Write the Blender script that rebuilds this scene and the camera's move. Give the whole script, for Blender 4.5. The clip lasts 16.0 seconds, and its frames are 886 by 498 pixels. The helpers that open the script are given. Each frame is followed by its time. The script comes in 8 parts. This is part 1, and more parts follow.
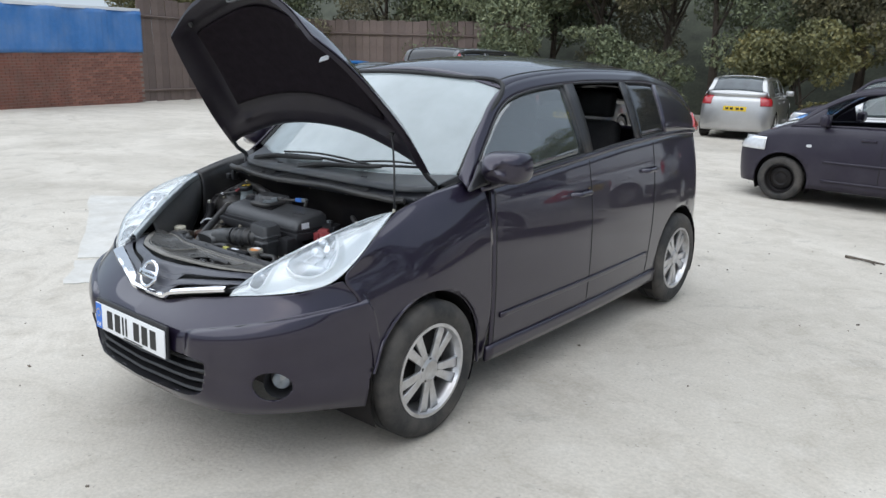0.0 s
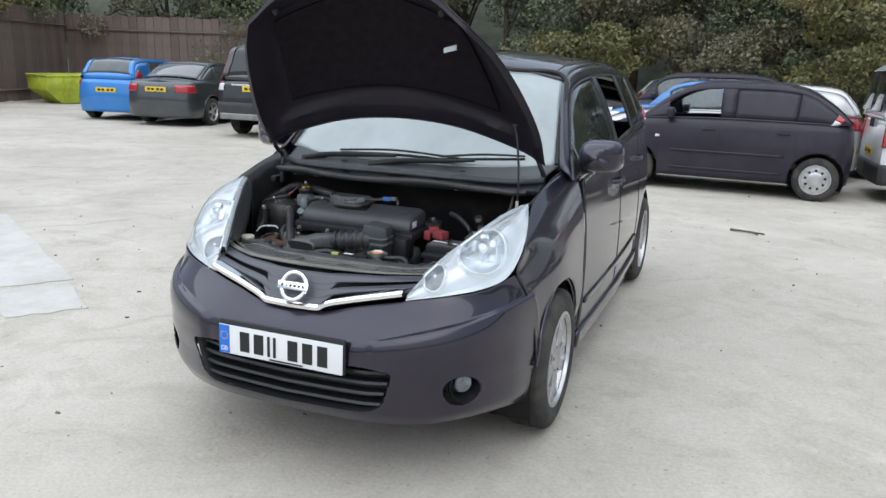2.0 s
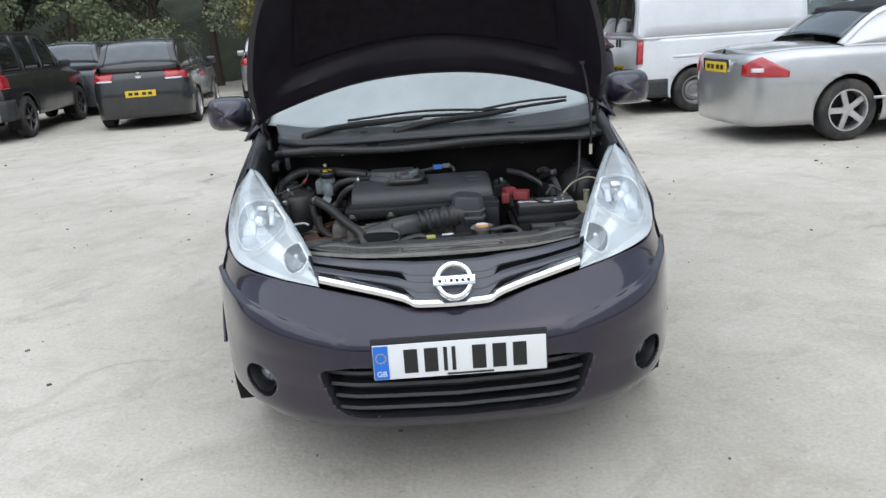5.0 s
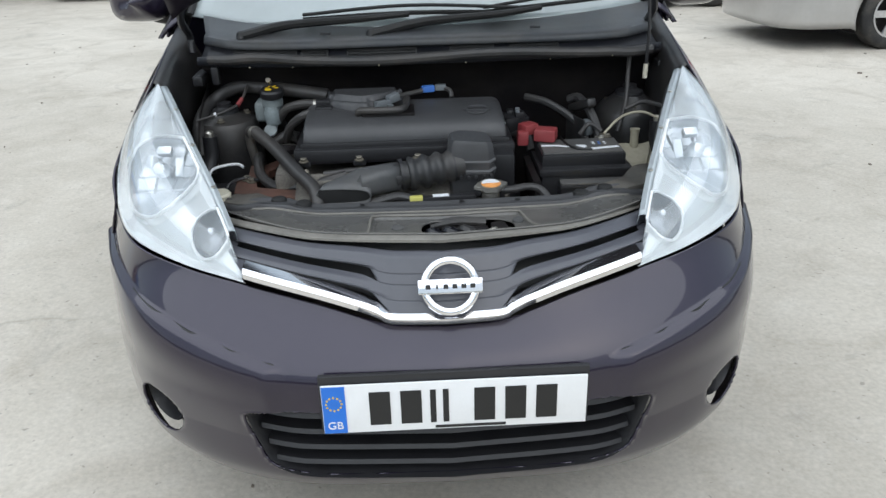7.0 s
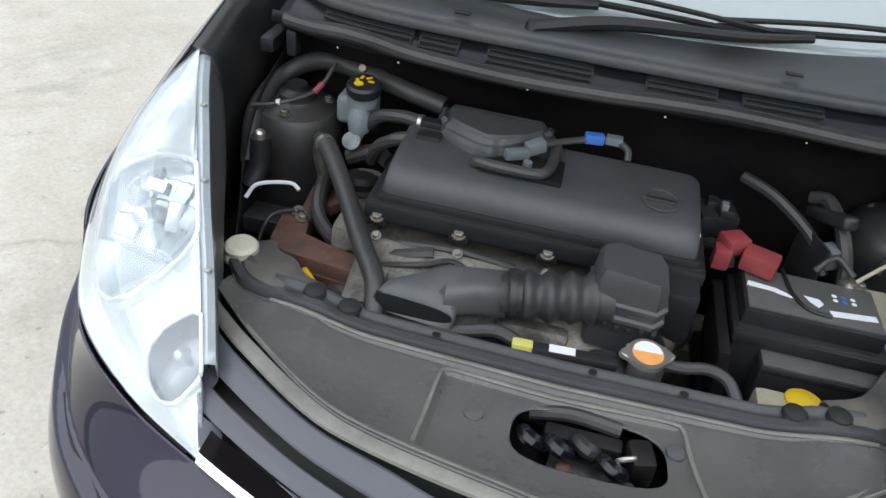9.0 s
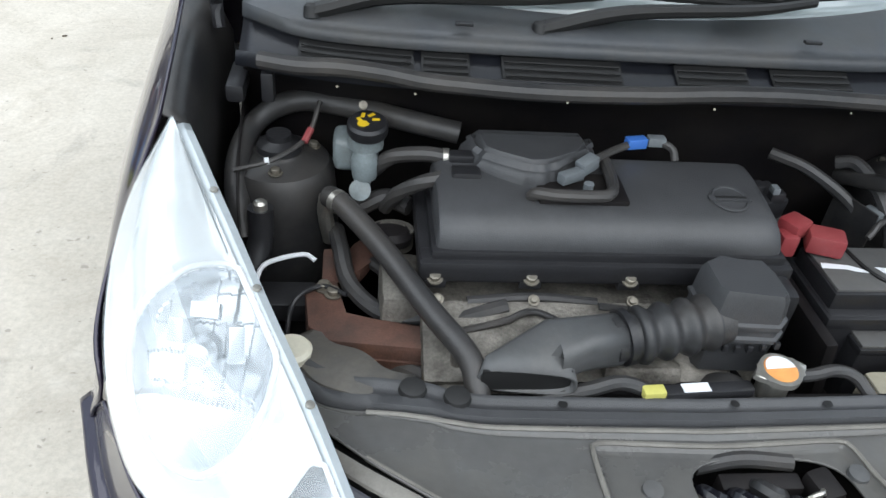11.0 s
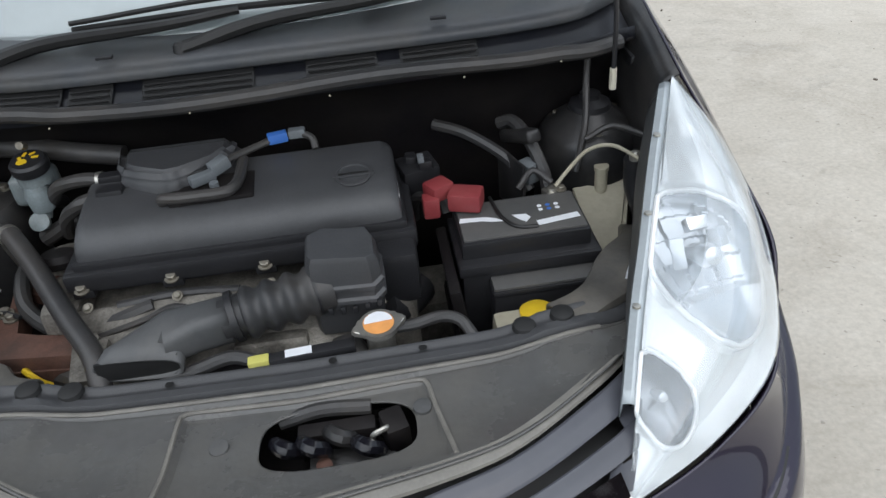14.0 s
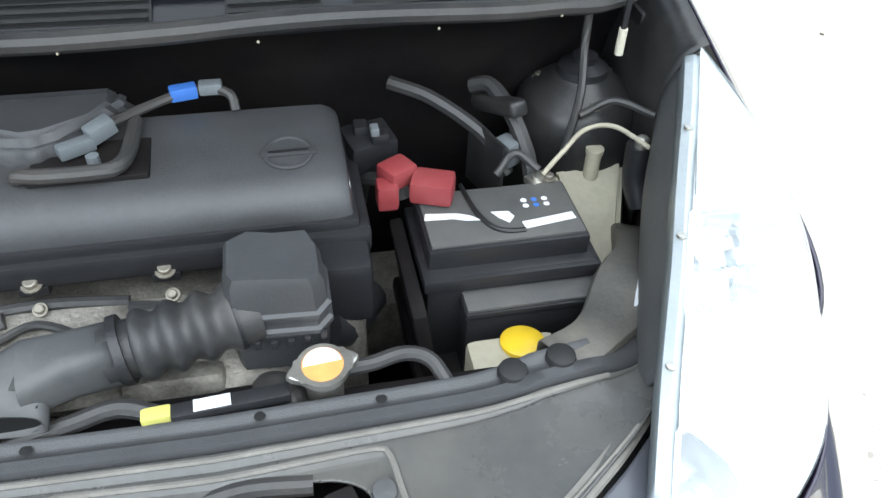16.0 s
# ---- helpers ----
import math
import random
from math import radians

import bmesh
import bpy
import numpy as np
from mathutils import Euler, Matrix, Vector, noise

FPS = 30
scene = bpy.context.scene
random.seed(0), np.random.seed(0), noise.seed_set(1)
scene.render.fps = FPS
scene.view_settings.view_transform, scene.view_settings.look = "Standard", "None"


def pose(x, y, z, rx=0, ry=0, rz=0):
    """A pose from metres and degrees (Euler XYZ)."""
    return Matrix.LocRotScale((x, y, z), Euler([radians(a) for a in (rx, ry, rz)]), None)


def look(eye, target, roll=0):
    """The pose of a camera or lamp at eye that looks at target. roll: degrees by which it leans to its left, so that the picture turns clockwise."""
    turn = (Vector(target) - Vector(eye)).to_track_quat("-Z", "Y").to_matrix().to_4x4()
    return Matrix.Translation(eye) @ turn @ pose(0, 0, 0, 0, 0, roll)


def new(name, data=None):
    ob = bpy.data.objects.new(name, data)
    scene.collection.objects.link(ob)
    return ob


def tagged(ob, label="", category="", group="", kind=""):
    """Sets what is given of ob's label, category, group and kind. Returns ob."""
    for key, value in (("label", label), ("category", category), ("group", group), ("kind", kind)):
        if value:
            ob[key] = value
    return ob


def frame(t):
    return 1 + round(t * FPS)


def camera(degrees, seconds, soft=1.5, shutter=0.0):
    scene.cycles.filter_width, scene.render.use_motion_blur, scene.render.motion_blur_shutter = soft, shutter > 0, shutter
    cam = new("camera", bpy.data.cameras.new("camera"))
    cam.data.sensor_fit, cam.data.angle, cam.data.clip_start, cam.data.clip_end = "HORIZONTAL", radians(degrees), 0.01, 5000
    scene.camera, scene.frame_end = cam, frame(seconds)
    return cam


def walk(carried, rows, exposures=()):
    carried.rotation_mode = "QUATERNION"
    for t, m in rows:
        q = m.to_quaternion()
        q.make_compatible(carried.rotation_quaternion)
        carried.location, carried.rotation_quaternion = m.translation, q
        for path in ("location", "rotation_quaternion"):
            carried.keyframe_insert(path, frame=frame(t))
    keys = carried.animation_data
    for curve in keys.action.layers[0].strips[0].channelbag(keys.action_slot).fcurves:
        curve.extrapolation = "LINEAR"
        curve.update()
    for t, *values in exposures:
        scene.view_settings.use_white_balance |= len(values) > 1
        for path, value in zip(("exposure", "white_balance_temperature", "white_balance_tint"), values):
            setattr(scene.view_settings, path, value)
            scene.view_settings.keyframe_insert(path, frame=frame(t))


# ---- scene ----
cam = camera(60.0, 16.0)
PATH = [
    (0, (2.79, -1.468, 1.676), (1.571, 0.031, 1.16), 1.3),
    (0.5, (2.38, -1.686, 1.674), (1.323, -0.07, 1.155), 2.9),
    (1, (2.117, -1.937, 1.67), (1.208, -0.23, 1.161), 2.7),
    (1.5, (1.826, -2.089, 1.611), (1.012, -0.327, 1.128), 3.4),
    (2, (1.49, -2.21, 1.6), (0.778, -0.409, 1.1), 1.6),
    (2.5, (1.152, -2.373, 1.579), (0.585, -0.519, 1.091), 1.4),
    (3, (0.85, -2.391, 1.564), (0.415, -0.503, 1.068), 0.8),
    (3.5, (0.541, -2.37, 1.59), (0.251, -0.462, 1.066), -0.7),
    (6, (-0.173, -1.713, 1.51), (-0.039, 0.152, 0.801), -3.1),
    (6.5, (-0.103, -1.456, 1.491), (-0.005, 0.38, 0.703), -0.5),
    (7, (-0.058, -1.238, 1.481), (0.004, 0.557, 0.602), -1.5),
    (7.5, (-0.066, -0.983, 1.471), (0.026, 0.757, 0.49), -0.9),
    (8, (-0.07, -0.782, 1.455), (-0.05, 0.926, 0.415), 4.7),
    (8.5, (-0.018, -0.557, 1.561), (-0.311, 1.056, 0.416), 7.4),
    (11, (-0.467, -0.195, 1.525), (-0.241, 1.395, 0.333), 6.0),
    (11.5, (-0.306, -0.201, 1.535), (-0.064, 1.378, 0.332), 1.9),
    (12, (-0.128, -0.244, 1.548), (0.106, 1.347, 0.359), -2.6),
    (12.5, (-0.047, -0.284, 1.566), (0.151, 1.313, 0.378), -3.7),
    (13, (0.02, -0.363, 1.565), (0.181, 1.279, 0.433), -4.2),
    (13.5, (0.1, -0.451, 1.573), (0.238, 1.227, 0.494), -4.3),
    (14, (0.164, -0.373, 1.552), (0.288, 1.249, 0.388), -5.4),
    (14.5, (0.158, -0.097, 1.501), (0.404, 1.375, 0.171), -3.4),
    (15, (0.2, 0.057, 1.453), (0.44, 1.445, 0.032), -2.7),
    (15.5, (0.2, 0.071, 1.445), (0.451, 1.456, 0.024), -2.7),
    (16, (0.118, -0.052, 1.478), (0.472, 1.391, 0.139), 2.9),
]
EXPOSE = [(0, -0.12, 6250, 11), (3.5, -0.14, 6250, 11), (6, -0.17, 6300, 10), (7, -0.1, 6350, 9), (8, 0.08, 6350, 8), (8.5, 0.12, 6400, 10), (11, 0.4, 6400, 9), (11.5, 1.5, 6300, 7), (12, 1.55, 6300, 6), (12.5, 1.2, 6350, 7),
          (13, 0.9, 6400, 8), (13.5, 0.35, 6450, 10), (14, -0.08, 6450, 11), (14.5, -0.12, 6400, 10), (15, 0.25, 6300, 9), (15.5, 0.55, 6250, 8), (16, 1.0, 6250, 7)]
walk(cam, [(t, look(eye, target, roll)) for t, eye, target, roll in PATH], EXPOSE)


# ---- world, sun ----
def build_world():
    w = bpy.data.worlds.new("overcast")
    scene.world = w
    w.use_nodes = True
    nt = w.node_tree
    nt.nodes.clear()
    sky = nt.nodes.new("ShaderNodeTexSky")
    sky.sky_type = "NISHITA"
    sky.sun_disc = False
    sky.sun_elevation = radians(48)
    sky.sun_rotation = radians(150)
    sky.dust_density = 3.0
    tint = nt.nodes.new("ShaderNodeMixRGB")
    tint.inputs[0].default_value = 0.72
    tint.inputs[2].default_value = (7.25, 8.35, 9.35, 1)
    bg = nt.nodes.new("ShaderNodeBackground")
    bg.inputs["Strength"].default_value = 0.11
    out = nt.nodes.new("ShaderNodeOutputWorld")
    nt.links.new(sky.outputs[0], tint.inputs[1])
    nt.links.new(tint.outputs[0], bg.inputs[0])
    nt.links.new(bg.outputs[0], out.inputs[0])
    sun = bpy.data.lights.new("sun", "SUN")
    sun.energy, sun.angle, sun.color = 3.0, radians(110), (0.97, 0.99, 1.0)
    ob = new("sun", sun)
    ob.matrix_world = look((-1.5, -3, 10), (0, 0, 0))


build_world()

# ---- materials ----
def mat(name, col, rough=0.5, metal=0.0, var=0.25, scale=12.0, bump=0.0, bscale=None, coat=0.0, fine=0.0, dirt=None, dirt_amt=0.0, dirt_scale=5.0, spec=0.5, obvar=0.0, coat_rough=0.04):
    """A surface: base colour varied at two scales, optional dust or stain colour laid over it by noise, fine relief."""
    m = bpy.data.materials.new(name)
    m.use_nodes = True
    nt = m.node_tree
    b = nt.nodes["Principled BSDF"]
    L = nt.links.new
    tc = nt.nodes.new("ShaderNodeTexCoord")
    n1 = nt.nodes.new("ShaderNodeTexNoise")
    n1.inputs["Scale"].default_value, n1.inputs["Detail"].default_value = scale, 6
    n2 = nt.nodes.new("ShaderNodeTexNoise")
    n2.inputs["Scale"].default_value, n2.inputs["Detail"].default_value = scale * 9, 4
    L(tc.outputs["Object"], n1.inputs["Vector"])
    L(tc.outputs["Object"], n2.inputs["Vector"])
    add = nt.nodes.new("ShaderNodeMath")
    add.operation = "MULTIPLY_ADD"
    add.inputs[1].default_value = 0.65
    mul = nt.nodes.new("ShaderNodeMath")
    mul.operation = "MULTIPLY"
    mul.inputs[1].default_value = 0.35
    L(n2.outputs["Fac"], mul.inputs[0])
    L(n1.outputs["Fac"], add.inputs[0])
    L(mul.outputs[0], add.inputs[2])
    ramp = nt.nodes.new("ShaderNodeValToRGB")
    ramp.color_ramp.elements[0].position, ramp.color_ramp.elements[1].position = 0.3, 0.7
    ramp.color_ramp.elements[0].color = (*[c * (1 - var) for c in col], 1)
    ramp.color_ramp.elements[1].color = (*[min(1, c * (1 + var)) for c in col], 1)
    L(add.outputs[0], ramp.inputs[0])
    colour = ramp.outputs[0]
    if dirt:
        n3 = nt.nodes.new("ShaderNodeTexNoise")
        n3.inputs["Scale"].default_value, n3.inputs["Detail"].default_value = dirt_scale, 8
        n3.inputs["Roughness"].default_value = 0.65
        L(tc.outputs["Object"], n3.inputs["Vector"])
        r3 = nt.nodes.new("ShaderNodeValToRGB")
        r3.color_ramp.elements[0].position, r3.color_ramp.elements[1].position = 0.42, 0.72
        r3.color_ramp.elements[1].color = (dirt_amt, dirt_amt, dirt_amt, 1)
        L(n3.outputs["Fac"], r3.inputs[0])
        mx = nt.nodes.new("ShaderNodeMixRGB")
        mx.inputs[2].default_value = (*dirt, 1)
        L(r3.outputs[0], mx.inputs[0])
        L(colour, mx.inputs[1])
        colour = mx.outputs[0]
        rr = nt.nodes.new("ShaderNodeMath")
        rr.operation = "MULTIPLY_ADD"
        rr.inputs[1].default_value, rr.inputs[2].default_value = 0.5 * (1 - rough), rough
        L(r3.outputs[0], rr.inputs[0])
        L(rr.outputs[0], b.inputs["Roughness"])
    else:
        b.inputs["Roughness"].default_value = rough
    if obvar:
        oi = nt.nodes.new("ShaderNodeObjectInfo")
        hs = nt.nodes.new("ShaderNodeHueSaturation")
        mr = nt.nodes.new("ShaderNodeMapRange")
        mr.inputs[3].default_value, mr.inputs[4].default_value = 1 - obvar, 1 + obvar
        L(oi.outputs["Random"], mr.inputs[0])
        L(mr.outputs[0], hs.inputs["Value"])
        L(colour, hs.inputs["Color"])
        colour = hs.outputs[0]
    L(colour, b.inputs["Base Color"])
    b.inputs["Metallic"].default_value = metal
    b.inputs["Specular IOR Level"].default_value = spec
    b.inputs["Coat Weight"].default_value = coat
    b.inputs["Coat Roughness"].default_value = coat_rough
    if bump:
        bp = nt.nodes.new("ShaderNodeBump")
        bp.inputs["Strength"].default_value, bp.inputs["Distance"].default_value = bump, 0.004
        n4 = nt.nodes.new("ShaderNodeTexNoise")
        n4.inputs["Scale"].default_value, n4.inputs["Detail"].default_value = bscale or scale * 14, 5
        L(tc.outputs["Object"], n4.inputs["Vector"])
        L(n4.outputs["Fac"], bp.inputs["Height"])
        L(bp.outputs[0], b.inputs["Normal"])
    return m


def glass(name, tint=(0.8, 0.86, 0.86), clear=0.8, rough=0.02, r0=0.05, haze=0.0):
    """Thin pane: mostly see-through, with a clear-coat gloss that grows at grazing angles."""
    m = bpy.data.materials.new(name)
    m.use_nodes = True
    nt = m.node_tree
    nt.nodes.clear()
    out = nt.nodes.new("ShaderNodeOutputMaterial")
    tr = nt.nodes.new("ShaderNodeBsdfTransparent")
    tr.inputs[0].default_value = (*[c * clear for c in tint], 1)
    gl = nt.nodes.new("ShaderNodeBsdfGlossy")
    gl.inputs["Roughness"].default_value = rough
    lw = nt.nodes.new("ShaderNodeLayerWeight")
    lw.inputs[0].default_value = 0.5
    pw = nt.nodes.new("ShaderNodeMath")
    pw.operation = "POWER"
    pw.inputs[1].default_value = 4.0
    nt.links.new(lw.outputs["Facing"], pw.inputs[0])
    fr = nt.nodes.new("ShaderNodeMath")
    fr.operation = "MULTIPLY_ADD"
    fr.inputs[1].default_value, fr.inputs[2].default_value = 1 - r0, r0
    nt.links.new(pw.outputs[0], fr.inputs[0])
    mx = nt.nodes.new("ShaderNodeMixShader")
    nt.links.new(fr.outputs[0], mx.inputs[0])
    nt.links.new(tr.outputs[0], mx.inputs[1])
    nt.links.new(gl.outputs[0], mx.inputs[2])
    last = mx.outputs[0]
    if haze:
        # uneven pale film: dust, and on the windscreen painted sky reflection
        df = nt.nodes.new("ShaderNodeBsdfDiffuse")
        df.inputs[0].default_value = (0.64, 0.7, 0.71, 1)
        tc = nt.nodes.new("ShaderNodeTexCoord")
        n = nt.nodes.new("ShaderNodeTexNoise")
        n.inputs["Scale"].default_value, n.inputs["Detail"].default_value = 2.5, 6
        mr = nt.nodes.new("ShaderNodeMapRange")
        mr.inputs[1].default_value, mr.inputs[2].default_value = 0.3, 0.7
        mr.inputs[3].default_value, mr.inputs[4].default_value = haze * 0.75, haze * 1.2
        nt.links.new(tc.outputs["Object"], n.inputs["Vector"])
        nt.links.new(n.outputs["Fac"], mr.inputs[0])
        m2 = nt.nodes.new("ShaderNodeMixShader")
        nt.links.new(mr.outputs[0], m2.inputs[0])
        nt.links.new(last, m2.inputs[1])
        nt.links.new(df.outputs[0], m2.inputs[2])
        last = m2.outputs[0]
    nt.links.new(last, out.inputs[0])
    return m


def paint(name, col, dirt_amt=0.15, metal=0.0, rough=0.32):
    return mat(name, col, rough=rough, metal=metal, var=0.06, scale=3, coat=1.0, dirt=(0.3, 0.27, 0.23), dirt_amt=dirt_amt, dirt_scale=2.2)


M = {}
M["paint_main"] = mat("dark_purple_paint", (0.0125, 0.0075, 0.024), 0.36, 0.5, var=0.06, scale=3, coat=1.0, coat_rough=0.03, spec=0.5, dirt=(0.1, 0.09, 0.09), dirt_amt=0.06, dirt_scale=4)
M["bezel"] = mat("bright_lamp_bezel", (0.88, 0.89, 0.89), 0.3, 0.2, var=0.05, scale=20)
M["black_trim"] = mat("black_trim", (0.018, 0.018, 0.02), 0.42, var=0.2, scale=20, bump=0.15)
M["cover_plastic"] = mat("engine_plastic", (0.05, 0.051, 0.054), 0.4, var=0.15, scale=18, bump=0.2, bscale=500, dirt=(0.12, 0.115, 0.11), dirt_amt=0.1, dirt_scale=5)
M["arm_metal"] = mat("dusty_pressed_steel", (0.1, 0.096, 0.088), 0.42, 0.2, var=0.25, scale=14, bump=0.15, dirt=(0.24, 0.21, 0.17), dirt_amt=0.5, dirt_scale=9)
M["reflector_dim"] = mat("dim_reflector", (0.5, 0.51, 0.53), 0.25, 0.75, var=0.05, scale=20)
M["gloss_black"] = mat("gloss_black_panel", (0.008, 0.008, 0.011), 0.18, var=0.1, scale=5, spec=0.5)
M["worn_rail"] = mat("worn_grille_rail", (0.19, 0.18, 0.16), 0.5, var=0.2, scale=30, bump=0.1, dirt=(0.06, 0.055, 0.05), dirt_amt=0.5, dirt_scale=9)
M["shroud"] = mat("dusty_shroud", (0.095, 0.094, 0.091), 0.24, var=0.2, scale=7, bump=0.12, dirt=(0.14, 0.13, 0.112), dirt_amt=0.5, dirt_scale=5)
M["tower"] = mat("dirty_black_metal", (0.022, 0.022, 0.023), 0.34, 0.1, var=0.3, scale=10, bump=0.1, dirt=(0.1, 0.09, 0.08), dirt_amt=0.4, dirt_scale=8)
# far lighter than the scuttle below: sky sheen is put into the base colour
M["cowl"] = mat("weathered_skylit_cowl", (0.06, 0.064, 0.07), 0.42, var=0.2, scale=7, bump=0.1, dirt=(0.16, 0.14, 0.11), dirt_amt=0.35, dirt_scale=5)
M["cloudy"] = mat("cloudy_bottle", (0.2, 0.235, 0.245), 0.35, var=0.25, scale=25, dirt=(0.08, 0.075, 0.06), dirt_amt=0.5, dirt_scale=18)
M["pale_yellow"] = mat("pale_yellow_plastic", (0.55, 0.52, 0.14), 0.45, var=0.1, scale=30)
M["dull_bolt"] = mat("dull_bolts", (0.26, 0.24, 0.2), 0.45, 0.7, var=0.3, scale=60, dirt=(0.06, 0.05, 0.04), dirt_amt=0.5, dirt_scale=40)
M["clear_edge"] = mat("clear_lamp_edge", (0.42, 0.46, 0.48), 0.25, 0.2, var=0.1, scale=20)
M["slat"] = mat("satin_grille", (0.078, 0.08, 0.094), 0.28, var=0.1, scale=6, dirt=(0.08, 0.07, 0.065), dirt_amt=0.15, dirt_scale=6)
M["scuttle"] = mat("scuttle_plastic", (0.012, 0.013, 0.017), 0.38, var=0.2, scale=9, bump=0.08, dirt=(0.07, 0.066, 0.062), dirt_amt=0.12, dirt_scale=6)
M["bonnet_inner"] = mat("satin_dark_paint", (0.012, 0.009, 0.015), 0.45, var=0.15, scale=5, spec=0.35, dirt=(0.06, 0.05, 0.045), dirt_amt=0.15, dirt_scale=6)
M["dusty_plastic"] = mat("dusty_plastic", (0.07, 0.072, 0.074), 0.45, var=0.2, scale=9, bump=0.12, dirt=(0.17, 0.155, 0.135), dirt_amt=0.4, dirt_scale=4)
M["felt"] = mat("black_felt", (0.015, 0.0115, 0.015), 0.95, var=0.3, scale=30, bump=0.3, spec=0.1)
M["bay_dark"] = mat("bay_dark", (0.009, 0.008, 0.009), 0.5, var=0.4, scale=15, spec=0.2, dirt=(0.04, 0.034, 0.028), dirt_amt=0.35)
M["rubber"] = mat("rubber", (0.015, 0.015, 0.015), 0.65, var=0.25, scale=30, bump=0.2)
M["hose"] = mat("hose_rubber", (0.03, 0.03, 0.031), 0.42, var=0.25, scale=25, bump=0.15, dirt=(0.14, 0.12, 0.1), dirt_amt=0.3)
M["tyre"] = mat("tyre_rubber", (0.02, 0.02, 0.02), 0.8, var=0.3, scale=15, bump=0.3, dirt=(0.16, 0.14, 0.12), dirt_amt=0.5, dirt_scale=4)
M["alloy"] = mat("alloy_silver", (0.62, 0.62, 0.63), 0.3, 0.85, var=0.1, scale=20, dirt=(0.2, 0.16, 0.12), dirt_amt=0.5, dirt_scale=8)
M["steel_wheel"] = mat("steel_wheel", (0.3, 0.3, 0.3), 0.5, 0.6, var=0.2, scale=20, dirt=(0.15, 0.1, 0.07), dirt_amt=0.5)
M["chrome"] = mat("chrome", (0.86, 0.86, 0.88), 0.08, 1.0, var=0.03, scale=20)
M["reflector"] = mat("lamp_reflector", (0.82, 0.84, 0.86), 0.24, 0.7, var=0.03, scale=20)
M["lamp_house"] = mat("lamp_housing", (0.85, 0.86, 0.86), 0.22, 0.3, var=0.04, scale=12, coat=0.6)
M["castings"] = mat("dirty_castings", (0.23, 0.215, 0.19), 0.6, 0.4, var=0.5, scale=25, bump=0.6, bscale=160, dirt=(0.03, 0.025, 0.02), dirt_amt=0.8, dirt_scale=14)
M["rust"] = mat("rusty_bracket", (0.115, 0.056, 0.04), 0.75, 0.1, var=0.4, scale=30, bump=0.4, dirt=(0.05, 0.04, 0.035), dirt_amt=0.6, dirt_scale=14)
M["steel"] = mat("zinc_steel", (0.55, 0.53, 0.48), 0.35, 0.9, var=0.2, scale=40)
M["white_plastic"] = mat("aged_white_plastic", (0.62, 0.59, 0.48), 0.45, var=0.12, scale=20, dirt=(0.3, 0.25, 0.17), dirt_amt=0.4)
M["cream"] = mat("cream_reservoir", (0.42, 0.39, 0.3), 0.45, var=0.15, scale=12, dirt=(0.2, 0.17, 0.12), dirt_amt=0.5)
M["yellow"] = mat("yellow_plastic", (0.68, 0.46, 0.02), 0.4, var=0.08, scale=20)
M["red_plastic"] = mat("red_plastic", (0.27, 0.03, 0.038), 0.42, var=0.15, scale=20, dirt=(0.2, 0.12, 0.1), dirt_amt=0.3)
M["blue_plastic"] = mat("blue_plastic", (0.05, 0.16, 0.5), 0.4, var=0.1, scale=20)
M["grey_plastic"] = mat("grey_connector", (0.15, 0.165, 0.175), 0.4, var=0.15, scale=25)
M["orange_label"] = mat("orange_label", (0.75, 0.33, 0.1), 0.5, var=0.15, scale=60)
M["white_label"] = mat("white_label", (0.75, 0.77, 0.8), 0.45, var=0.06, scale=60)
M["plate_white"] = mat("plate_white", (0.78, 0.79, 0.8), 0.35, var=0.03, scale=30, dirt=(0.5, 0.47, 0.4), dirt_amt=0.2)
M["plate_blue"] = mat("plate_blue", (0.02, 0.16, 0.62), 0.35, var=0.05, scale=30)
M["plate_yellow"] = mat("plate_yellow", (0.72, 0.5, 0.03), 0.4, var=0.06, scale=20)
# for print and black parts, and for shade painted into gaps and openings
M["black_and_shade"] = mat("black_parts_and_shade", (0.012, 0.012, 0.012), 0.5, var=0.1, scale=40)
M["red_lamp"] = mat("red_lamp", (0.4, 0.015, 0.02), 0.12, var=0.15, scale=25, coat=1.0)
M["clear_lamp"] = mat("clear_lamp", (0.75, 0.76, 0.78), 0.12, 0.3, var=0.12, scale=25, coat=1.0)
M["dark_glass"] = mat("tinted_window", (0.012, 0.013, 0.016), 0.05, var=0.1, scale=6, coat=0.3, spec=0.5)
M["grey_glass"] = mat("hazy_window", (0.06, 0.072, 0.08), 0.06, var=0.25, scale=5, coat=0.6, spec=0.6)
M["pane"] = glass("window_pane", r0=0.09, haze=0.05)
M["side_pane"] = glass("door_pane", (0.75, 0.82, 0.83), 0.6, r0=0.22, haze=0.02)
# strong haze whitens this pane in place of the bright sky's reflection
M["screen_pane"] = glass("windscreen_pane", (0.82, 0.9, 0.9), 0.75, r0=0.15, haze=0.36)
M["lens"] = glass("lamp_lens", (0.97, 0.98, 0.99), 0.98, r0=0.05, haze=0.1)
M["cabin"] = mat("cabin_trim", (0.03, 0.03, 0.033), 0.8, var=0.3, scale=15)
M["cabin_pale"] = mat("cabin_headlining", (0.4, 0.4, 0.39), 0.9, var=0.1, scale=15)
M["bare_plastic"] = mat("bumper_plastic", (0.035, 0.035, 0.037), 0.6, var=0.25, scale=12, bump=0.2)


# ---- mesh helpers ----
def V(*a):
    return Vector(a)


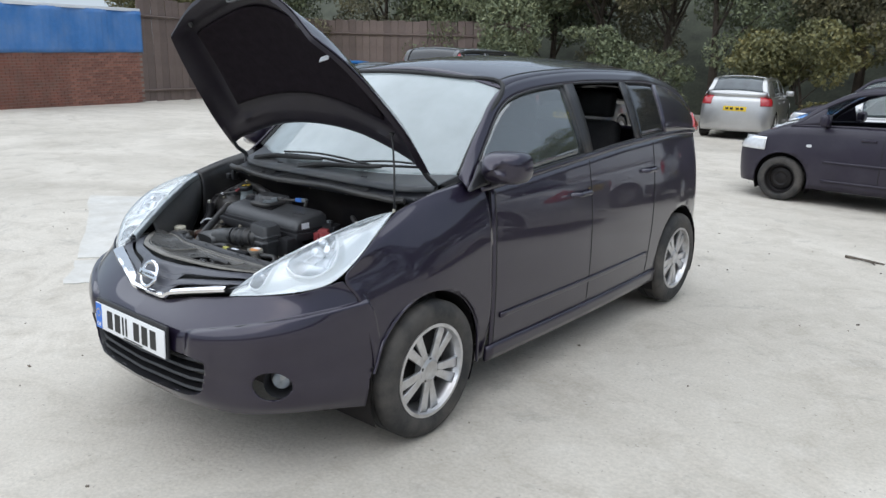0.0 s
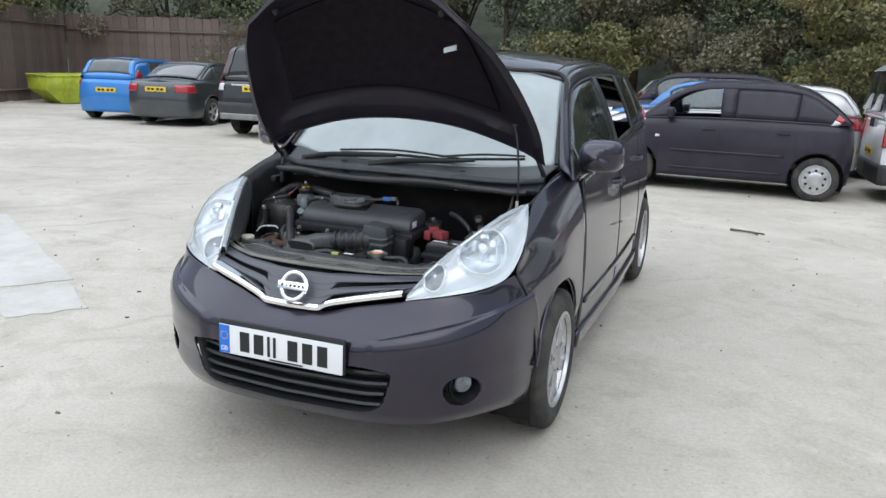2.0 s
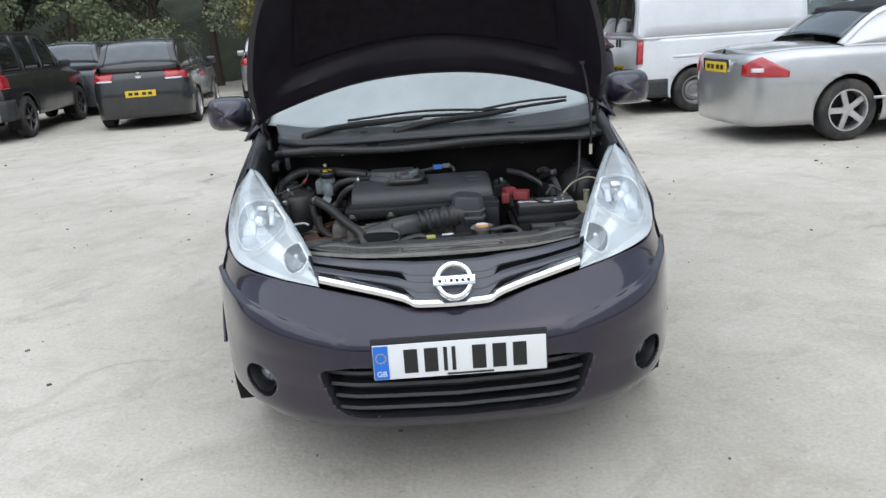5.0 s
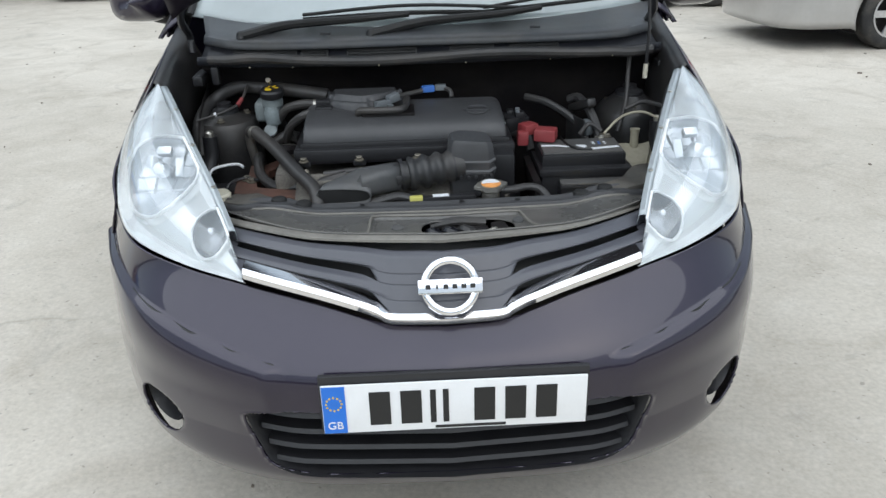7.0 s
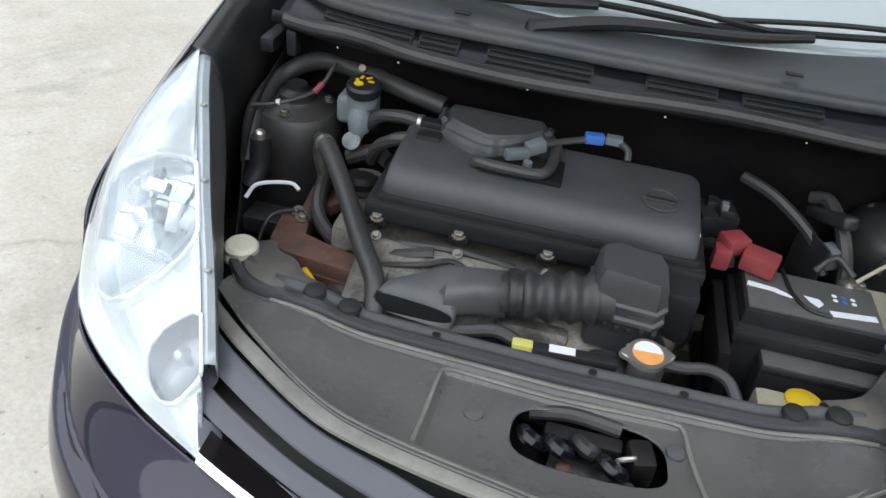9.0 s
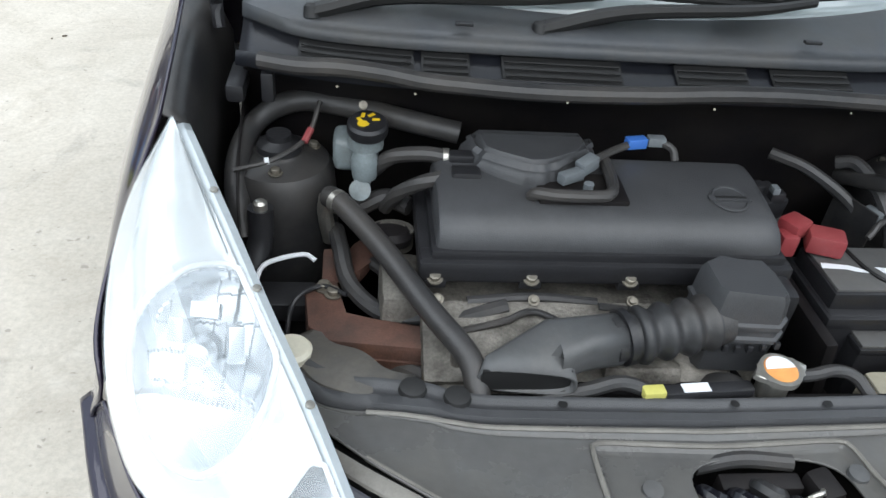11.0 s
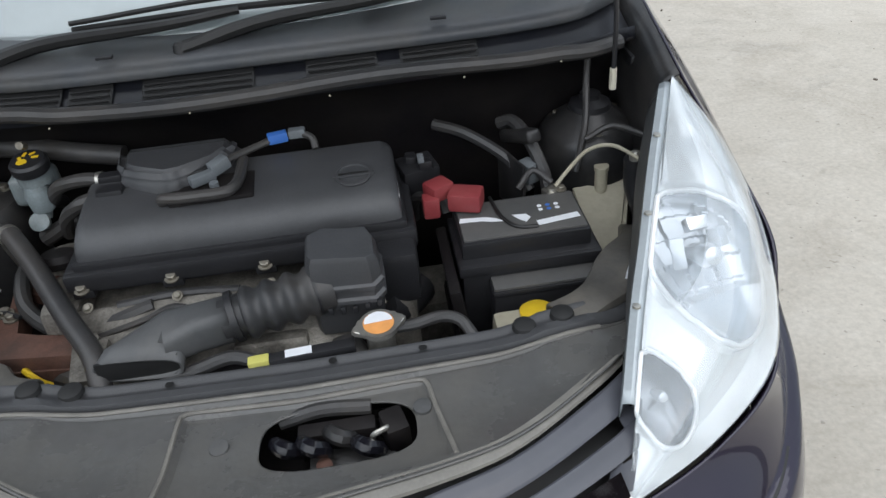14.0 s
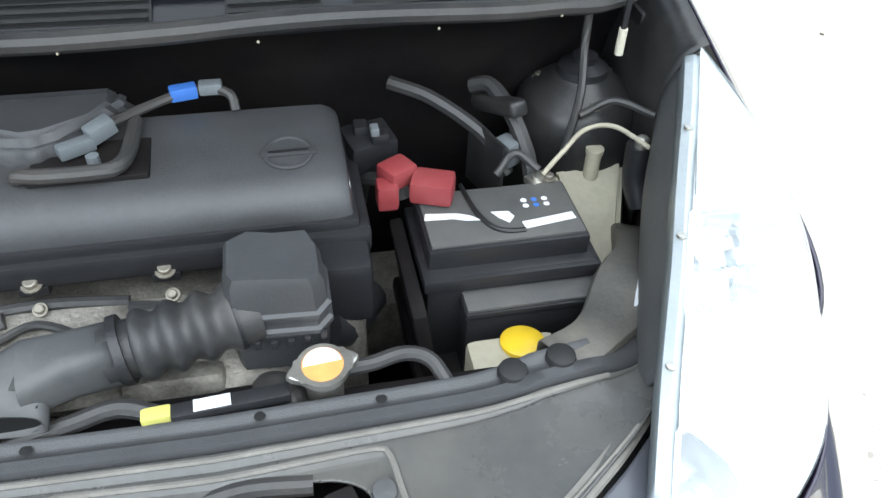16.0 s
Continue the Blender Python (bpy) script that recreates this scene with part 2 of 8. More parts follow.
def spline(pts, n):
    """n + 1 points on a smooth curve through pts, evenly along its length."""
    P = [Vector(p) for p in pts]
    if len(P) == 2:
        return [P[0].lerp(P[1], i / n) for i in range(n + 1)]
    Q = [P[0] * 2 - P[1]] + P + [P[-1] * 2 - P[-2]]
    fine = []
    for i in range(1, len(Q) - 2):
        a, b, c, d = Q[i - 1], Q[i], Q[i + 1], Q[i + 2]
        for k in range(16):
            t = k / 16
            fine.append(0.5 * ((2 * b) + (c - a) * t + (2 * a - 5 * b + 4 * c - d) * t * t + (3 * b - a - 3 * c + d) * t ** 3))
    fine.append(P[-1].copy())
    acc = [0.0]
    for a, b in zip(fine, fine[1:]):
        acc.append(acc[-1] + (b - a).length)
    out, j = [], 0
    for i in range(n + 1):
        s = acc[-1] * i / n
        while j < len(acc) - 2 and acc[j + 1] < s:
            j += 1
        f = (s - acc[j]) / max(1e-9, acc[j + 1] - acc[j])
        out.append(fine[j].lerp(fine[j + 1], f))
    return out


def curve1(pairs):
    """A smooth function of one number through the pairs (x, y)."""
    xs, ys = [p[0] for p in pairs], [p[1] for p in pairs]

    def f(x):
        if x <= xs[0]:
            return ys[0]
        if x >= xs[-1]:
            return ys[-1]
        i = max(k for k in range(len(xs) - 1) if xs[k] <= x)
        h = xs[i + 1] - xs[i]
        t = (x - xs[i]) / h

        def slope(k):
            if k == 0 or k == len(xs) - 1:
                a = min(k, len(xs) - 2)
                return (ys[a + 1] - ys[a]) / (xs[a + 1] - xs[a])
            d0, d1 = (ys[k] - ys[k - 1]) / (xs[k] - xs[k - 1]), (ys[k + 1] - ys[k]) / (xs[k + 1] - xs[k])
            return 0.0 if d0 * d1 <= 0 else 2 * d0 * d1 / (d0 + d1)

        m0, m1 = slope(i) * h, slope(i + 1) * h
        return (2 * t ** 3 - 3 * t * t + 1) * ys[i] + (t ** 3 - 2 * t * t + t) * m0 + (3 * t * t - 2 * t ** 3) * ys[i + 1] + (t ** 3 - t * t) * m1

    return f


def loft(curves, nu, nv):
    """A grid of points: every curve is resampled to nu steps, then joined smoothly across in nv steps."""
    rows = [spline(c, nu) for c in curves]
    cols = [spline([r[i] for r in rows], nv) for i in range(nu + 1)]
    return [[cols[i][j] for i in range(nu + 1)] for j in range(nv + 1)]


def add_grid(bm, grid, close=False):
    vs = [[bm.verts.new(p) for p in row] for row in grid]
    for a, b in zip(vs, vs[1:]):
        n = len(a)
        for i in range(n if close else n - 1):
            q = (a[i], a[(i + 1) % n], b[(i + 1) % n], b[i])
            if len({v.co.to_tuple(6) for v in q}) > 2:
                bm.faces.new(q)
    return vs


def mirror_grid(grid):
    return [[Vector((-p.x, p.y, p.z)) for p in row] for row in grid]


def add_tube(bm, pts, r, segs=10, steps=None, caps=True):
    """A round tube along a smooth line; r is one radius or a function of 0..1."""
    line = spline(pts, steps or max(6, 5 * len(pts)))
    rings, up = [], V(0.31, 0.2, 0.93)
    for i, p in enumerate(line):
        d = (line[min(i + 1, len(line) - 1)] - line[max(i - 1, 0)]).normalized()
        side = d.cross(up)
        if side.length < 0.05:
            side = d.cross(V(1, 0, 0))
        side.normalize()
        up2 = side.cross(d).normalized()
        rad = r(i / (len(line) - 1)) if callable(r) else r
        rings.append([p + rad * (math.cos(a) * side + math.sin(a) * up2) for a in [2 * math.pi * k / segs for k in range(segs)]])
    vs = add_grid(bm, rings, close=True)
    if caps:
        bm.faces.new(vs[0][::-1])
        bm.faces.new(vs[-1])


def add_lathe(bm, profile, m=None, segs=24, cap=True):
    """Turns the profile (radius, height) round the z axis of the pose m."""
    m = m or Matrix()
    rings = [[m @ V(r * math.cos(a), r * math.sin(a), h) for a in [2 * math.pi * k / segs for k in range(segs)]] for r, h in profile]
    vs = [[bm.verts.new(p) for p in row] for row in rings]
    for a, b in zip(vs, vs[1:]):
        for i in range(segs):
            bm.faces.new((a[i], a[(i + 1) % segs], b[(i + 1) % segs], b[i]))
    if cap:
        if profile[0][0] > 1e-4:
            bm.faces.new(vs[0][::-1])
        if profile[-1][0] > 1e-4:
            bm.faces.new(vs[-1])


def add_box(bm, size, m, bevel=0.0, segs=2, taper=0.0):
    """A block of that size with rounded edges, centred on the pose m; taper shrinks its top."""
    x, y, z = [s / 2 for s in size]
    k = 1 - taper
    co = [(-x, -y, -z), (x, -y, -z), (x, y, -z), (-x, y, -z), (-x * k, -y * k, z), (x * k, -y * k, z), (x * k, y * k, z), (-x * k, y * k, z)]
    vs = [bm.verts.new(m @ Vector(c)) for c in co]
    fs = [bm.faces.new([vs[i] for i in f]) for f in ((3, 2, 1, 0), (4, 5, 6, 7), (0, 1, 5, 4), (1, 2, 6, 5), (2, 3, 7, 6), (3, 0, 4, 7))]
    if bevel:
        es = list({e for f in fs for e in f.edges})
        bmesh.ops.bevel(bm, geom=es, offset=bevel, segments=segs, profile=0.6, affect="EDGES")


def add_prism(bm, outline, m, depth, bevel=0.0):
    """A flat outline (x, y) in the pose m, raised by depth along its z."""
    lo = [bm.verts.new(m @ V(x, y, 0)) for x, y in outline]
    hi = [bm.verts.new(m @ V(x, y, depth)) for x, y in outline]
    n = len(outline)
    fs = [bm.faces.new(lo[::-1]), bm.faces.new(hi)]
    for i in range(n):
        fs.append(bm.faces.new((lo[i], lo[(i + 1) % n], hi[(i + 1) % n], hi[i])))
    if bevel:
        bmesh.ops.bevel(bm, geom=list({e for e in fs[1].edges}), offset=bevel, segments=2, profile=0.6, affect="EDGES")


def part(name, bm, material, parent=None, label="", thick=0.0, sharp=35, fix=True):
    """Links a bmesh as one mesh object, under a thing or a part."""
    if fix:
        bmesh.ops.recalc_face_normals(bm, faces=bm.faces)
    me = bpy.data.meshes.new(name)
    bm.to_mesh(me)
    bm.free()
    me.materials.append(M[material] if isinstance(material, str) else material)
    me.shade_smooth()
    me.set_sharp_from_angle(angle=radians(sharp))
    ob = new(name, me)
    if parent:
        ob.parent = parent
    if thick:
        sol = ob.modifiers.new("thickness", "SOLIDIFY")
        sol.thickness, sol.offset = thick, 0
    if label:
        ob["label"] = label
    return ob


def thing(name, label, category, group=""):
    return tagged(new(name), label, category, group)


def cut_round(bm, inside, snap):
    """Opens a hole in a skin: faces wholly inside go, the rest of the inner points move out to the rim."""
    ins = {v for v in bm.verts if inside(v.co)}
    gone = [f for f in bm.faces if all(v in ins for v in f.verts)]
    bmesh.ops.delete(bm, geom=gone, context="FACES")
    for v in bm.verts:
        if v in ins:
            v.co = snap(v.co)


def text_mesh(body, size, depth=0.0008, width=None):
    """Built-in font letters as a mesh, centred on the origin in the xy plane."""
    cu = bpy.data.curves.new("letters", "FONT")
    cu.body, cu.size, cu.extrude, cu.align_x, cu.align_y = body, size, depth, "CENTER", "CENTER"
    ob = bpy.data.objects.new("letters", cu)
    me = bpy.data.meshes.new_from_object(ob)
    if width:
        xs = [v.co.x for v in me.vertices]
        k = width / (max(xs) - min(xs))
        for v in me.vertices:
            v.co.x *= k
    bm = bmesh.new()
    bm.from_mesh(me)
    return bm


def ground_z(y):
    """The yard falls gently away behind the car."""
    return -0.024 * 0.9 * math.log1p(math.exp((y - 2.2) / 0.9)) if y < 60 else -0.024 * (y - 2.2)


# ---- ground ----
def ground_material():
    m = bpy.data.materials.new("worn_concrete")
    m.use_nodes = True
    nt = m.node_tree
    L = nt.links.new
    b = nt.nodes["Principled BSDF"]
    tc = nt.nodes.new("ShaderNodeTexCoord")

    def noise_tex(scale, detail=8, rough=0.6, dist=0.0):
        n = nt.nodes.new("ShaderNodeTexNoise")
        n.inputs["Scale"].default_value, n.inputs["Detail"].default_value = scale, detail
        n.inputs["Roughness"].default_value, n.inputs["Distortion"].default_value = rough, dist
        L(tc.outputs["Object"], n.inputs["Vector"])
        return n.outputs["Fac"]

    def ramp(src, a, b_, ca, cb):
        r = nt.nodes.new("ShaderNodeValToRGB")
        r.color_ramp.elements[0].position, r.color_ramp.elements[1].position = a, b_
        r.color_ramp.elements[0].color, r.color_ramp.elements[1].color = (*ca, 1), (*cb, 1)
        L(src, r.inputs[0])
        return r.outputs[0]

    def mix(kind, fac, a, b_):
        x = nt.nodes.new("ShaderNodeMixRGB")
        x.blend_type = kind
        if isinstance(fac, float):
            x.inputs[0].default_value = fac
        else:
            L(fac, x.inputs[0])
        for s, i in ((a, 1), (b_, 2)):
            if isinstance(s, tuple):
                x.inputs[i].default_value = (*s, 1)
            else:
                L(s, x.inputs[i])
        return x.outputs[0]

    base = ramp(noise_tex(0.45, 6, 0.6, 0.8), 0.35, 0.68, (0.45, 0.412, 0.352), (0.6, 0.555, 0.485))
    base = mix("MIX", ramp(noise_tex(1.7, 8, 0.7, 1.5), 0.48, 0.72, (0, 0, 0), (0.7, 0.7, 0.7)), base, (0.37, 0.328, 0.27))
    base = mix("MIX", ramp(noise_tex(0.9, 10, 0.75, 2.5), 0.56, 0.66, (0, 0, 0), (0.5, 0.5, 0.5)), base, (0.31, 0.285, 0.25))
    base = mix("MIX", ramp(noise_tex(5.5, 8, 0.7), 0.52, 0.8, (0, 0, 0), (0.5, 0.5, 0.5)), base, (0.65, 0.615, 0.555))
    base = mix("MULTIPLY", 0.55, base, ramp(noise_tex(60, 4, 0.6), 0.3, 0.7, (0.74, 0.74, 0.74), (1.1, 1.1, 1.1)))
    base = mix("MIX", ramp(noise_tex(38, 2, 0.5), 0.70, 0.74, (0, 0, 0), (0.6, 0.6, 0.6)), base, (0.22, 0.2, 0.175))
    # cracks: thin lines between wandering cells
    warp = nt.nodes.new("ShaderNodeTexNoise")
    warp.inputs["Scale"].default_value, warp.inputs["Detail"].default_value = 1.3, 6
    L(tc.outputs["Object"], warp.inputs["Vector"])
    va = nt.nodes.new("ShaderNodeVectorMath")
    va.operation = "MULTIPLY_ADD"
    va.inputs[1].default_value = (0.9, 0.9, 0)
    L(warp.outputs["Color"], va.inputs[0])
    L(tc.outputs["Object"], va.inputs[2])
    vo = nt.nodes.new("ShaderNodeTexVoronoi")
    vo.feature = "DISTANCE_TO_EDGE"
    vo.inputs["Scale"].default_value = 0.27
    L(va.outputs[0], vo.inputs["Vector"])
    crack = ramp(vo.outputs["Distance"], 0.0, 0.006, (1, 1, 1), (0, 0, 0))
    keep = ramp(noise_tex(0.6, 2), 0.54, 0.66, (0, 0, 0), (0.55, 0.55, 0.55))
    crack = mix("MULTIPLY", 1.0, crack, keep)
    base = mix("MIX", crack, base, (0.17, 0.15, 0.125))
    L(base, b.inputs["Base Color"])
    b.inputs["Roughness"].default_value = 0.88
    bp = nt.nodes.new("ShaderNodeBump")
    bp.inputs["Strength"].default_value, bp.inputs["Distance"].default_value = 0.5, 0.006
    L(mix("SUBTRACT", 0.8, mix("ADD", 0.5, noise_tex(45, 6), noise_tex(9, 6)), crack), bp.inputs["Height"])
    L(bp.outputs[0], b.inputs["Normal"])
    return m


M["ground"] = ground_material()
M["grit"] = mat("grit", (0.12, 0.1, 0.08), 0.9, var=0.6, scale=2)
M["pale_slab"] = mat("pale_concrete", (0.56, 0.545, 0.51), 0.85, var=0.1, scale=2.5, bump=0.3, bscale=60, dirt=(0.42, 0.39, 0.34), dirt_amt=0.7, dirt_scale=3)


def build_ground():
    bm = bmesh.new()
    xs = [-900, -300, -120, -60] + [-40 + 2 * i for i in range(41)] + [60, 120, 300, 900]
    ys = [-900, -300, -100, -40, -20, -12] + [-8 + 0.5 * i for i in range(61)] + [26, 32, 40, 60, 120, 300, 900]
    add_grid(bm, [[V(x, y, ground_z(min(y, 60))) for x in xs] for y in ys])
    tagged(part("ground", bm, "ground"), "worn pale concrete yard with cracks, stains and dust", "ground", kind="structure")
    # two paler relaid slabs
    for pts in (((-2.2, 1.17), (-2.72, 1.5), (-3.0, 1.15), (-2.48, 0.82)), ((-2.76, 1.58), (-5.0, 2.88), (-5.45, 2.5), (-3.06, 1.2))):
        bm = bmesh.new()
        line = [V(x, y, ground_z(y) + 0.004) for x, y in pts]
        line = [p for a, b in zip(line, line[1:] + line[:1]) for p in [a.lerp(b, k / 6) + V(random.uniform(-1, 1) * 0.02 * (k > 0), random.uniform(-1, 1) * 0.02 * (k > 0), 0) for k in range(6)]]
        lo = [bm.verts.new(p - V(0, 0, 0.02)) for p in line]
        hi = [bm.verts.new(p + V(0, 0, 0.003)) for p in line]
        bm.faces.new(hi)
        for i in range(len(line)):
            bm.faces.new((lo[i], lo[(i + 1) % len(line)], hi[(i + 1) % len(line)], hi[i]))
        tagged(part("pavement", bm, "pale_slab"), "pale relaid concrete slab set in the yard", "pavement", kind="structure")
    # bits of grit, leaf and stick lying about
    rnd = random.Random(8)
    bm = bmesh.new()
    for k in range(420):
        x, y = rnd.uniform(-6, 7), rnd.uniform(-3.5, 11)
        r = rnd.uniform(0.003, 0.011) * (2 if rnd.random() < 0.05 else 1)
        add_box(bm, (r * rnd.uniform(1, 2.4), r, r * 0.7), pose(x, y, ground_z(y) + r * 0.3, rnd.uniform(-20, 20), 0, rnd.uniform(0, 180)))
    tagged(part("grit", bm, "grit"), "scattered grit and leaf bits on the concrete", "grit", kind="stuff")
    bm = bmesh.new()
    add_tube(bm, [(1.4, 5.95, ground_z(5.9) + 0.012), (1.5, 5.9, ground_z(5.9) + 0.02), (1.62, 5.92, ground_z(5.9) + 0.01), (1.72, 5.88, ground_z(5.9) + 0.012)], lambda t: 0.014 - 0.006 * t, 6, 10)
    add_tube(bm, [(1.55, 5.9, ground_z(5.9) + 0.016), (1.62, 5.84, ground_z(5.9) + 0.02), (1.66, 5.82, ground_z(5.9) + 0.01)], 0.007, 6, 6)
    tagged(part("stick", bm, "grit"), "dark broken stick lying on the concrete", "stick")


build_ground()


# ---- wheels ----
def tyre_profile(R, r, w):
    h = w / 2
    return [(r - 0.008, -h * 0.82), (r + 0.012, -h * 0.96), ((R + r) / 2, -h * 1.04), (R - 0.028, -h * 0.96), (R - 0.008, -h * 0.84), (R, -h * 0.66), (R, -h * 0.3),
            (R - 0.007, -h * 0.28), (R - 0.007, -h * 0.22), (R, -h * 0.2), (R, h * 0.2), (R - 0.007, h * 0.22), (R - 0.007, h * 0.28), (R, h * 0.3), (R, h * 0.66),
            (R - 0.008, h * 0.84), (R - 0.028, h * 0.96), ((R + r) / 2, h * 1.04), (r + 0.012, h * 0.96), (r - 0.008, h * 0.82)]


def make_wheel(parent, place, side, R=0.305, r=0.2, w=0.185, style="twin", rim_mat="alloy"):
    """A wheel under a car; side +1 or -1 is the way its face looks along x."""
    m = pose(*place) @ pose(0, 0, 0, 0, 90 * side, 0)
    bm = bmesh.new()
    add_lathe(bm, tyre_profile(R, r, w), m, 40, cap=False)
    h = w / 2
    hub = bmesh.new()
    add_lathe(hub, [(r * 0.88, -h * 0.5), (r * 0.88, -h * 0.1), (r * 0.2, -h * 0.05), (0.001, -h * 0.05)], m, 24, cap=False)
    wheel = part("wheel", hub, "bay_dark", parent)
    part("tyre", bm, "tyre", wheel, sharp=50)
    bm = bmesh.new()
    add_lathe(bm, [(r * 0.99, -h * 0.85), (r * 0.93, -h * 0.6), (r * 0.9, h * 0.2), (r * 0.93, h * 0.72), (r * 0.985, h * 0.86), (r * 1.03, h * 0.9), (r * 1.03, h * 0.96), (r * 0.96, h * 0.97), (r * 0.93, h * 0.8)], m, 40, cap=False)
    face = h * 0.62
    if style == "twin":
        for k in range(5):
            for s in (-1, 1):
                a = 2 * math.pi * k / 5 + s * 0.2
                mm = m @ pose(0, 0, face, 0, 0, math.degrees(a))
                add_prism(bm, [(r * 0.16, -r * 0.09), (r * 0.5, -r * 0.085), (r * 0.97, -r * 0.125), (r * 0.97, r * 0.125), (r * 0.5, r * 0.085), (r * 0.16, r * 0.09)], mm, 0.014, 0.005)
        add_lathe(bm, [(r * 0.3, face - 0.02), (r * 0.3, face + 0.012), (r * 0.2, face + 0.022), (r * 0.15, face + 0.018), (0.001, face + 0.02)], m, 24)
    elif style == "five":
        for k in range(5):
            mm = m @ pose(0, 0, face, 0, 0, 72 * k + 18)
            add_prism(bm, [(r * 0.1, -r * 0.16), (r * 0.55, -r * 0.12), (r * 0.97, -r * 0.16), (r * 0.97, r * 0.16), (r * 0.55, r * 0.12), (r * 0.1, r * 0.16)], mm, 0.018, 0.006)
        add_lathe(bm, [(r * 0.3, face - 0.02), (r * 0.3, face + 0.018), (r * 0.16, face + 0.02), (0.001, face + 0.016)], m, 24)
    elif style == "cover":
        add_lathe(bm, [(r * 0.95, face), (r * 0.9, face + 0.012), (r * 0.72, face + 0.016)], m, 36, cap=False)
        add_lathe(bm, [(r * 0.55, face + 0.02), (r * 0.4, face + 0.03), (r * 0.15, face + 0.034), (0.001, face + 0.034)], m, 36, cap=False)
        for k in range(9):
            mm = m @ pose(0, 0, face + 0.01, 0, 0, 40 * k)
            add_prism(bm, [(r * 0.5, -r * 0.13), (r * 0.75, -r * 0.15), (r * 0.75, r * 0.15), (r * 0.5, r * 0.13)], mm, 0.012, 0.004)
    else:
        add_lathe(bm, [(r * 0.93, h * 0.3), (r * 0.8, h * 0.1), (r * 0.72, h * 0.3), (r * 0.5, h * 0.42), (r * 0.36, h * 0.3), (r * 0.32, h * 0.34), (0.001, h * 0.34)], m, 36, cap=False)
    part("rim", bm, rim_mat, wheel)
    if style in ("twin", "five"):
        for k in range(5):
            bm = bmesh.new()
            a = 2 * math.pi * (k + 0.5) / 5
            add_lathe(bm, [(0.0095, 0), (0.0095, 0.012), (0.006, 0.014), (0.001, 0.014)], m @ pose(r * 0.235 * math.cos(a), r * 0.235 * math.sin(a), face + 0.004), 6)
            part("wheel_nut", bm, "black_and_shade", wheel)
    return wheel


# ---- parked cars ----
class Shape:
    """The skin of a car: y runs from its nose (0) to its tail (L), x across, z up."""

    def __init__(self, L, W, sill, belt, rail, nose=0.22, tail=0.16, mid=0.55, pinch=0.07, ends=0.05, crown=0.04, boxy=0.0, roll=0.0):
        self.roll = roll
        self.L, self.W, self.sill, self.belt, self.crown = L, W, sill, curve1(belt), crown
        b = boxy
        self.plan = spline([(0, 0, 0), (W * 0.5, nose * 0.12, 0), (W * (0.8 + 0.1 * b), nose * 0.55, 0), (W * 0.95, nose * 1.5, 0), (W * 0.99, L * 0.2, 0), (W, L * 0.4, 0), (W, L * 0.62, 0), (W * 0.985, L * 0.8, 0), (W * 0.955, L - tail * 1.8, 0),
                            (W * (0.86 + 0.06 * b), L - tail * 0.55, 0), (W * 0.55, L - tail * 0.1, 0), (0, L, 0)], 96)
        self.mid, self.pinch, self.ends = mid, pinch, ends
        self.rail_pts = rail

    def body(self, u, z):
        """A point of the lower body, u from nose centre (0) round the side to tail centre (1)."""
        f = min(max(u, 0), 1) * 96
        i = min(int(f), 95)
        p = self.plan[i].lerp(self.plan[i + 1], f - i)
        d = (z - self.mid) / 0.45
        k = self.pinch * (d * d if d > 0 else 0.7 * d * d)
        e = self.ends * d * d
        yc = self.L / 2
        out = V(p.x * (1 - k), yc + (p.y - yc) * (1 - e / self.L * 2), z)
        if self.roll:
            # the shoulder turns inwards over the last few centimetres below the waist
            t = min(1.0, max(0.0, 1 - (self.belt(p.y) - z) / self.roll))
            inset = self.roll * (1 - math.sqrt(max(0.0, 1 - t * t))) * 0.75
            q, r = self.plan[i], self.plan[i + 1]
            n = V(r.y - q.y, q.x - r.x, 0).normalized()
            out -= n * inset
            out.x = max(0.0, out.x)
        return out

    def tail_u(self, k):
        """The u on the tail at which x is k of the half width."""
        return next(i for i in range(96, 0, -1) if self.plan[i].x >= k * self.W) / 96

    def nose_u(self, k):
        return next(i for i in range(97) if self.plan[i].x >= k * self.W) / 96

    def at(self, y):
        """The u at which the side passes y."""
        return min(range(97), key=lambda i: abs(self.plan[i].y - y)) / 96

    def top(self, u):
        return self.belt(self.plan[round(u * 96)].y)

    def rail(self, t):
        n = 48
        if not hasattr(self, "rl"):
            self.rl = spline([(x, y, z) for x, y, z, _ in self.rail_pts], n)
            self.ft = spline([(0, f, 0) for *_, f in self.rail_pts], n)
            # keep feet beside their rail points by control index
            m = len(self.rail_pts) - 1
            self.foot_f = curve1([(i / m, r[3]) for i, r in enumerate(self.rail_pts)])
            acc, out = 0.0, []
            ctrl = [Vector(r[:3]) for r in self.rail_pts]
            lens = [0.0]
            for a, b in zip(ctrl, ctrl[1:]):
                lens.append(lens[-1] + (b - a).length)
            self.par = curve1([(l / lens[-1], i / m) for i, l in enumerate(lens)])
        f = t * n
        i = min(int(f), n - 1)
        return self.rl[i].lerp(self.rl[i + 1], f - i)

    def foot(self, t):
        self.rail(0)
        y = self.foot_f(self.par(t))
        u = self.at_fine(y)
        return self.body(u, self.belt(y))

    def at_fine(self, y):
        for i in range(96):
            a, b = self.plan[i].y, self.plan[i + 1].y
            if a <= y <= b + 1e-9:
                return (i + (y - a) / max(1e-9, b - a)) / 96
        return 1.0

    def side(self, t, s, off=0.0):
        """A point of the glasshouse side, s from belt (0) to roof rail (1)."""
        a, b = self.foot(t), self.rail(t)
        p = a.lerp(b, s)
        p.x += 0.035 * 4 * s * (1 - s) * 0.5 + off
        return p

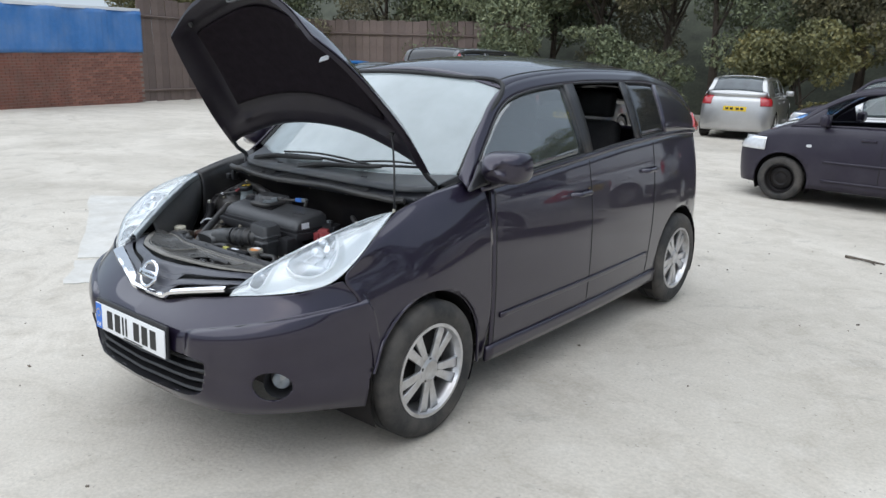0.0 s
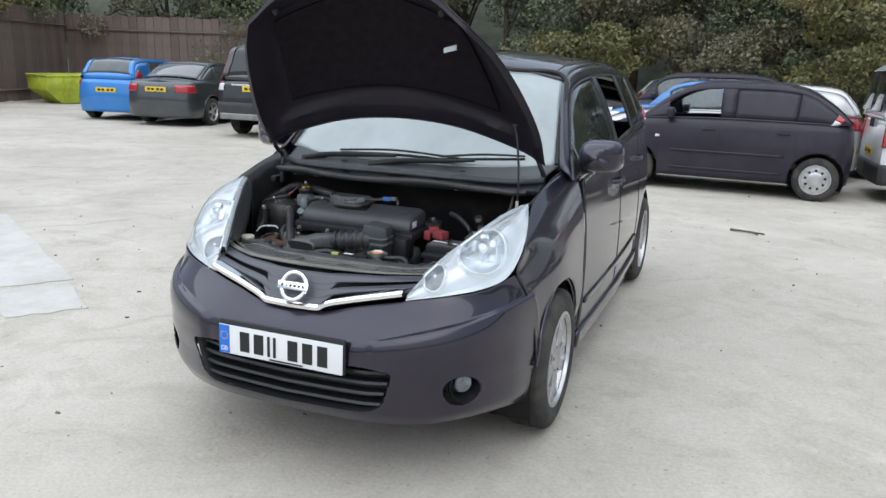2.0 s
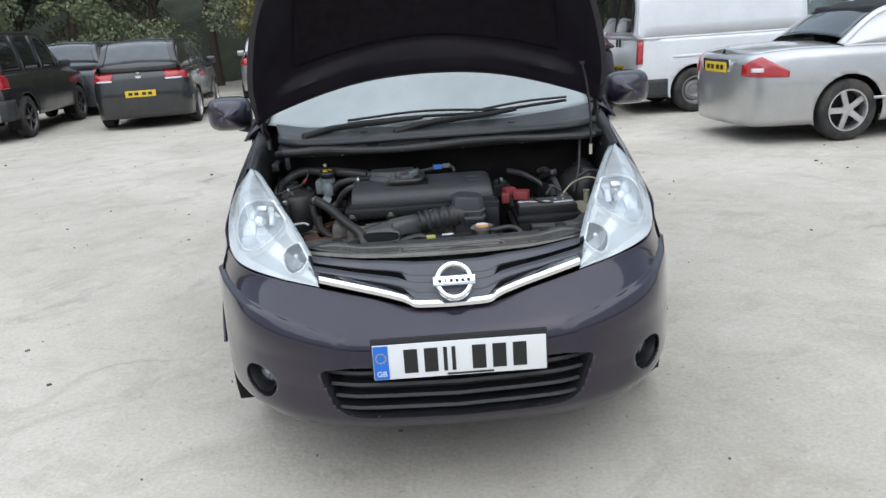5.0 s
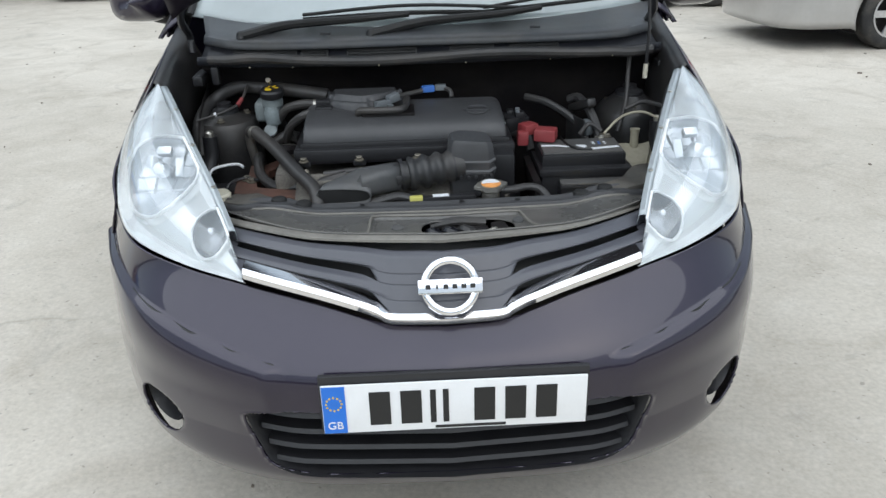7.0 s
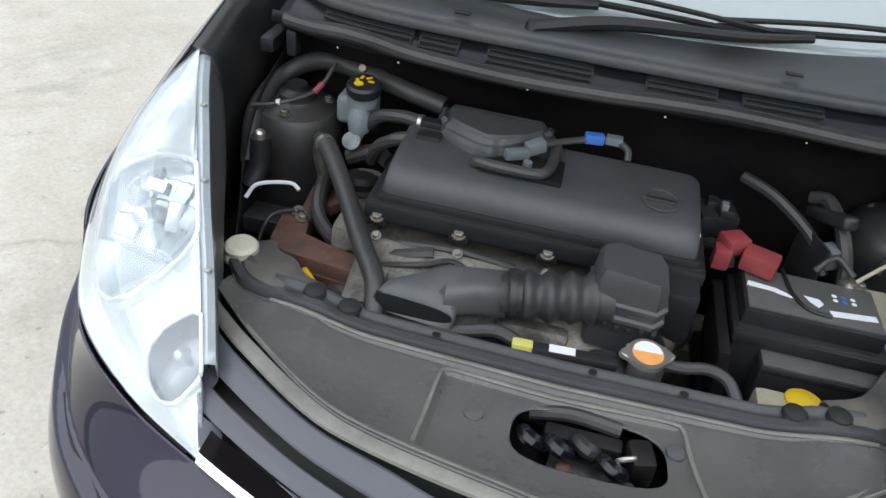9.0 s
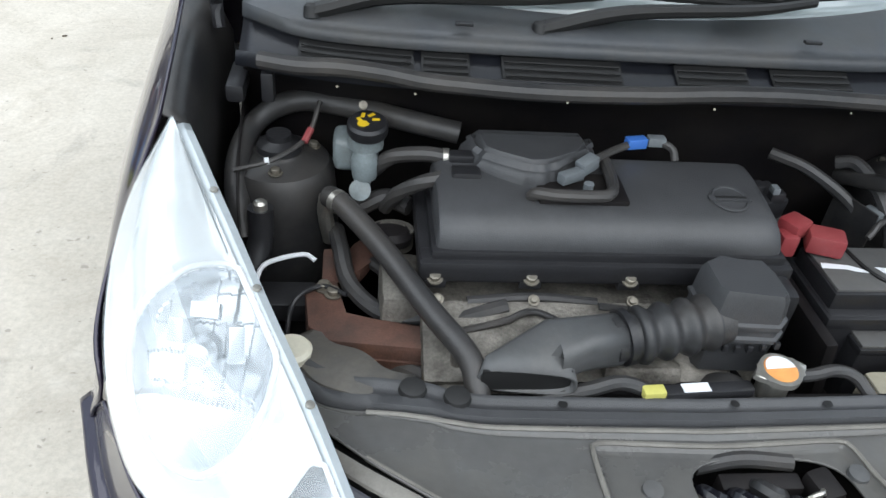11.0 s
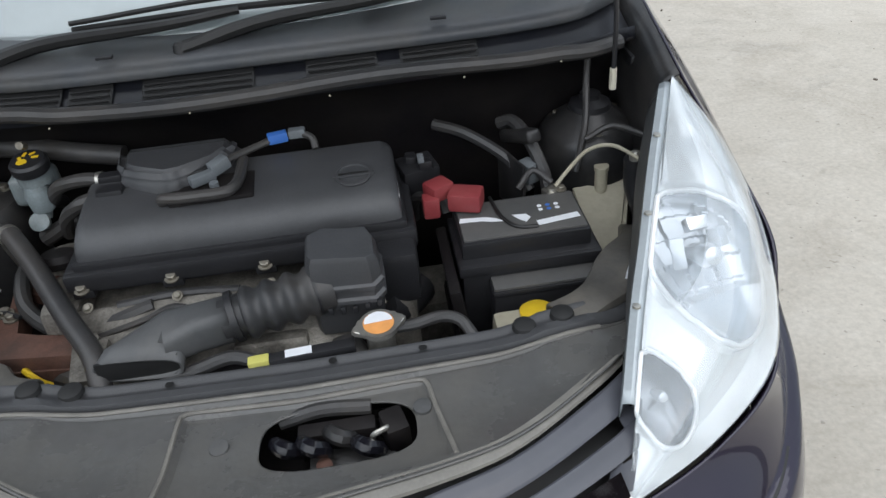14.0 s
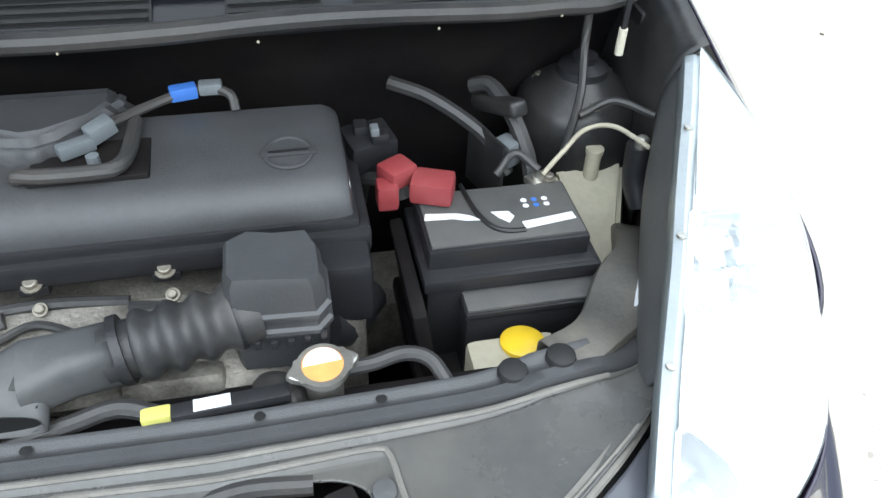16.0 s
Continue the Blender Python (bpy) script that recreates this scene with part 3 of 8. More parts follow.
    def lo(self, t):
        return min(0.3, 0.03 / max(0.05, (self.rail(t) - self.foot(t)).length))

    def hi(self, t):
        return 1 - min(0.55, 0.062 / max(0.05, (self.rail(t) - self.foot(t)).length))

    def band(self, t0, t1, a, b, n, m=4, off=0.0):
        """A strip of the glasshouse side from t0 to t1, between s = a(t) and b(t)."""
        ts = [t0 + (t1 - t0) * i / n for i in range(n + 1)]
        return [[self.side(t, a(t) + (b(t) - a(t)) * j / m, off) for t in ts] for j in range(m + 1)]

    def roof(self, t, k):
        """A point across the top, k from -1 to 1."""
        p = self.rail(t)
        return V(p.x * k, p.y - 0.0, p.z + self.crown * (1 - k * k))

    def hull(self, u0=0.0, u1=1.0, nu=64, nz=12, sides=(1, -1), zlo=None):
        g = []
        for j in range(nz + 1):
            row = []
            for i in range(nu + 1):
                u = u0 + (u1 - u0) * i / nu
                lo = zlo or self.sill
                hi = self.top(u)
                w = 1 - (1 - j / nz) ** 1.7 if self.roll else j / nz
                row.append(self.body(u, lo + (hi - lo) * w))
            g.append(row)
        return g

    def patch(self, u0, u1, z0, z1, off=0.006, nu=8, nz=5, skew=None):
        """A raised panel on the lower body; skew(a) shifts its z range along it."""
        g = []
        for j in range(nz + 1):
            row = []
            for i in range(nu + 1):
                a = i / nu
                u = u0 + (u1 - u0) * a
                lo, hi = (z0, z1) if skew is None else skew(a)
                z = lo + (hi - lo) * j / nz
                p = self.body(u, z)
                q = self.body(min(1, u + 0.004), z) - self.body(max(0, u - 0.004), z)
                n = V(q.y, -q.x, 0).normalized()
                row.append(p + n * off)
            g.append(row)
        return g


def pair(name, grid, material, parent, thick=0.0):
    """The same panel on both sides of a car, each an object of its own."""
    for g in (grid, mirror_grid(grid)):
        bm = bmesh.new()
        add_grid(bm, g)
        part(name, bm, material, parent, thick=thick)


def both(bm, grid):
    add_grid(bm, grid)
    add_grid(bm, mirror_grid(grid))


def arch_cut(bm, wheels, R, xmin):
    for yw, zw in wheels:
        cut_round(bm, lambda c: abs(c.x) > xmin and (c.y - yw) ** 2 + (c.z - zw) ** 2 < R * R,
                  lambda c: V(c.x, yw + (c.y - yw) * R / max(1e-6, math.hypot(c.y - yw, c.z - zw)), zw + (c.z - zw) * R / max(1e-6, math.hypot(c.y - yw, c.z - zw))))


def arch_liner(parent, yw, zw, R, x0, x1):
    for s in (1, -1):
        bm = bmesh.new()
        g = [[V(s * x, yw + R * math.cos(a), zw + R * math.sin(a)) for a in [math.pi * (k / 18 * 1.3 - 0.15) for k in range(19)]] for x in (x0, x1)]
        add_grid(bm, g)
        bm.faces.new([bm.verts.new(p) for p in g[0]])
        part("arch_liner", bm, "bay_dark", parent)


def number_plate(parent, place, face, yellow, bars=True):
    """A plate 520 x 111 mm with bars in place of its writing; face turns its front from -y."""
    m = pose(*place) @ pose(0, 0, 0, 90, 0, 0) if face == 0 else pose(*place) @ pose(0, 0, 0, 90, 0, 180)
    bm = bmesh.new()
    add_box(bm, (0.52, 0.111, 0.006), m, 0.002)
    pl = part("number_plate", bm, "plate_yellow" if yellow else "plate_white", parent)
    for k, (x, w) in enumerate(((-0.17, 0.07), (-0.07, 0.07), (0.06, 0.07), (0.16, 0.07))):
        bm = bmesh.new()
        add_box(bm, (w, 0.05, 0.002), m @ pose(x, 0, 0.004))
        part("letter_bar", bm, "black_and_shade", pl)
    return pl


def seats(parent, rows, half, floor):
    """Seat backs with head rests, on a dark floor."""
    bm = bmesh.new()
    y0, y1 = rows[0] - 0.9, rows[-1] + 0.6
    add_box(bm, (half * 1.7, y1 - y0, 0.06), pose(0, (y0 + y1) / 2, floor), 0.01)
    part("cabin_floor", bm, "cabin", parent)
    for k, y in enumerate(rows):
        for x in (-half * 0.45, half * 0.45):
            bm = bmesh.new()
            add_box(bm, (0.46, 0.5, 0.16), pose(x, y - 0.25, floor + 0.2), 0.05, 3)
            add_box(bm, (0.45, 0.13, 0.58), pose(x, y + 0.06, floor + 0.52, -12), 0.05, 3, 0.15)
            add_box(bm, (0.25, 0.09, 0.16), pose(x, y + 0.15, floor + 0.9, -8), 0.035, 3)
            part("seat", bm, "cabin", parent)


def parked_car(label, at, heading, shape, paint_mat, wheels, R=0.31, wheel_style="five", rim="alloy", windows=(), screen=(0.0, 0.2), rear=(0.8, 1.0), hood_to=None, boot_from=None, pane="pane", trim=0.34,
               lamps=(), plate_z=0.75, plate_y=None, yellow=True, arch=None, name="parked_car", category="car", extras=None, roof_mat=None, seat_rows=None, open_panes=(), mirror_t=0.12, wheel_x=None, bumper_mat=None, front_wheel=None, rear_mat=None, rear_w=0.84):
    car = thing(name, label, category, "cars parked in the yard")
    S = shape
    arch = arch or R + 0.055
    rr = R * 0.66 if wheel_style != "steel" else R * 0.62
    bm = bmesh.new()
    both(bm, S.hull(nz=18))
    bmesh.ops.remove_doubles(bm, verts=bm.verts, dist=0.0005)
    arch_cut(bm, [(y, R) for y in wheels], arch, S.W * 0.6)
    part("body", bm, paint_mat, car, thick=0.012)
    # bonnet, boot
    for nm, a, b in (("bonnet", 0.0, hood_to), ("boot_lid", boot_from, S.L)):
        if a is None or b is None:
            continue
        us = [i / 96 for i in range(97) if a <= S.plan[i].y <= b]
        bm = bmesh.new()
        add_grid(bm, [[V(S.body(u, S.top(u)).x * k, S.body(u, S.top(u)).y, S.top(u) + 0.05 * (1 - k * k)) for k in [x / 8 for x in range(-8, 9)]] for u in us])
        part(nm, bm, paint_mat, car, thick=0.012)
    # glasshouse: pillars, roof, panes
    pair("belt_strip", S.band(0, 1, lambda t: 0.0, S.lo, 40, 2), paint_mat, car, 0.012)
    pair("roof_edge", S.band(0, 1, S.hi, lambda t: 1.0, 40, 3), paint_mat, car, 0.012)
    edge = 0.0
    for w in (*windows, (1.0, 1.0)):
        if w[0] > edge + 1e-6:
            pair("pillar", S.band(edge, w[0], S.lo, S.hi, max(2, int(40 * (w[0] - edge)))), paint_mat, car, 0.012)
        edge = w[1]
    bm = bmesh.new()
    n = 24
    add_grid(bm, [[S.roof(screen[1] + (rear[0] - screen[1]) * i / n, k / 8) for k in range(-8, 9)] for i in range(n + 1)])
    part("roof", bm, roof_mat or paint_mat, car, thick=0.012)
    for nm, a, b in (("windscreen", *screen), ("rear_window", *rear)):
        bm = bmesh.new()
        add_grid(bm, [[S.roof(a + (b - a) * i / 8, k / 8 * 0.97) for k in range(-8, 9)] for i in range(9)])
        part(nm, bm, pane if nm != "rear_window" else rear_mat or (pane if pane != "pane" else "grey_glass"), car, thick=0.004)
    # tailgate: painted sides beside the rear glass, and the panel from its foot to the waist
    if boot_from is None and rear[1] > 0.9:
        for sgn in (1, -1):
            bm = bmesh.new()
            n = 12
            add_grid(bm, [[S.roof(rear[0] + (rear[1] - rear[0]) * i / n, sgn * k) + V(0, 0.012, 0.006) for k in (rear_w, rear_w + 0.04, 0.97, 1.0)] for i in range(n + 1)])
            part("tailgate_side", bm, paint_mat, car, thick=0.008)
        edge = [S.body(u, S.top(u)) for u in [0.8 + 0.2 * i / 80 for i in range(81)]]
        rows = [[], [], []]
        for k in [x / 10 for x in range(-10, 11)]:
            a = S.roof(rear[1], k)
            b = next((p for p in reversed(edge) if p.x >= abs(a.x) * 1.03), edge[0])
            b = V(a.x * 1.03, b.y, b.z)
            rows[0].append(a + V(0, 0.004, 0.004))
            rows[1].append(a.lerp(b, 0.5) + V(0, 0.012, 0.008))
            rows[2].append(b + V(0, 0.004, -0.01))
        bm = bmesh.new()
        add_grid(bm, rows)
        part("tailgate_waist", bm, paint_mat, car, thick=0.008)
    for i, w in enumerate(windows):
        if i in open_panes:
            continue
        for sgn in (1, -1):
            bm = bmesh.new()
            g = S.band(w[0], w[1], S.lo, S.hi, 10, 6)
            add_grid(bm, g if sgn > 0 else mirror_grid(g))
            part("side_window", bm, (w[2] if len(w) > 2 else pane), car, thick=0.004)
    if seat_rows:
        seats(car, seat_rows, S.W, S.belt(S.L / 2) - 0.55)
    # floor pan
    bm = bmesh.new()
    add_box(bm, (S.W * 1.5, S.L * 0.86, 0.08), pose(0, S.L / 2, S.sill + 0.06), 0.02)
    part("floor_pan", bm, "bay_dark", car)
    # bumper and sill trim, black
    if bumper_mat:
        for nm, a, b in (("front_bumper", 0.0, S.at(wheels[0] - arch) - 0.005), ("rear_bumper", S.at(wheels[1] + arch) + 0.012, 1.0)):
            bm = bmesh.new()
            both(bm, S.patch(a, b, S.sill, S.sill + trim, 0.012, 20, 4))
            part(nm, bm, bumper_mat, car, thick=0.014)
    # shut lines of the doors: thin dark seams standing 1 mm proud
    for w in windows[:2]:
        yb = S.foot(w[1]).y + 0.03
        u = S.at_fine(yb)
        pair("door_seam", S.patch(u - 0.0006, u + 0.0006, S.sill + 0.12, S.belt(yb) - 0.01, 0.008, 1, 8), "black_and_shade", car, 0.002)
        for sgn in (1, -1):
            bm = bmesh.new()
            h = S.body(S.at_fine(yb - 0.16), S.belt(yb) - 0.13)
            add_box(bm, (0.035, 0.16, 0.028), pose(sgn * (h.x + 0.012), h.y, h.z), 0.009)
            part("door_handle", bm, paint_mat, car)
    for nm, mt, kw in lamps:
        for sgn in (1, -1):
            bm = bmesh.new()
            if kw.get("glass"):
                t0, t1, a0, a1 = kw["glass"]
                g = [[S.side(t0 + (t1 - t0) * i / 6, a0 + (a1 - a0) * j / 6, 0.01) for i in range(7)] for j in range(7)]
            else:
                g = S.patch(**kw)
            add_grid(bm, g if sgn > 0 else mirror_grid(g))
            part(nm, bm, mt, car, thick=0.02)
    # door mirrors
    for sgn in (1, -1):
        p = S.side(mirror_t, 0.1)
        bm = bmesh.new()
        add_box(bm, (0.2, 0.1, 0.14), pose(sgn * (p.x + 0.13), p.y, p.z + 0.06), 0.045, 3)
        add_box(bm, (0.1, 0.06, 0.04), pose(sgn * (p.x + 0.02), p.y, p.z), 0.012)
        part("door_mirror", bm, paint_mat if not bumper_mat else bumper_mat, car)
    wx = wheel_x or S.W - 0.11
    for y in wheels:
        for sgn in (1, -1):
            st, rm = front_wheel if front_wheel and y == wheels[0] else (wheel_style, rim)
            make_wheel(car, (sgn * wx, y, R), sgn, R, rr, 0.2, st, rm)
        arch_liner(car, y, R, arch + 0.004, wx - 0.16, S.W * 0.93)
    zt = plate_z
    yt = plate_y or S.body(1, zt).y
    number_plate(car, (0, yt + 0.008, zt), 1, yellow)
    number_plate(car, (0, S.body(0, 0.45).y - 0.008, 0.42), 0, False)
    if extras:
        extras(car, S)
    # stand it on the sloping yard, tail axle at the given place
    yr = wheels[1]
    a = radians(heading)
    fwd = V(math.cos(a), math.sin(a), 0)
    x, y = at
    rear_p = V(x, y, ground_z(y))
    q = rear_p + fwd * (wheels[1] - wheels[0])
    q.z = ground_z(q.y)
    back = (rear_p - q).normalized()
    rgt = back.cross(V(0, 0, 1)).normalized()
    g = 0.3
    lean = (ground_z(y + rgt.y * g) - ground_z(y - rgt.y * g)) / (2 * g)
    rgt = (rgt + V(0, 0, lean)).normalized()
    up = rgt.cross(back).normalized()
    rot = Matrix((rgt, back, up)).transposed().to_4x4()
    car.matrix_basis = Matrix.Translation(rear_p) @ rot @ Matrix.Translation((0, -yr, 0))
    return car


def hatch_rail(L, H, W, cowl, header, tail_top, tail_foot, belt0, belt1):
    """Roof rail of a hatchback: up the screen, along the roof, down the tail."""
    x = W * 0.7
    return [(W * 0.86, cowl, belt0 + 0.02, cowl - 0.03), (x + 0.04, (cowl + header) / 2 - 0.03, (belt0 + H) / 2 + 0.03, (cowl + header) / 2), (x, header, H - 0.06, header + 0.03), (x, (header + tail_top) / 2, H - 0.025, (header + tail_top) / 2),
            (x - 0.01, tail_top, H - 0.06, tail_top), (x + 0.02, (tail_top + tail_foot) / 2 + 0.06, (H + belt1) / 2, (tail_top + tail_foot) / 2 + 0.02), (W * 0.82, tail_foot, belt1 + 0.02, tail_foot - 0.06)]


M["paint_plum"] = mat("flat_dark_plum_paint", (0.018, 0.014, 0.026), 0.45, 0.0, var=0.1, scale=4, coat=0.2, spec=0.35, dirt=(0.12, 0.11, 0.12), dirt_amt=0.12, dirt_scale=3)
M["paint_white"] = paint("white_van_paint", (0.75, 0.76, 0.78), 0.12)
M["paint_silver"] = paint("silver_paint", (0.5, 0.5, 0.5), 0.15, 0.75)
M["paint_black"] = paint("black_paint", (0.012, 0.012, 0.014), 0.05)
M["paint_grey"] = paint("dark_grey_paint", (0.06, 0.068, 0.075), 0.1, 0.5)
M["paint_blue"] = paint("bright_blue_paint", (0.02, 0.21, 0.6), 0.1, 0.3)
M["paint_lightblue"] = paint("mid_blue_paint", (0.05, 0.2, 0.5), 0.1, 0.3)
M["paint_maroon"] = paint("maroon_paint", (0.06, 0.012, 0.02), 0.12, 0.3)
M["soft_top"] = mat("soft_top_cloth", (0.02, 0.02, 0.025), 0.85, var=0.2, scale=20, bump=0.2)


def hatch(L=3.9, W=0.84, H=1.45, belt=0.92, cowl=0.95, header=1.6, tail_top=None, sill=0.2, **kw):
    tail_top = tail_top or L - 0.55
    b = [(0, belt - 0.26), (0.25, belt - 0.14), (cowl, belt), (L * 0.6, belt + 0.04), (L, belt + 0.03)]
    return Shape(L, W, sill, b, hatch_rail(L, H, W, cowl, header, tail_top, L - 0.08, belt, belt + 0.04), **{"roll": 0.07, **kw})


def rear_lamps(S, z0, z1, y0=0.22, k=0.62, **kw):
    return ("tail_lamp", "red_lamp", dict(u0=S.at_fine(S.L - y0), u1=S.tail_u(k), z0=z0, z1=z1, off=0.012, nu=14, **kw))


def head_lamps(S, z0, z1, k=0.6, y1=0.45):
    return ("headlamp", "clear_lamp", dict(u0=S.nose_u(k), u1=S.at_fine(y1), z0=z0, z1=z1, off=0.01, nu=12))


def build_parked_cars():
    # dark five-door city car with steel front wheel
    S = hatch(3.43, 0.8, 1.46, 0.93, 0.72, 1.45, 2.72, nose=0.3, tail=0.26)

    def city_extras(car, S):
        for z, nm in ((0.53, "door_moulding"), (0.3, "sill_moulding")):
            pair(nm, S.patch(S.at(1.15), S.at(2.6), z, z + 0.03, 0.01, 12, 2), "paint_plum", car, 0.014)
        for sgn in (1, -1):
            bm = bmesh.new()
            p = S.body(S.at_fine(0.98), 0.72)
            add_box(bm, (0.02, 0.06, 0.035), pose(sgn * (p.x + 0.006), p.y, p.z), 0.008)
            part("side_repeater", bm, "clear_lamp", car)

    parked_car("dark plum five-door city car with scuffed paint", (2.33, 9.4), 178, S, "paint_plum", (0.68, 3.0), 0.278, "cover", "alloy",
               [(0.16, 0.405), (0.47, 0.74, "paint_plum")], (0.0, 0.27), (0.7, 1.0), 0.75, None, "pane", 0.3, [("tail_lamp", "clear_lamp", dict(glass=(0.925, 0.965, 0.0, 0.42))), ("tail_lamp", "red_lamp", dict(glass=(0.925, 0.965, 0.45, 0.8))), head_lamps(S, 0.62, 0.78)], 0.62, bumper_mat=None, extras=city_extras, seat_rows=(1.75, 2.5), open_panes=(0,), mirror_t=0.17, front_wheel=("steel", "bay_dark"))
    # white van
    vb = [(0, 0.75), (0.3, 0.92), (0.9, 1.02), (1.6, 1.05), (4.4, 1.05)]
    VS = Shape(4.41, 0.9, 0.24, vb, [(0.8, 0.85, 1.04, 0.82), (0.77, 1.3, 1.45, 1.3), (0.74, 1.75, 1.76, 1.75), (0.76, 2.6, 1.8, 2.6), (0.77, 3.6, 1.79, 3.6), (0.77, 4.3, 1.75, 4.26), (0.82, 4.37, 1.4, 4.31), (0.85, 4.4, 1.07, 4.34)], nose=0.25, tail=0.06, boxy=1.0, pinch=0.03, ends=0.02, crown=0.03)

    def van_extras(car, S):
        for y in (2.0, 2.9, 3.8):
            bm = bmesh.new()
            for sgn in (-1, 1):
                add_box(bm, (0.06, 0.05, 0.14), pose(sgn * 0.62, y, 1.84), 0.01)
            add_box(bm, (1.3, 0.04, 0.03), pose(0, y, 1.91), 0.008)
            part("rack_bar", bm, "black_trim", car)
        bm = bmesh.new()
        add_tube(bm, [(-0.5, 1.3, 1.99), (-0.5, 4.4, 1.99)], 0.065, 16)
        add_lathe(bm, [(0.07, 0), (0.07, 0.05), (0.03, 0.08), (0.001, 0.08)], pose(-0.5, 4.38, 1.99, -90), 16)
        part("pipe_carrier", bm, "alloy", car, "pale tubular pipe carrier")
        bm = bmesh.new()
        add_box(bm, (0.04, 2.6, 0.06), pose(-0.12, 2.9, 1.96), 0.01)
        ladder = part("ladder", bm, "alloy", car)
        bm = bmesh.new()
        add_box(bm, (0.04, 2.6, 0.06), pose(0.5, 2.9, 1.96), 0.01)
        part("ladder_rail", bm, "alloy", ladder)
        for k in range(9):
            bm = bmesh.new()
            add_tube(bm, [(-0.12, 1.75 + 0.29 * k, 1.97), (0.5, 1.75 + 0.29 * k, 1.97)], 0.016, 8, 2)
            part("rung", bm, "alloy", ladder)
        for sgn in (1, -1):
            bm = bmesh.new()
            add_box(bm, (0.66, 0.02, 0.52), pose(sgn * 0.37, 4.425, 1.42, 6), 0.006)
            part("rear_door_window", bm, "dark_glass", car)
            bm = bmesh.new()
            add_box(bm, (0.03, 0.03, 0.12), pose(sgn * 0.07, 4.42, 1.0), 0.01)
            part("door_handle", bm, "black_trim", car)
        pair("slide_rail", S.patch(S.at(2.0), S.at(3.9), 0.78, 0.82, 0.006, 10, 2), "paint_white", car, 0.01)

    parked_car("white panel van with a ladder and pipe carrier on its roof", (3.86, 9.82), 2, VS, "paint_white", (0.86, 3.55), 0.315, "steel", "steel_wheel",
               [(0.12, 0.31)], (0.0, 0.25), (0.86, 1.0), 0.86, None, "pane", 0.26, [("tail_lamp", "red_lamp", dict(u0=VS.at_fine(4.33), u1=VS.tail_u(0.83), z0=0.72, z1=1.04, off=0.014)), head_lamps(VS, 0.7, 0.95)], 0.62, bumper_mat="bare_plastic", name="parked_van", category="van", rear_mat="paint_white", extras=van_extras, seat_rows=(1.9,), mirror_t=0.14)
    # silver convertible, soft top up
    cb = [(0, 0.62), (0.3, 0.74), (1.3, 0.9), (3.2, 0.95), (4.1, 0.97), (4.63, 0.93)]
    CS = Shape(4.63, 0.87, 0.2, cb, [(0.72, 1.3, 0.91, 1.27), (0.63, 1.75, 1.18, 1.7), (0.57, 2.15, 1.34, 2.1), (0.56, 2.7, 1.38, 2.7), (0.56, 3.15, 1.31, 3.1), (0.66, 3.62, 1.0, 3.6)], nose=0.3, tail=0.34, crown=0.04, roll=0.09)

    def conv_extras(car, S):
        bm = bmesh.new()
        add_box(bm, (0.66, 0.02, 0.17), pose(0, S.body(1, 0.8).y - 0.006, 0.8, -6), 0.02)
        part("plate_recess", bm, "chrome", car)
        pair("door_moulding", S.patch(S.at(1.2), S.at(3.3), 0.42, 0.45, 0.008, 10, 2), "paint_silver", car, 0.012)
        for sgn in (1, -1):
            bm = bmesh.new()
            g = S.patch(S.at_fine(4.45), S.tail_u(0.72), 0.76, 0.8, 0.022)
            add_grid(bm, g if sgn > 0 else mirror_grid(g))
            part("reverse_lamp", bm, "clear_lamp", car, thick=0.01)

    parked_car("silver convertible with a dark cloth roof", (4.32, 6.64), 4, CS, "paint_silver", (0.85, 3.56), 0.32, "five", "alloy",
               [(0.14, 0.42), (0.46, 0.68)], (0.0, 0.3), (0.8, 0.97), 1.3, 3.6, "pane", 0.3, [rear_lamps(CS, 0.68, 0.9, 0.42, 0.6, skew=lambda a: (0.7 + 0.02 * a, 0.76 + 0.15 * min(1, a * 1.8) - 0.1 * max(0, a - 0.6) * 2))], 0.8, roof_mat="soft_top", extras=conv_extras, seat_rows=(2.35, 3.0))
    # black off-roader with tall red lamps
    XS = hatch(4.75, 0.92, 1.82, 1.08, 1.25, 2.05, 4.35, sill=0.36, nose=0.3, tail=0.14, boxy=0.6, mid=0.65, ends=0.03)

    def suv_extras(car, S):
        for sgn in (1, -1):
            bm = bmesh.new()
            add_tube(bm, [(sgn * 0.62, 2.1, 1.72), (sgn * 0.62, 2.3, 1.79), (sgn * 0.62, 3.2, 1.81), (sgn * 0.62, 4.1, 1.79), (sgn * 0.62, 4.3, 1.72)], 0.02, 8)
            part("roof_rail", bm, "chrome", car)
        bm = bmesh.new()
        both(bm, S.patch(S.tail_u(0.8), 1.0, 0.36, 0.48, 0.03, 14, 4))
        part("bumper_guard", bm, "steel_wheel", car, thick=0.02)
        bm = bmesh.new()
        add_box(bm, (1.0, 0.02, 0.03), pose(0, S.body(1, 1.06).y + 0.01, 1.04), 0.006)
        part("tailgate_strip", bm, "chrome", car)

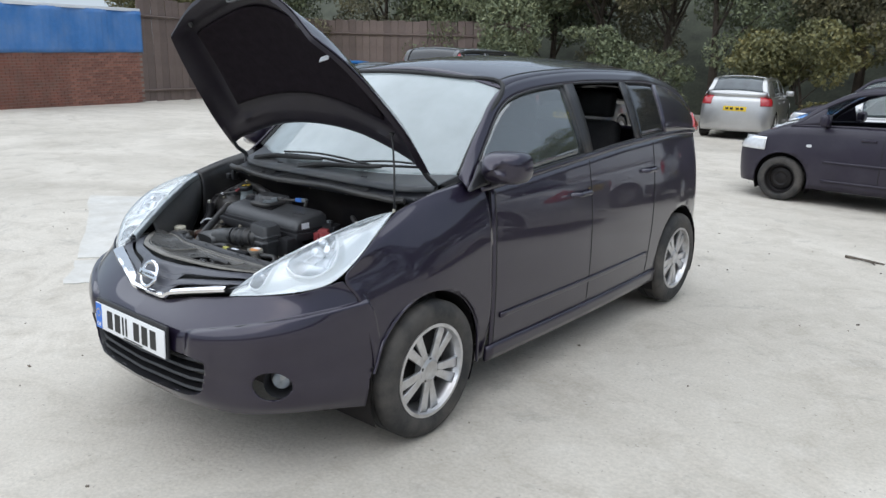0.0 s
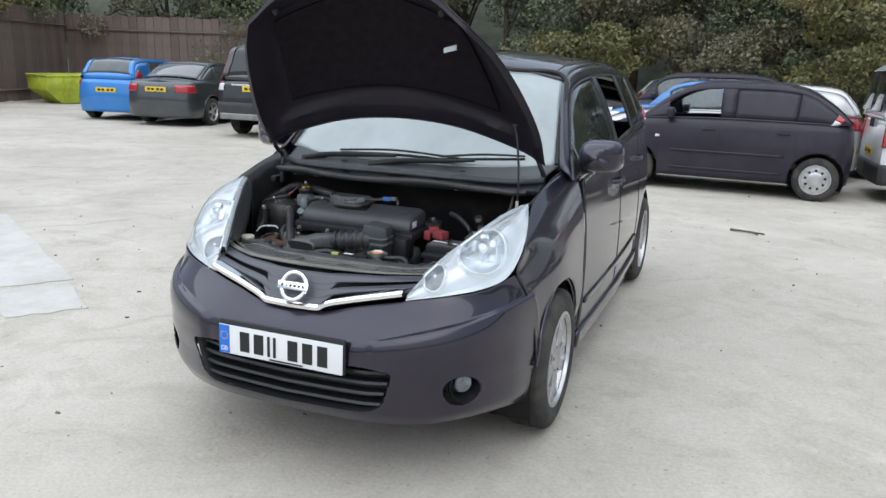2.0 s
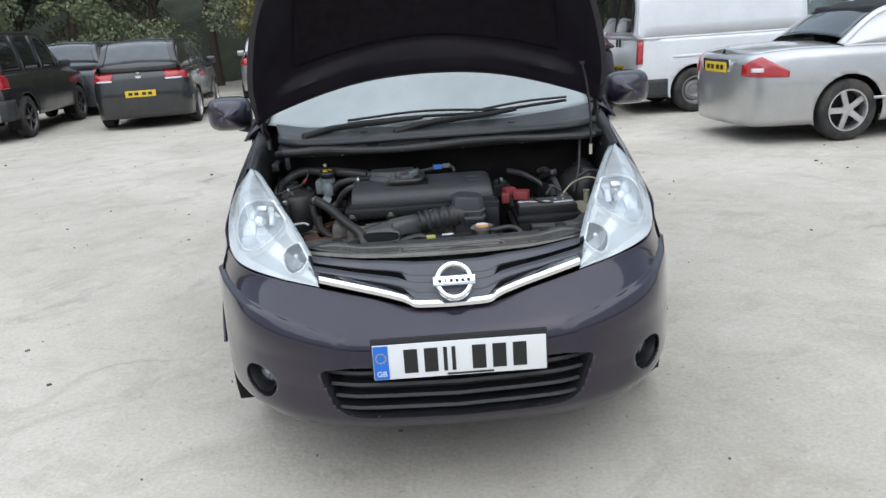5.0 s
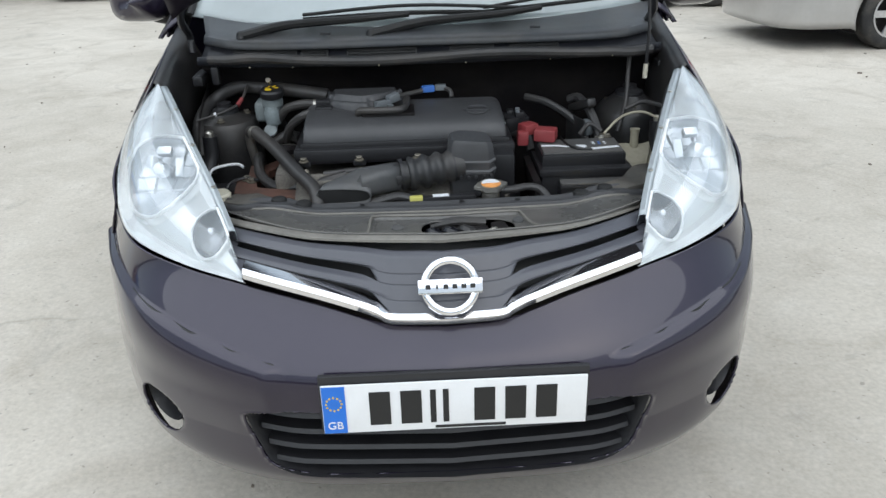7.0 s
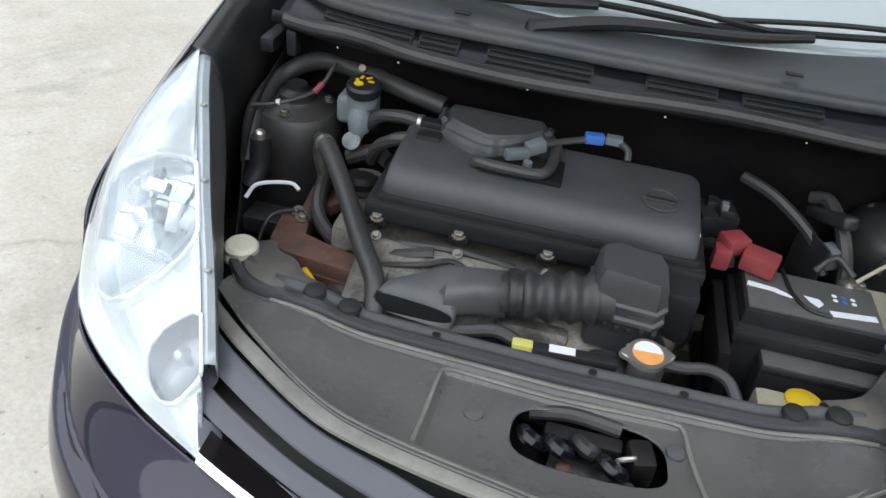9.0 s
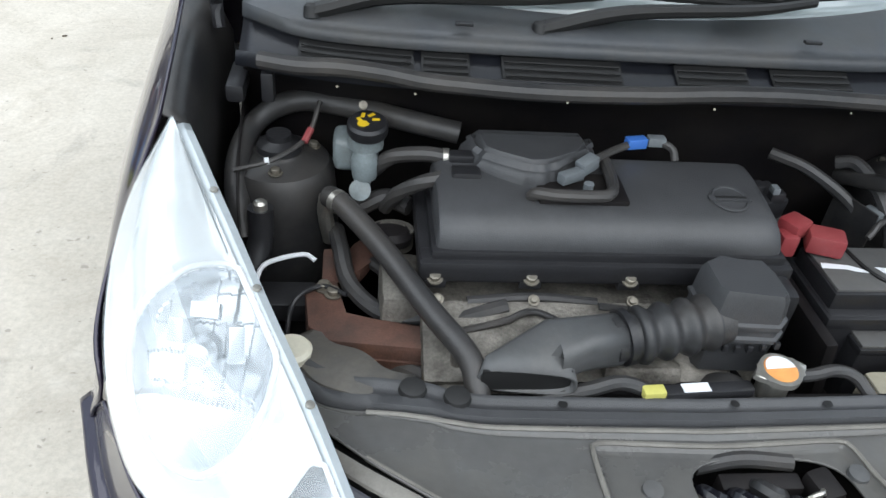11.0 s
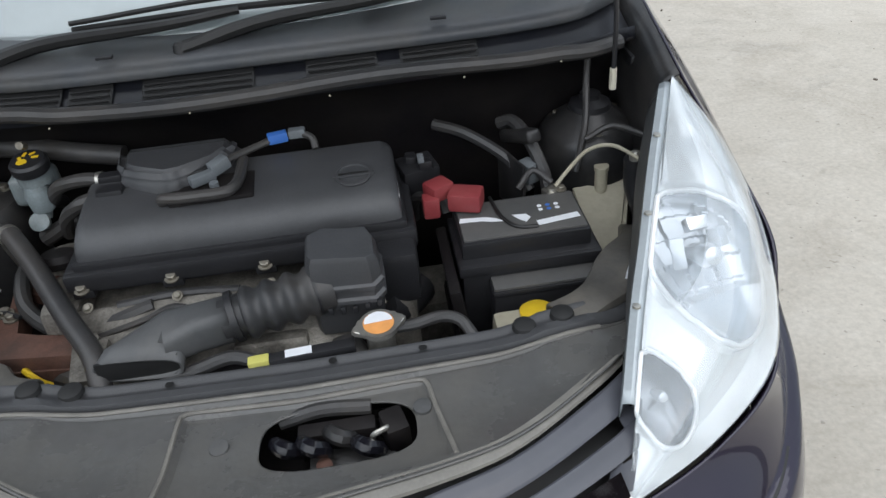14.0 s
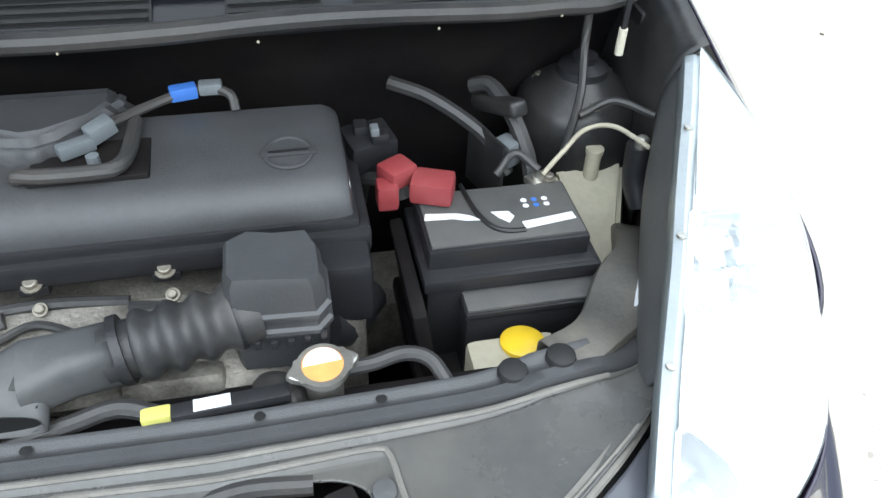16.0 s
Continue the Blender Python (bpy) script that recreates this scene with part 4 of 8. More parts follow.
    parked_car("black off-road estate car with tall red tail lamps", (-7.8, 11.6), 96, XS, "paint_black", (0.95, 3.8), 0.36, "five", "paint_black",
               [(0.14, 0.36), (0.4, 0.58), (0.61, 0.8, "dark_glass")], (0.0, 0.22), (0.8, 0.985), 1.25, None, "dark_glass", 0.34,
               [rear_lamps(XS, 0.88, 1.12, 0.36, 0.84), ("tail_lamp", "red_lamp", dict(glass=(0.84, 0.99, 0.0, 1.0))), ("reverse_lamp", "clear_lamp", dict(u0=XS.tail_u(0.86), u1=XS.tail_u(0.76), z0=0.93, z1=1.06, off=0.018))], 0.97, bumper_mat="bare_plastic", extras=suv_extras, seat_rows=(2.3, 3.2))
    # black hatchback
    GS = hatch(4.2, 0.88, 1.53, 0.95, 1.05, 1.75, 3.7, nose=0.25, tail=0.2)
    parked_car("black five-door hatchback with red tail lamps", (-5.05, 12.5), 97, GS, "paint_black", (0.86, 3.43), 0.315, "five", "alloy",
               [(0.14, 0.4), (0.44, 0.66)], (0.0, 0.24), (0.72, 0.97), 1.05, None, "pane", 0.3, [rear_lamps(GS, 0.84, 0.98, 0.25, 0.5), ("reverse_lamp", "clear_lamp", dict(u0=GS.tail_u(0.8), u1=GS.tail_u(0.52), z0=0.84, z1=0.865, off=0.022))], 0.62, seat_rows=(1.9, 2.9),
               extras=lambda car, S: [part("badge_disc", (lambda b: (add_lathe(b, [(0.055, 0), (0.055, 0.012), (0.001, 0.014)], pose(0, S.body(1, 0.93).y + 0.004, 0.93, -90), 20), b)[1])(bmesh.new()), "chrome", car)])
    # grey estate further back
    ES = hatch(4.5, 0.87, 1.58, 0.95, 1.2, 1.9, 4.1, nose=0.25, tail=0.18)
    parked_car("dark grey estate car with red tail lamps", (-7.75, 16.0), 98, ES, "paint_grey", (0.9, 3.6), 0.315, "five", "alloy",
               [(0.14, 0.38), (0.42, 0.6), (0.63, 0.78)], (0.0, 0.23), (0.78, 0.97), 1.2, None, "pane", 0.3, [rear_lamps(ES, 0.8, 1.0)], 0.85, seat_rows=(2.1, 3.0))
    # dark grey saloon
    sb = [(0, 0.62), (0.3, 0.76), (1.3, 0.93), (3.0, 0.98), (4.0, 1.02), (4.52, 0.98)]
    BS = Shape(4.52, 0.9, 0.2, sb, [(0.76, 1.28, 0.95, 1.25), (0.68, 1.75, 1.24, 1.7), (0.62, 2.2, 1.39, 2.15), (0.61, 2.8, 1.42, 2.8), (0.61, 3.25, 1.37, 3.2), (0.68, 3.9, 1.04, 3.85)], nose=0.3, tail=0.25, roll=0.08)
    parked_car("dark grey saloon car with red tail lamps", (-11.2, 12.6), 99, BS, "paint_grey", (0.8, 3.56), 0.32, "five", "alloy",
               [(0.14, 0.42), (0.46, 0.72)], (0.0, 0.28), (0.74, 0.98), 1.28, 3.88, "pane", 0.3, [rear_lamps(BS, 0.76, 0.92, 0.3, 0.5)], 0.82, seat_rows=(2.2, 3.1))
    # bright blue small hatchback
    FS = hatch(3.95, 0.84, 1.47, 0.93, 0.95, 1.6, 3.5, nose=0.25, tail=0.15)
    parked_car("bright blue hatchback with upright red tail lamps", (-13.1, 12.75), 104, FS, "paint_blue", (0.78, 3.27), 0.295, "five", "alloy",
               [(0.14, 0.4), (0.44, 0.7)], (0.0, 0.24), (0.72, 0.97), 0.95, None, "pane", 0.3, [rear_lamps(FS, 0.82, 0.97, 0.16, 0.8), ("tail_lamp", "red_lamp", dict(glass=(0.84, 0.97, 0.0, 0.6)))], 0.72, seat_rows=(1.8, 2.7))
    # a second row behind the city car
    spec = (("silver hatchback with pale headlamps", (2.4, 11.7), 178, "paint_silver"), ("mid blue five-door hatchback beside others", (2.0, 13.9), 177, "paint_lightblue"), ("dark plum people carrier beside others", (1.5, 16.0), 178, "paint_plum"),
            ("dark maroon hatchback facing the trees", (6.2, 12.4), 178, "paint_maroon"), ("silver estate car with roof rails", (7.9, 14.6), 178, "paint_silver"), ("maroon hatchback near the trees", (8.3, 18.0), 178, "paint_maroon"),
            ("silver hatchback parked by the trees", (-3.6, 17.6), 100, "paint_silver"), ("pale blue hatchback parked by the trees", (-0.6, 20.0), 60, "paint_silver"))
    for k, (lab, at, hd, pm) in enumerate(spec):
        T = hatch(4.1 + 0.1 * (k % 3), 0.86, 1.46 + 0.14 * (k in (2, 4)), 0.95 + 0.04 * (k in (2, 4)), 1.0, 1.65, 3.6, nose=0.28, tail=0.2)
        ex = None
        if "rails" in lab:
            def ex(car, S):
                for sgn in (1, -1):
                    bm = bmesh.new()
                    add_tube(bm, [(sgn * 0.56, 1.9, 1.53), (sgn * 0.56, 2.1, 1.63), (sgn * 0.56, 3.3, 1.63), (sgn * 0.56, 3.5, 1.53)], 0.018, 8)
                    part("roof_rail", bm, "chrome", car)
        parked_car(lab, at, hd, T, pm, (0.85, 3.4), 0.31, "five", "alloy", [(0.14, 0.4), (0.44, 0.68)], (0.0, 0.24), (0.72, 0.97), 1.0, None, "pane", 0.3, [rear_lamps(T, 0.8, 1.0), head_lamps(T, 0.64, 0.8)], 0.72, seat_rows=(1.9, 2.8), extras=ex)


# ---- the car in the middle of the yard ----
MAIN = thing("hatchback_car", "dark purple-black family hatchback standing with its bonnet propped open", "car")
BODY = Shape(4.09, 0.84, 0.22, [(0, 0.75), (1.2, 1.03), (1.6, 1.055), (2.2, 1.095), (2.8, 1.125), (3.4, 1.135), (4.09, 1.1)],
             [(0.725, 1.2, 1.1, 1.17), (0.668, 1.4, 1.29, 1.45), (0.605, 1.67, 1.475, 1.74), (0.588, 2.2, 1.535, 2.2), (0.588, 2.9, 1.53, 2.9), (0.582, 3.4, 1.495, 3.35), (0.61, 3.8, 1.38, 3.72), (0.68, 4.0, 1.15, 3.93)],
             nose=0.25, tail=0.22, mid=0.58, pinch=0.045, ends=0.04, crown=0.07)
AXLES = (0.897, 3.497)
ARCH = 0.355


def step(a, b, x):
    t = min(1, max(0, (x - a) / (b - a)))
    return t * t * (3 - 2 * t)


def bumper_grid():
    top = [(0, 0.082, 0.662), (0.12, 0.09, 0.668), (0.26, 0.125, 0.7), (0.405, 0.175, 0.722), (0.548, 0.235, 0.742), (0.67, 0.326, 0.76), (0.745, 0.465, 0.79)]
    l2 = [(0, 0.012, 0.605), (0.3, 0.035, 0.605), (0.5, 0.105, 0.62), (0.65, 0.22, 0.645), (0.745, 0.4, 0.67), (0.8, 0.57, 0.69)]
    l3 = [(0, -0.008, 0.52), (0.3, 0.015, 0.52), (0.5, 0.09, 0.52), (0.655, 0.205, 0.52), (0.76, 0.385, 0.53), (0.82, 0.6, 0.54)]
    l4 = [(0, 0.0, 0.42), (0.3, 0.02, 0.42), (0.5, 0.095, 0.42), (0.66, 0.205, 0.42), (0.77, 0.39, 0.42), (0.826, 0.6, 0.42)]
    l5 = [(0, 0.02, 0.335), (0.3, 0.035, 0.335), (0.5, 0.105, 0.335), (0.655, 0.215, 0.335), (0.765, 0.395, 0.33), (0.82, 0.6, 0.31)]
    l6 = [(0, 0.05, 0.285), (0.3, 0.065, 0.285), (0.5, 0.13, 0.285), (0.64, 0.24, 0.29), (0.745, 0.41, 0.28), (0.8, 0.6, 0.24)]
    g = loft([top, l2, l3, l4, l5, l6], 110, 170)
    for row in g:
        for p in row:
            line = 0.607 + (p.x - 0.338) * 0.212
            k = step(0.325, 0.365, p.x) * (1 - step(line - 0.007, line + 0.003, p.z)) * min(1, max(0, (p.z - 0.43) / (line - 0.43)))
            if p.x > 0.001:
                n = V(0.35 + 0.5 * p.x, -0.9, 0).normalized()
                p += n * 0.019 * k
    return g


def build_front():
    # the mouth is a wide opening with rounded corners
    mouth_w = curve1([(0.335, 0.378), (0.515, 0.435)])
    skin_y = curve1([(0, 0.0), (0.3, 0.02), (0.4, 0.05), (0.5, 0.095)])
    mid_z, half_z = 0.427, 0.09

    def mouth_r(c):
        return (abs(c.x / mouth_w(c.z)) ** 7 + abs((c.z - mid_z) / half_z) ** 7) ** (1 / 7)

    g = bumper_grid()
    bm = bmesh.new()
    both(bm, g)
    bmesh.ops.remove_doubles(bm, verts=bm.verts, dist=0.0006)
    arch_cut(bm, [(AXLES[0], 0.31)], ARCH, 0.5)

    def to_mouth(c):
        k = mouth_r(c)
        return V(c.x / k, c.y, mid_z + (c.z - mid_z) / k) if k > 0.5 else c

    cut_round(bm, lambda c: mouth_r(c) < 1 and c.y < 0.2, to_mouth)
    for s in (1, -1):
        cut_round(bm, lambda c: math.hypot(c.x - s * 0.638, (c.z - 0.418) * 0.95) < 0.056 and c.y < 0.35,
                  lambda c: V(s * 0.638 + (c.x - s * 0.638) * 0.056 / max(1e-6, math.hypot(c.x - s * 0.638, (c.z - 0.418) * 0.95)), c.y, 0.418 + (c.z - 0.418) * 0.056 / max(1e-6, math.hypot(c.x - s * 0.638, (c.z - 0.418) * 0.95))))
    bumper = part("front_bumper", bm, "paint_main", MAIN, thick=0.006, sharp=60)
    # dark tube painting the shade line along the top of each proud corner guard
    for s in (1, -1):
        seam = []
        for x in [0.345 + 0.03 * k for k in range(12)]:
            z = 0.607 + (x - 0.338) * 0.212 - 0.001
            p = min((p for row in g for p in row if abs(p.x - x) < 0.012), key=lambda p: abs(p.z - z) + abs(p.x - x))
            seam.append(V(s * p.x, p.y, z))
        seam.insert(0, seam[0] + V(-s * 0.006, -0.004, -0.022))
        bm = bmesh.new()
        add_tube(bm, seam, 0.0035, 6, 60)
        part("guard_seam", bm, "black_and_shade", bumper)
    # mouth: a dark lining that narrows inwards, with four slim bars
    def rim_point(t, k, back):
        z = mid_z + half_z * k * math.copysign(abs(math.sin(t)) ** (2 / 7), math.sin(t))
        x = mouth_w(z) * k * math.copysign(abs(math.cos(t)) ** (2 / 7), math.cos(t))
        return V(x, skin_y(abs(x)) + back, z)

    bm = bmesh.new()
    add_grid(bm, [[rim_point(2 * math.pi * i / 96, k, back) for i in range(96)] for k, back in ((1.005, 0.004), (0.99, 0.012), (0.95, 0.05), (0.93, 0.12))], close=True)
    mouth = part("lower_grille", bm, "black_trim", bumper)
    # added black sheet closes the mouth; its colour stands for the shade inside
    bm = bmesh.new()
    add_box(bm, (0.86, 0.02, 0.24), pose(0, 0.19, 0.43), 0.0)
    part("bumper_core", bm, "black_and_shade", mouth)
    for z in (0.362, 0.402, 0.442, 0.482):
        bm = bmesh.new()
        w = mouth_w(z) * 0.965
        pts = [V(x * w, 0.026 + skin_y(abs(x * w)), z) for x in [k / 12 for k in range(-12, 13)]]
        add_grid(bm, [[p + V(0, dy, dz) for p in pts] for dy, dz in ((0.0, -0.007), (-0.007, -0.001), (-0.002, 0.008), (0.04, 0.007), (0.04, -0.009), (0.0, -0.007))])
        part("grille_bar", bm, "black_trim", mouth)
    for s in (1, -1):
        m = pose(s * 0.634, 0.236, 0.418, 90, 0, s * 40)
        bm = bmesh.new()
        add_lathe(bm, [(0.064, 0.012), (0.061, 0.014), (0.056, 0.004), (0.05, -0.03), (0.046, -0.045), (0.001, -0.048)], m, 32, cap=False)
        fog = part("fog_lamp", bm, "black_trim", bumper)
        # black cup round the back of the lamp paints the opening's shade
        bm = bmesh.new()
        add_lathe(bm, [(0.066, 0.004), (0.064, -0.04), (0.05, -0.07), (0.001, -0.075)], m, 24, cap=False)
        part("fog_cup", bm, "black_and_shade", fog)
        bm = bmesh.new()
        add_lathe(bm, [(0.034, 0.0), (0.028, -0.015), (0.012, -0.028), (0.001, -0.028)], m @ pose(0, 0, -0.016), 24, cap=False)
        part("reflector", bm, "reflector_dim", fog)
        bm = bmesh.new()
        add_lathe(bm, [(0.036, 0.0), (0.03, 0.008), (0.014, 0.013), (0.001, 0.014)], m @ pose(0, 0, -0.015), 24, cap=False)
        part("lens", bm, "lens", fog)
    # number plate on a black holder
    m = pose(0, -0.02, 0.545, 88)
    bm = bmesh.new()
    add_box(bm, (0.53, 0.128, 0.012), pose(0, -0.008, 0.552, 88), 0.004)
    holder = part("plate_holder", bm, "black_trim", bumper)
    bm = bmesh.new()
    add_box(bm, (0.52, 0.111, 0.005), m, 0.002)
    plate = part("number_plate", bm, "plate_white", MAIN, "white number plate with a blue end band")
    bm = bmesh.new()
    add_box(bm, (0.045, 0.107, 0.002), m @ pose(-0.236, 0, 0.003), 0.0)
    part("blue_band", bm, "plate_blue", plate)
    x = -0.172
    for k, w in enumerate((0.05, 0.05, 0.014, 0.014, 0.0, 0.05, 0.05, 0.05)):
        if not w:
            x += 0.033
            continue
        bm = bmesh.new()
        add_box(bm, (w * 0.82, 0.076, 0.0015), m @ pose(x + w / 2, 0.0, 0.0033))
        part("letter_bar", bm, "black_and_shade", plate)
        x += w + 0.011
    bm = text_mesh("GB", 0.024)
    bmesh.ops.transform(bm, matrix=m @ pose(-0.236, -0.036, 0.0045), verts=bm.verts)
    part("band_letters", bm, "plate_white", plate)
    bm = bmesh.new()
    for k in range(12):
        a = math.pi * k / 6
        add_lathe(bm, [(0.0022, 0), (0.0022, 0.001)], m @ pose(-0.236 + 0.015 * math.cos(a), 0.015 + 0.015 * math.sin(a), 0.0038), 6)
    part("band_ring", bm, "plate_yellow", plate)
    bm = bmesh.new()
    add_box(bm, (0.14, 0.006, 0.001), m @ pose(0.03, -0.049, 0.0032))
    part("dealer_bar", bm, "black_and_shade", plate)


yr_, zr_ = curve1([(0, 0.168), (0.25, 0.226), (0.42, 0.335), (0.528, 0.43)]), curve1([(0, 0.815), (0.25, 0.802), (0.42, 0.787), (0.528, 0.775)])
yc_, zc_ = curve1([(0, 0.082), (0.11, 0.086), (0.26, 0.125), (0.405, 0.172), (0.51, 0.23)]), curve1([(0, 0.684), (0.105, 0.686), (0.16, 0.705), (0.28, 0.73), (0.405, 0.752), (0.51, 0.765)])


def grille_pt(x, f):
    """A point of the grille face: f runs from its top rail (0) to the bright strip (1)."""
    a = abs(x)
    return V(x, yr_(a) + (yc_(a) - yr_(a)) * f, zr_(a) + (zc_(a) - zr_(a)) * f)


def build_grille():
    def edge(f):
        return 0.525 - 0.11 * f

    # black backing sheet: the darkness between the slats is put into its colour
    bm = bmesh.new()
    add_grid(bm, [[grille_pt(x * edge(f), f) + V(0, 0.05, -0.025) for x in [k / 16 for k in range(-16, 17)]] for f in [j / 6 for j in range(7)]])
    grille = part("grille", bm, "black_and_shade", MAIN)
    bm = bmesh.new()
    fs = [(-0.02, 0.02, 0.002), (0.0, 0.004, 0.003), (0.02, -0.002, 0.002), (0.05, 0.0, 0.0), (0.055, 0.012, -0.002)]
    add_grid(bm, [[grille_pt(x * edge(f), max(f, 0)) + V(0, dy, dz) for x in [k / 24 for k in range(-24, 25)]] for f, dy, dz in fs])
    part("top_rail", bm, "worn_rail", grille)

    # the slots: (from, to, inner end at both)
    slots = ((0.43, 0.57, 0.15, 0.135), (0.77, 0.95, 0.15, 0.105))

    def skin(x, f):
        """The face with its edges rolled in beside each slot and a faint hollow along each blade."""
        a, dy = abs(x), 0.0
        for f0, f1, x0, x1 in slots:
            out = step(min(x0, x1) - 0.01, max(x0, x1) + 0.02, a)
            d = max(f0 - f, f - f1)
            dy += 0.011 * out * (1 - step(0.0, 0.07, d))
        dy += 0.012 * (1 - step(0.17, 0.22, f))
        dy -= 0.01 * (1 - step(0.08, 0.2, a))
        return grille_pt(x, f) + V(0, dy, 0)

    for f0, f1 in ((0.165, 0.43), (0.57, 0.77)):
        bm = bmesh.new()
        add_grid(bm, [[skin(x * edge(f), f) for x in [k / 70 for k in range(-70, 71)]] for f in [f0 + (f1 - f0) * j / 14 for j in range(15)]])
        part("grille_slat", bm, "slat", grille, thick=0.004)
    for f0, f1, x0, x1 in slots:
        bm = bmesh.new()
        add_grid(bm, [[skin(x * (x0 + (x1 - x0) * j / 8), f0 + (f1 - f0) * j / 8) for x in [k / 24 for k in range(-24, 25)]] for j in range(9)])
        part("grille_panel", bm, "slat", grille, thick=0.004)
        for s in (1, -1):
            bm = bmesh.new()
            add_grid(bm, [[grille_pt(s * (edge(f) - w), f) + V(0, dy, 0) for w, dy in ((0.024, 0.03), (0.022, 0.004), (0.0, 0.0), (-0.006, 0.02))] for f in [f0 - 0.01 + (f1 - f0 + 0.02) * j / 6 for j in range(7)]])
            part("grille_end", bm, "slat", grille)
    # bright strip along the lower edge
    bm = bmesh.new()
    add_grid(bm, [[grille_pt(x * 0.41, 1.0) + V(0, dy, dz + (0.004 if abs(x) > 0.3 else 0)) for x in [k / 40 for k in range(-40, 41)]] for dy, dz in ((0.03, 0.011), (-0.006, 0.011), (-0.016, 0.003), (-0.015, -0.009), (-0.004, -0.015), (0.03, -0.015))])
    part("chrome_strip", bm, "chrome", grille, "bright chrome strip")
    # emblem: a ring crossed by a bar
    m = pose(0, 0.084, 0.752, 66)
    bm = bmesh.new()
    ring = [[m @ V((0.051 + 0.0085 * math.cos(a)) * math.cos(b), (0.051 + 0.0085 * math.cos(a)) * math.sin(b), 0.006 * math.sin(a)) for b in [2 * math.pi * j / 40 for j in range(40)]] for a in [2 * math.pi * k / 10 for k in range(11)]]
    add_grid(bm, ring, close=True)
    add_box(bm, (0.128, 0.03, 0.009), m @ pose(0, 0, 0.004), 0.003)
    emb = part("emblem", bm, "chrome", grille, "chrome ring and bar emblem")
    # six plain marks across the bar
    for k, w in enumerate((0.012, 0.005, 0.012, 0.012, 0.012, 0.012)):
        bm = bmesh.new()
        add_box(bm, (w * 0.8, 0.009, 0.001), m @ pose(-0.044 + 0.0176 * k, 0, 0.009))
        part("emblem_bar", bm, "black_and_shade", emb)


def lamp_grid(s=1, depth=0.0, shrink=0.0, nu=44, nv=26):
    low = [(0.412, 0.18, 0.727), (0.55, 0.243, 0.746), (0.668, 0.33, 0.766), (0.728, 0.43, 0.792), (0.75, 0.54, 0.86), (0.738, 0.665, 0.94), (0.7, 0.8, 1.0)]
    mid = [(0.417, 0.182, 0.733), (0.51, 0.248, 0.8), (0.605, 0.345, 0.865), (0.665, 0.46, 0.92), (0.69, 0.57, 0.958), (0.7, 0.69, 0.985), (0.7, 0.8, 1.001)]
    upp = [(0.417, 0.19, 0.745), (0.455, 0.275, 0.803), (0.505, 0.388, 0.858), (0.557, 0.495, 0.905), (0.605, 0.6, 0.945), (0.652, 0.7, 0.98), (0.697, 0.8, 1.002)]
    g = loft([low, mid, upp], nu, nv)
    if depth:
        out = []
        for j, row in enumerate(g):
            r = []
            for i, p in enumerate(row):
                a, b = j / nv, i / nu
                k = (min(1, 6 * a * (1 - a)) * min(1, 8 * b * (1 - b))) if shrink else 1
                r.append(p + V(-0.35, 0.8, -0.45).normalized() * depth * k)
            out.append(r)
        g = out
    return g if s > 0 else mirror_grid(g)


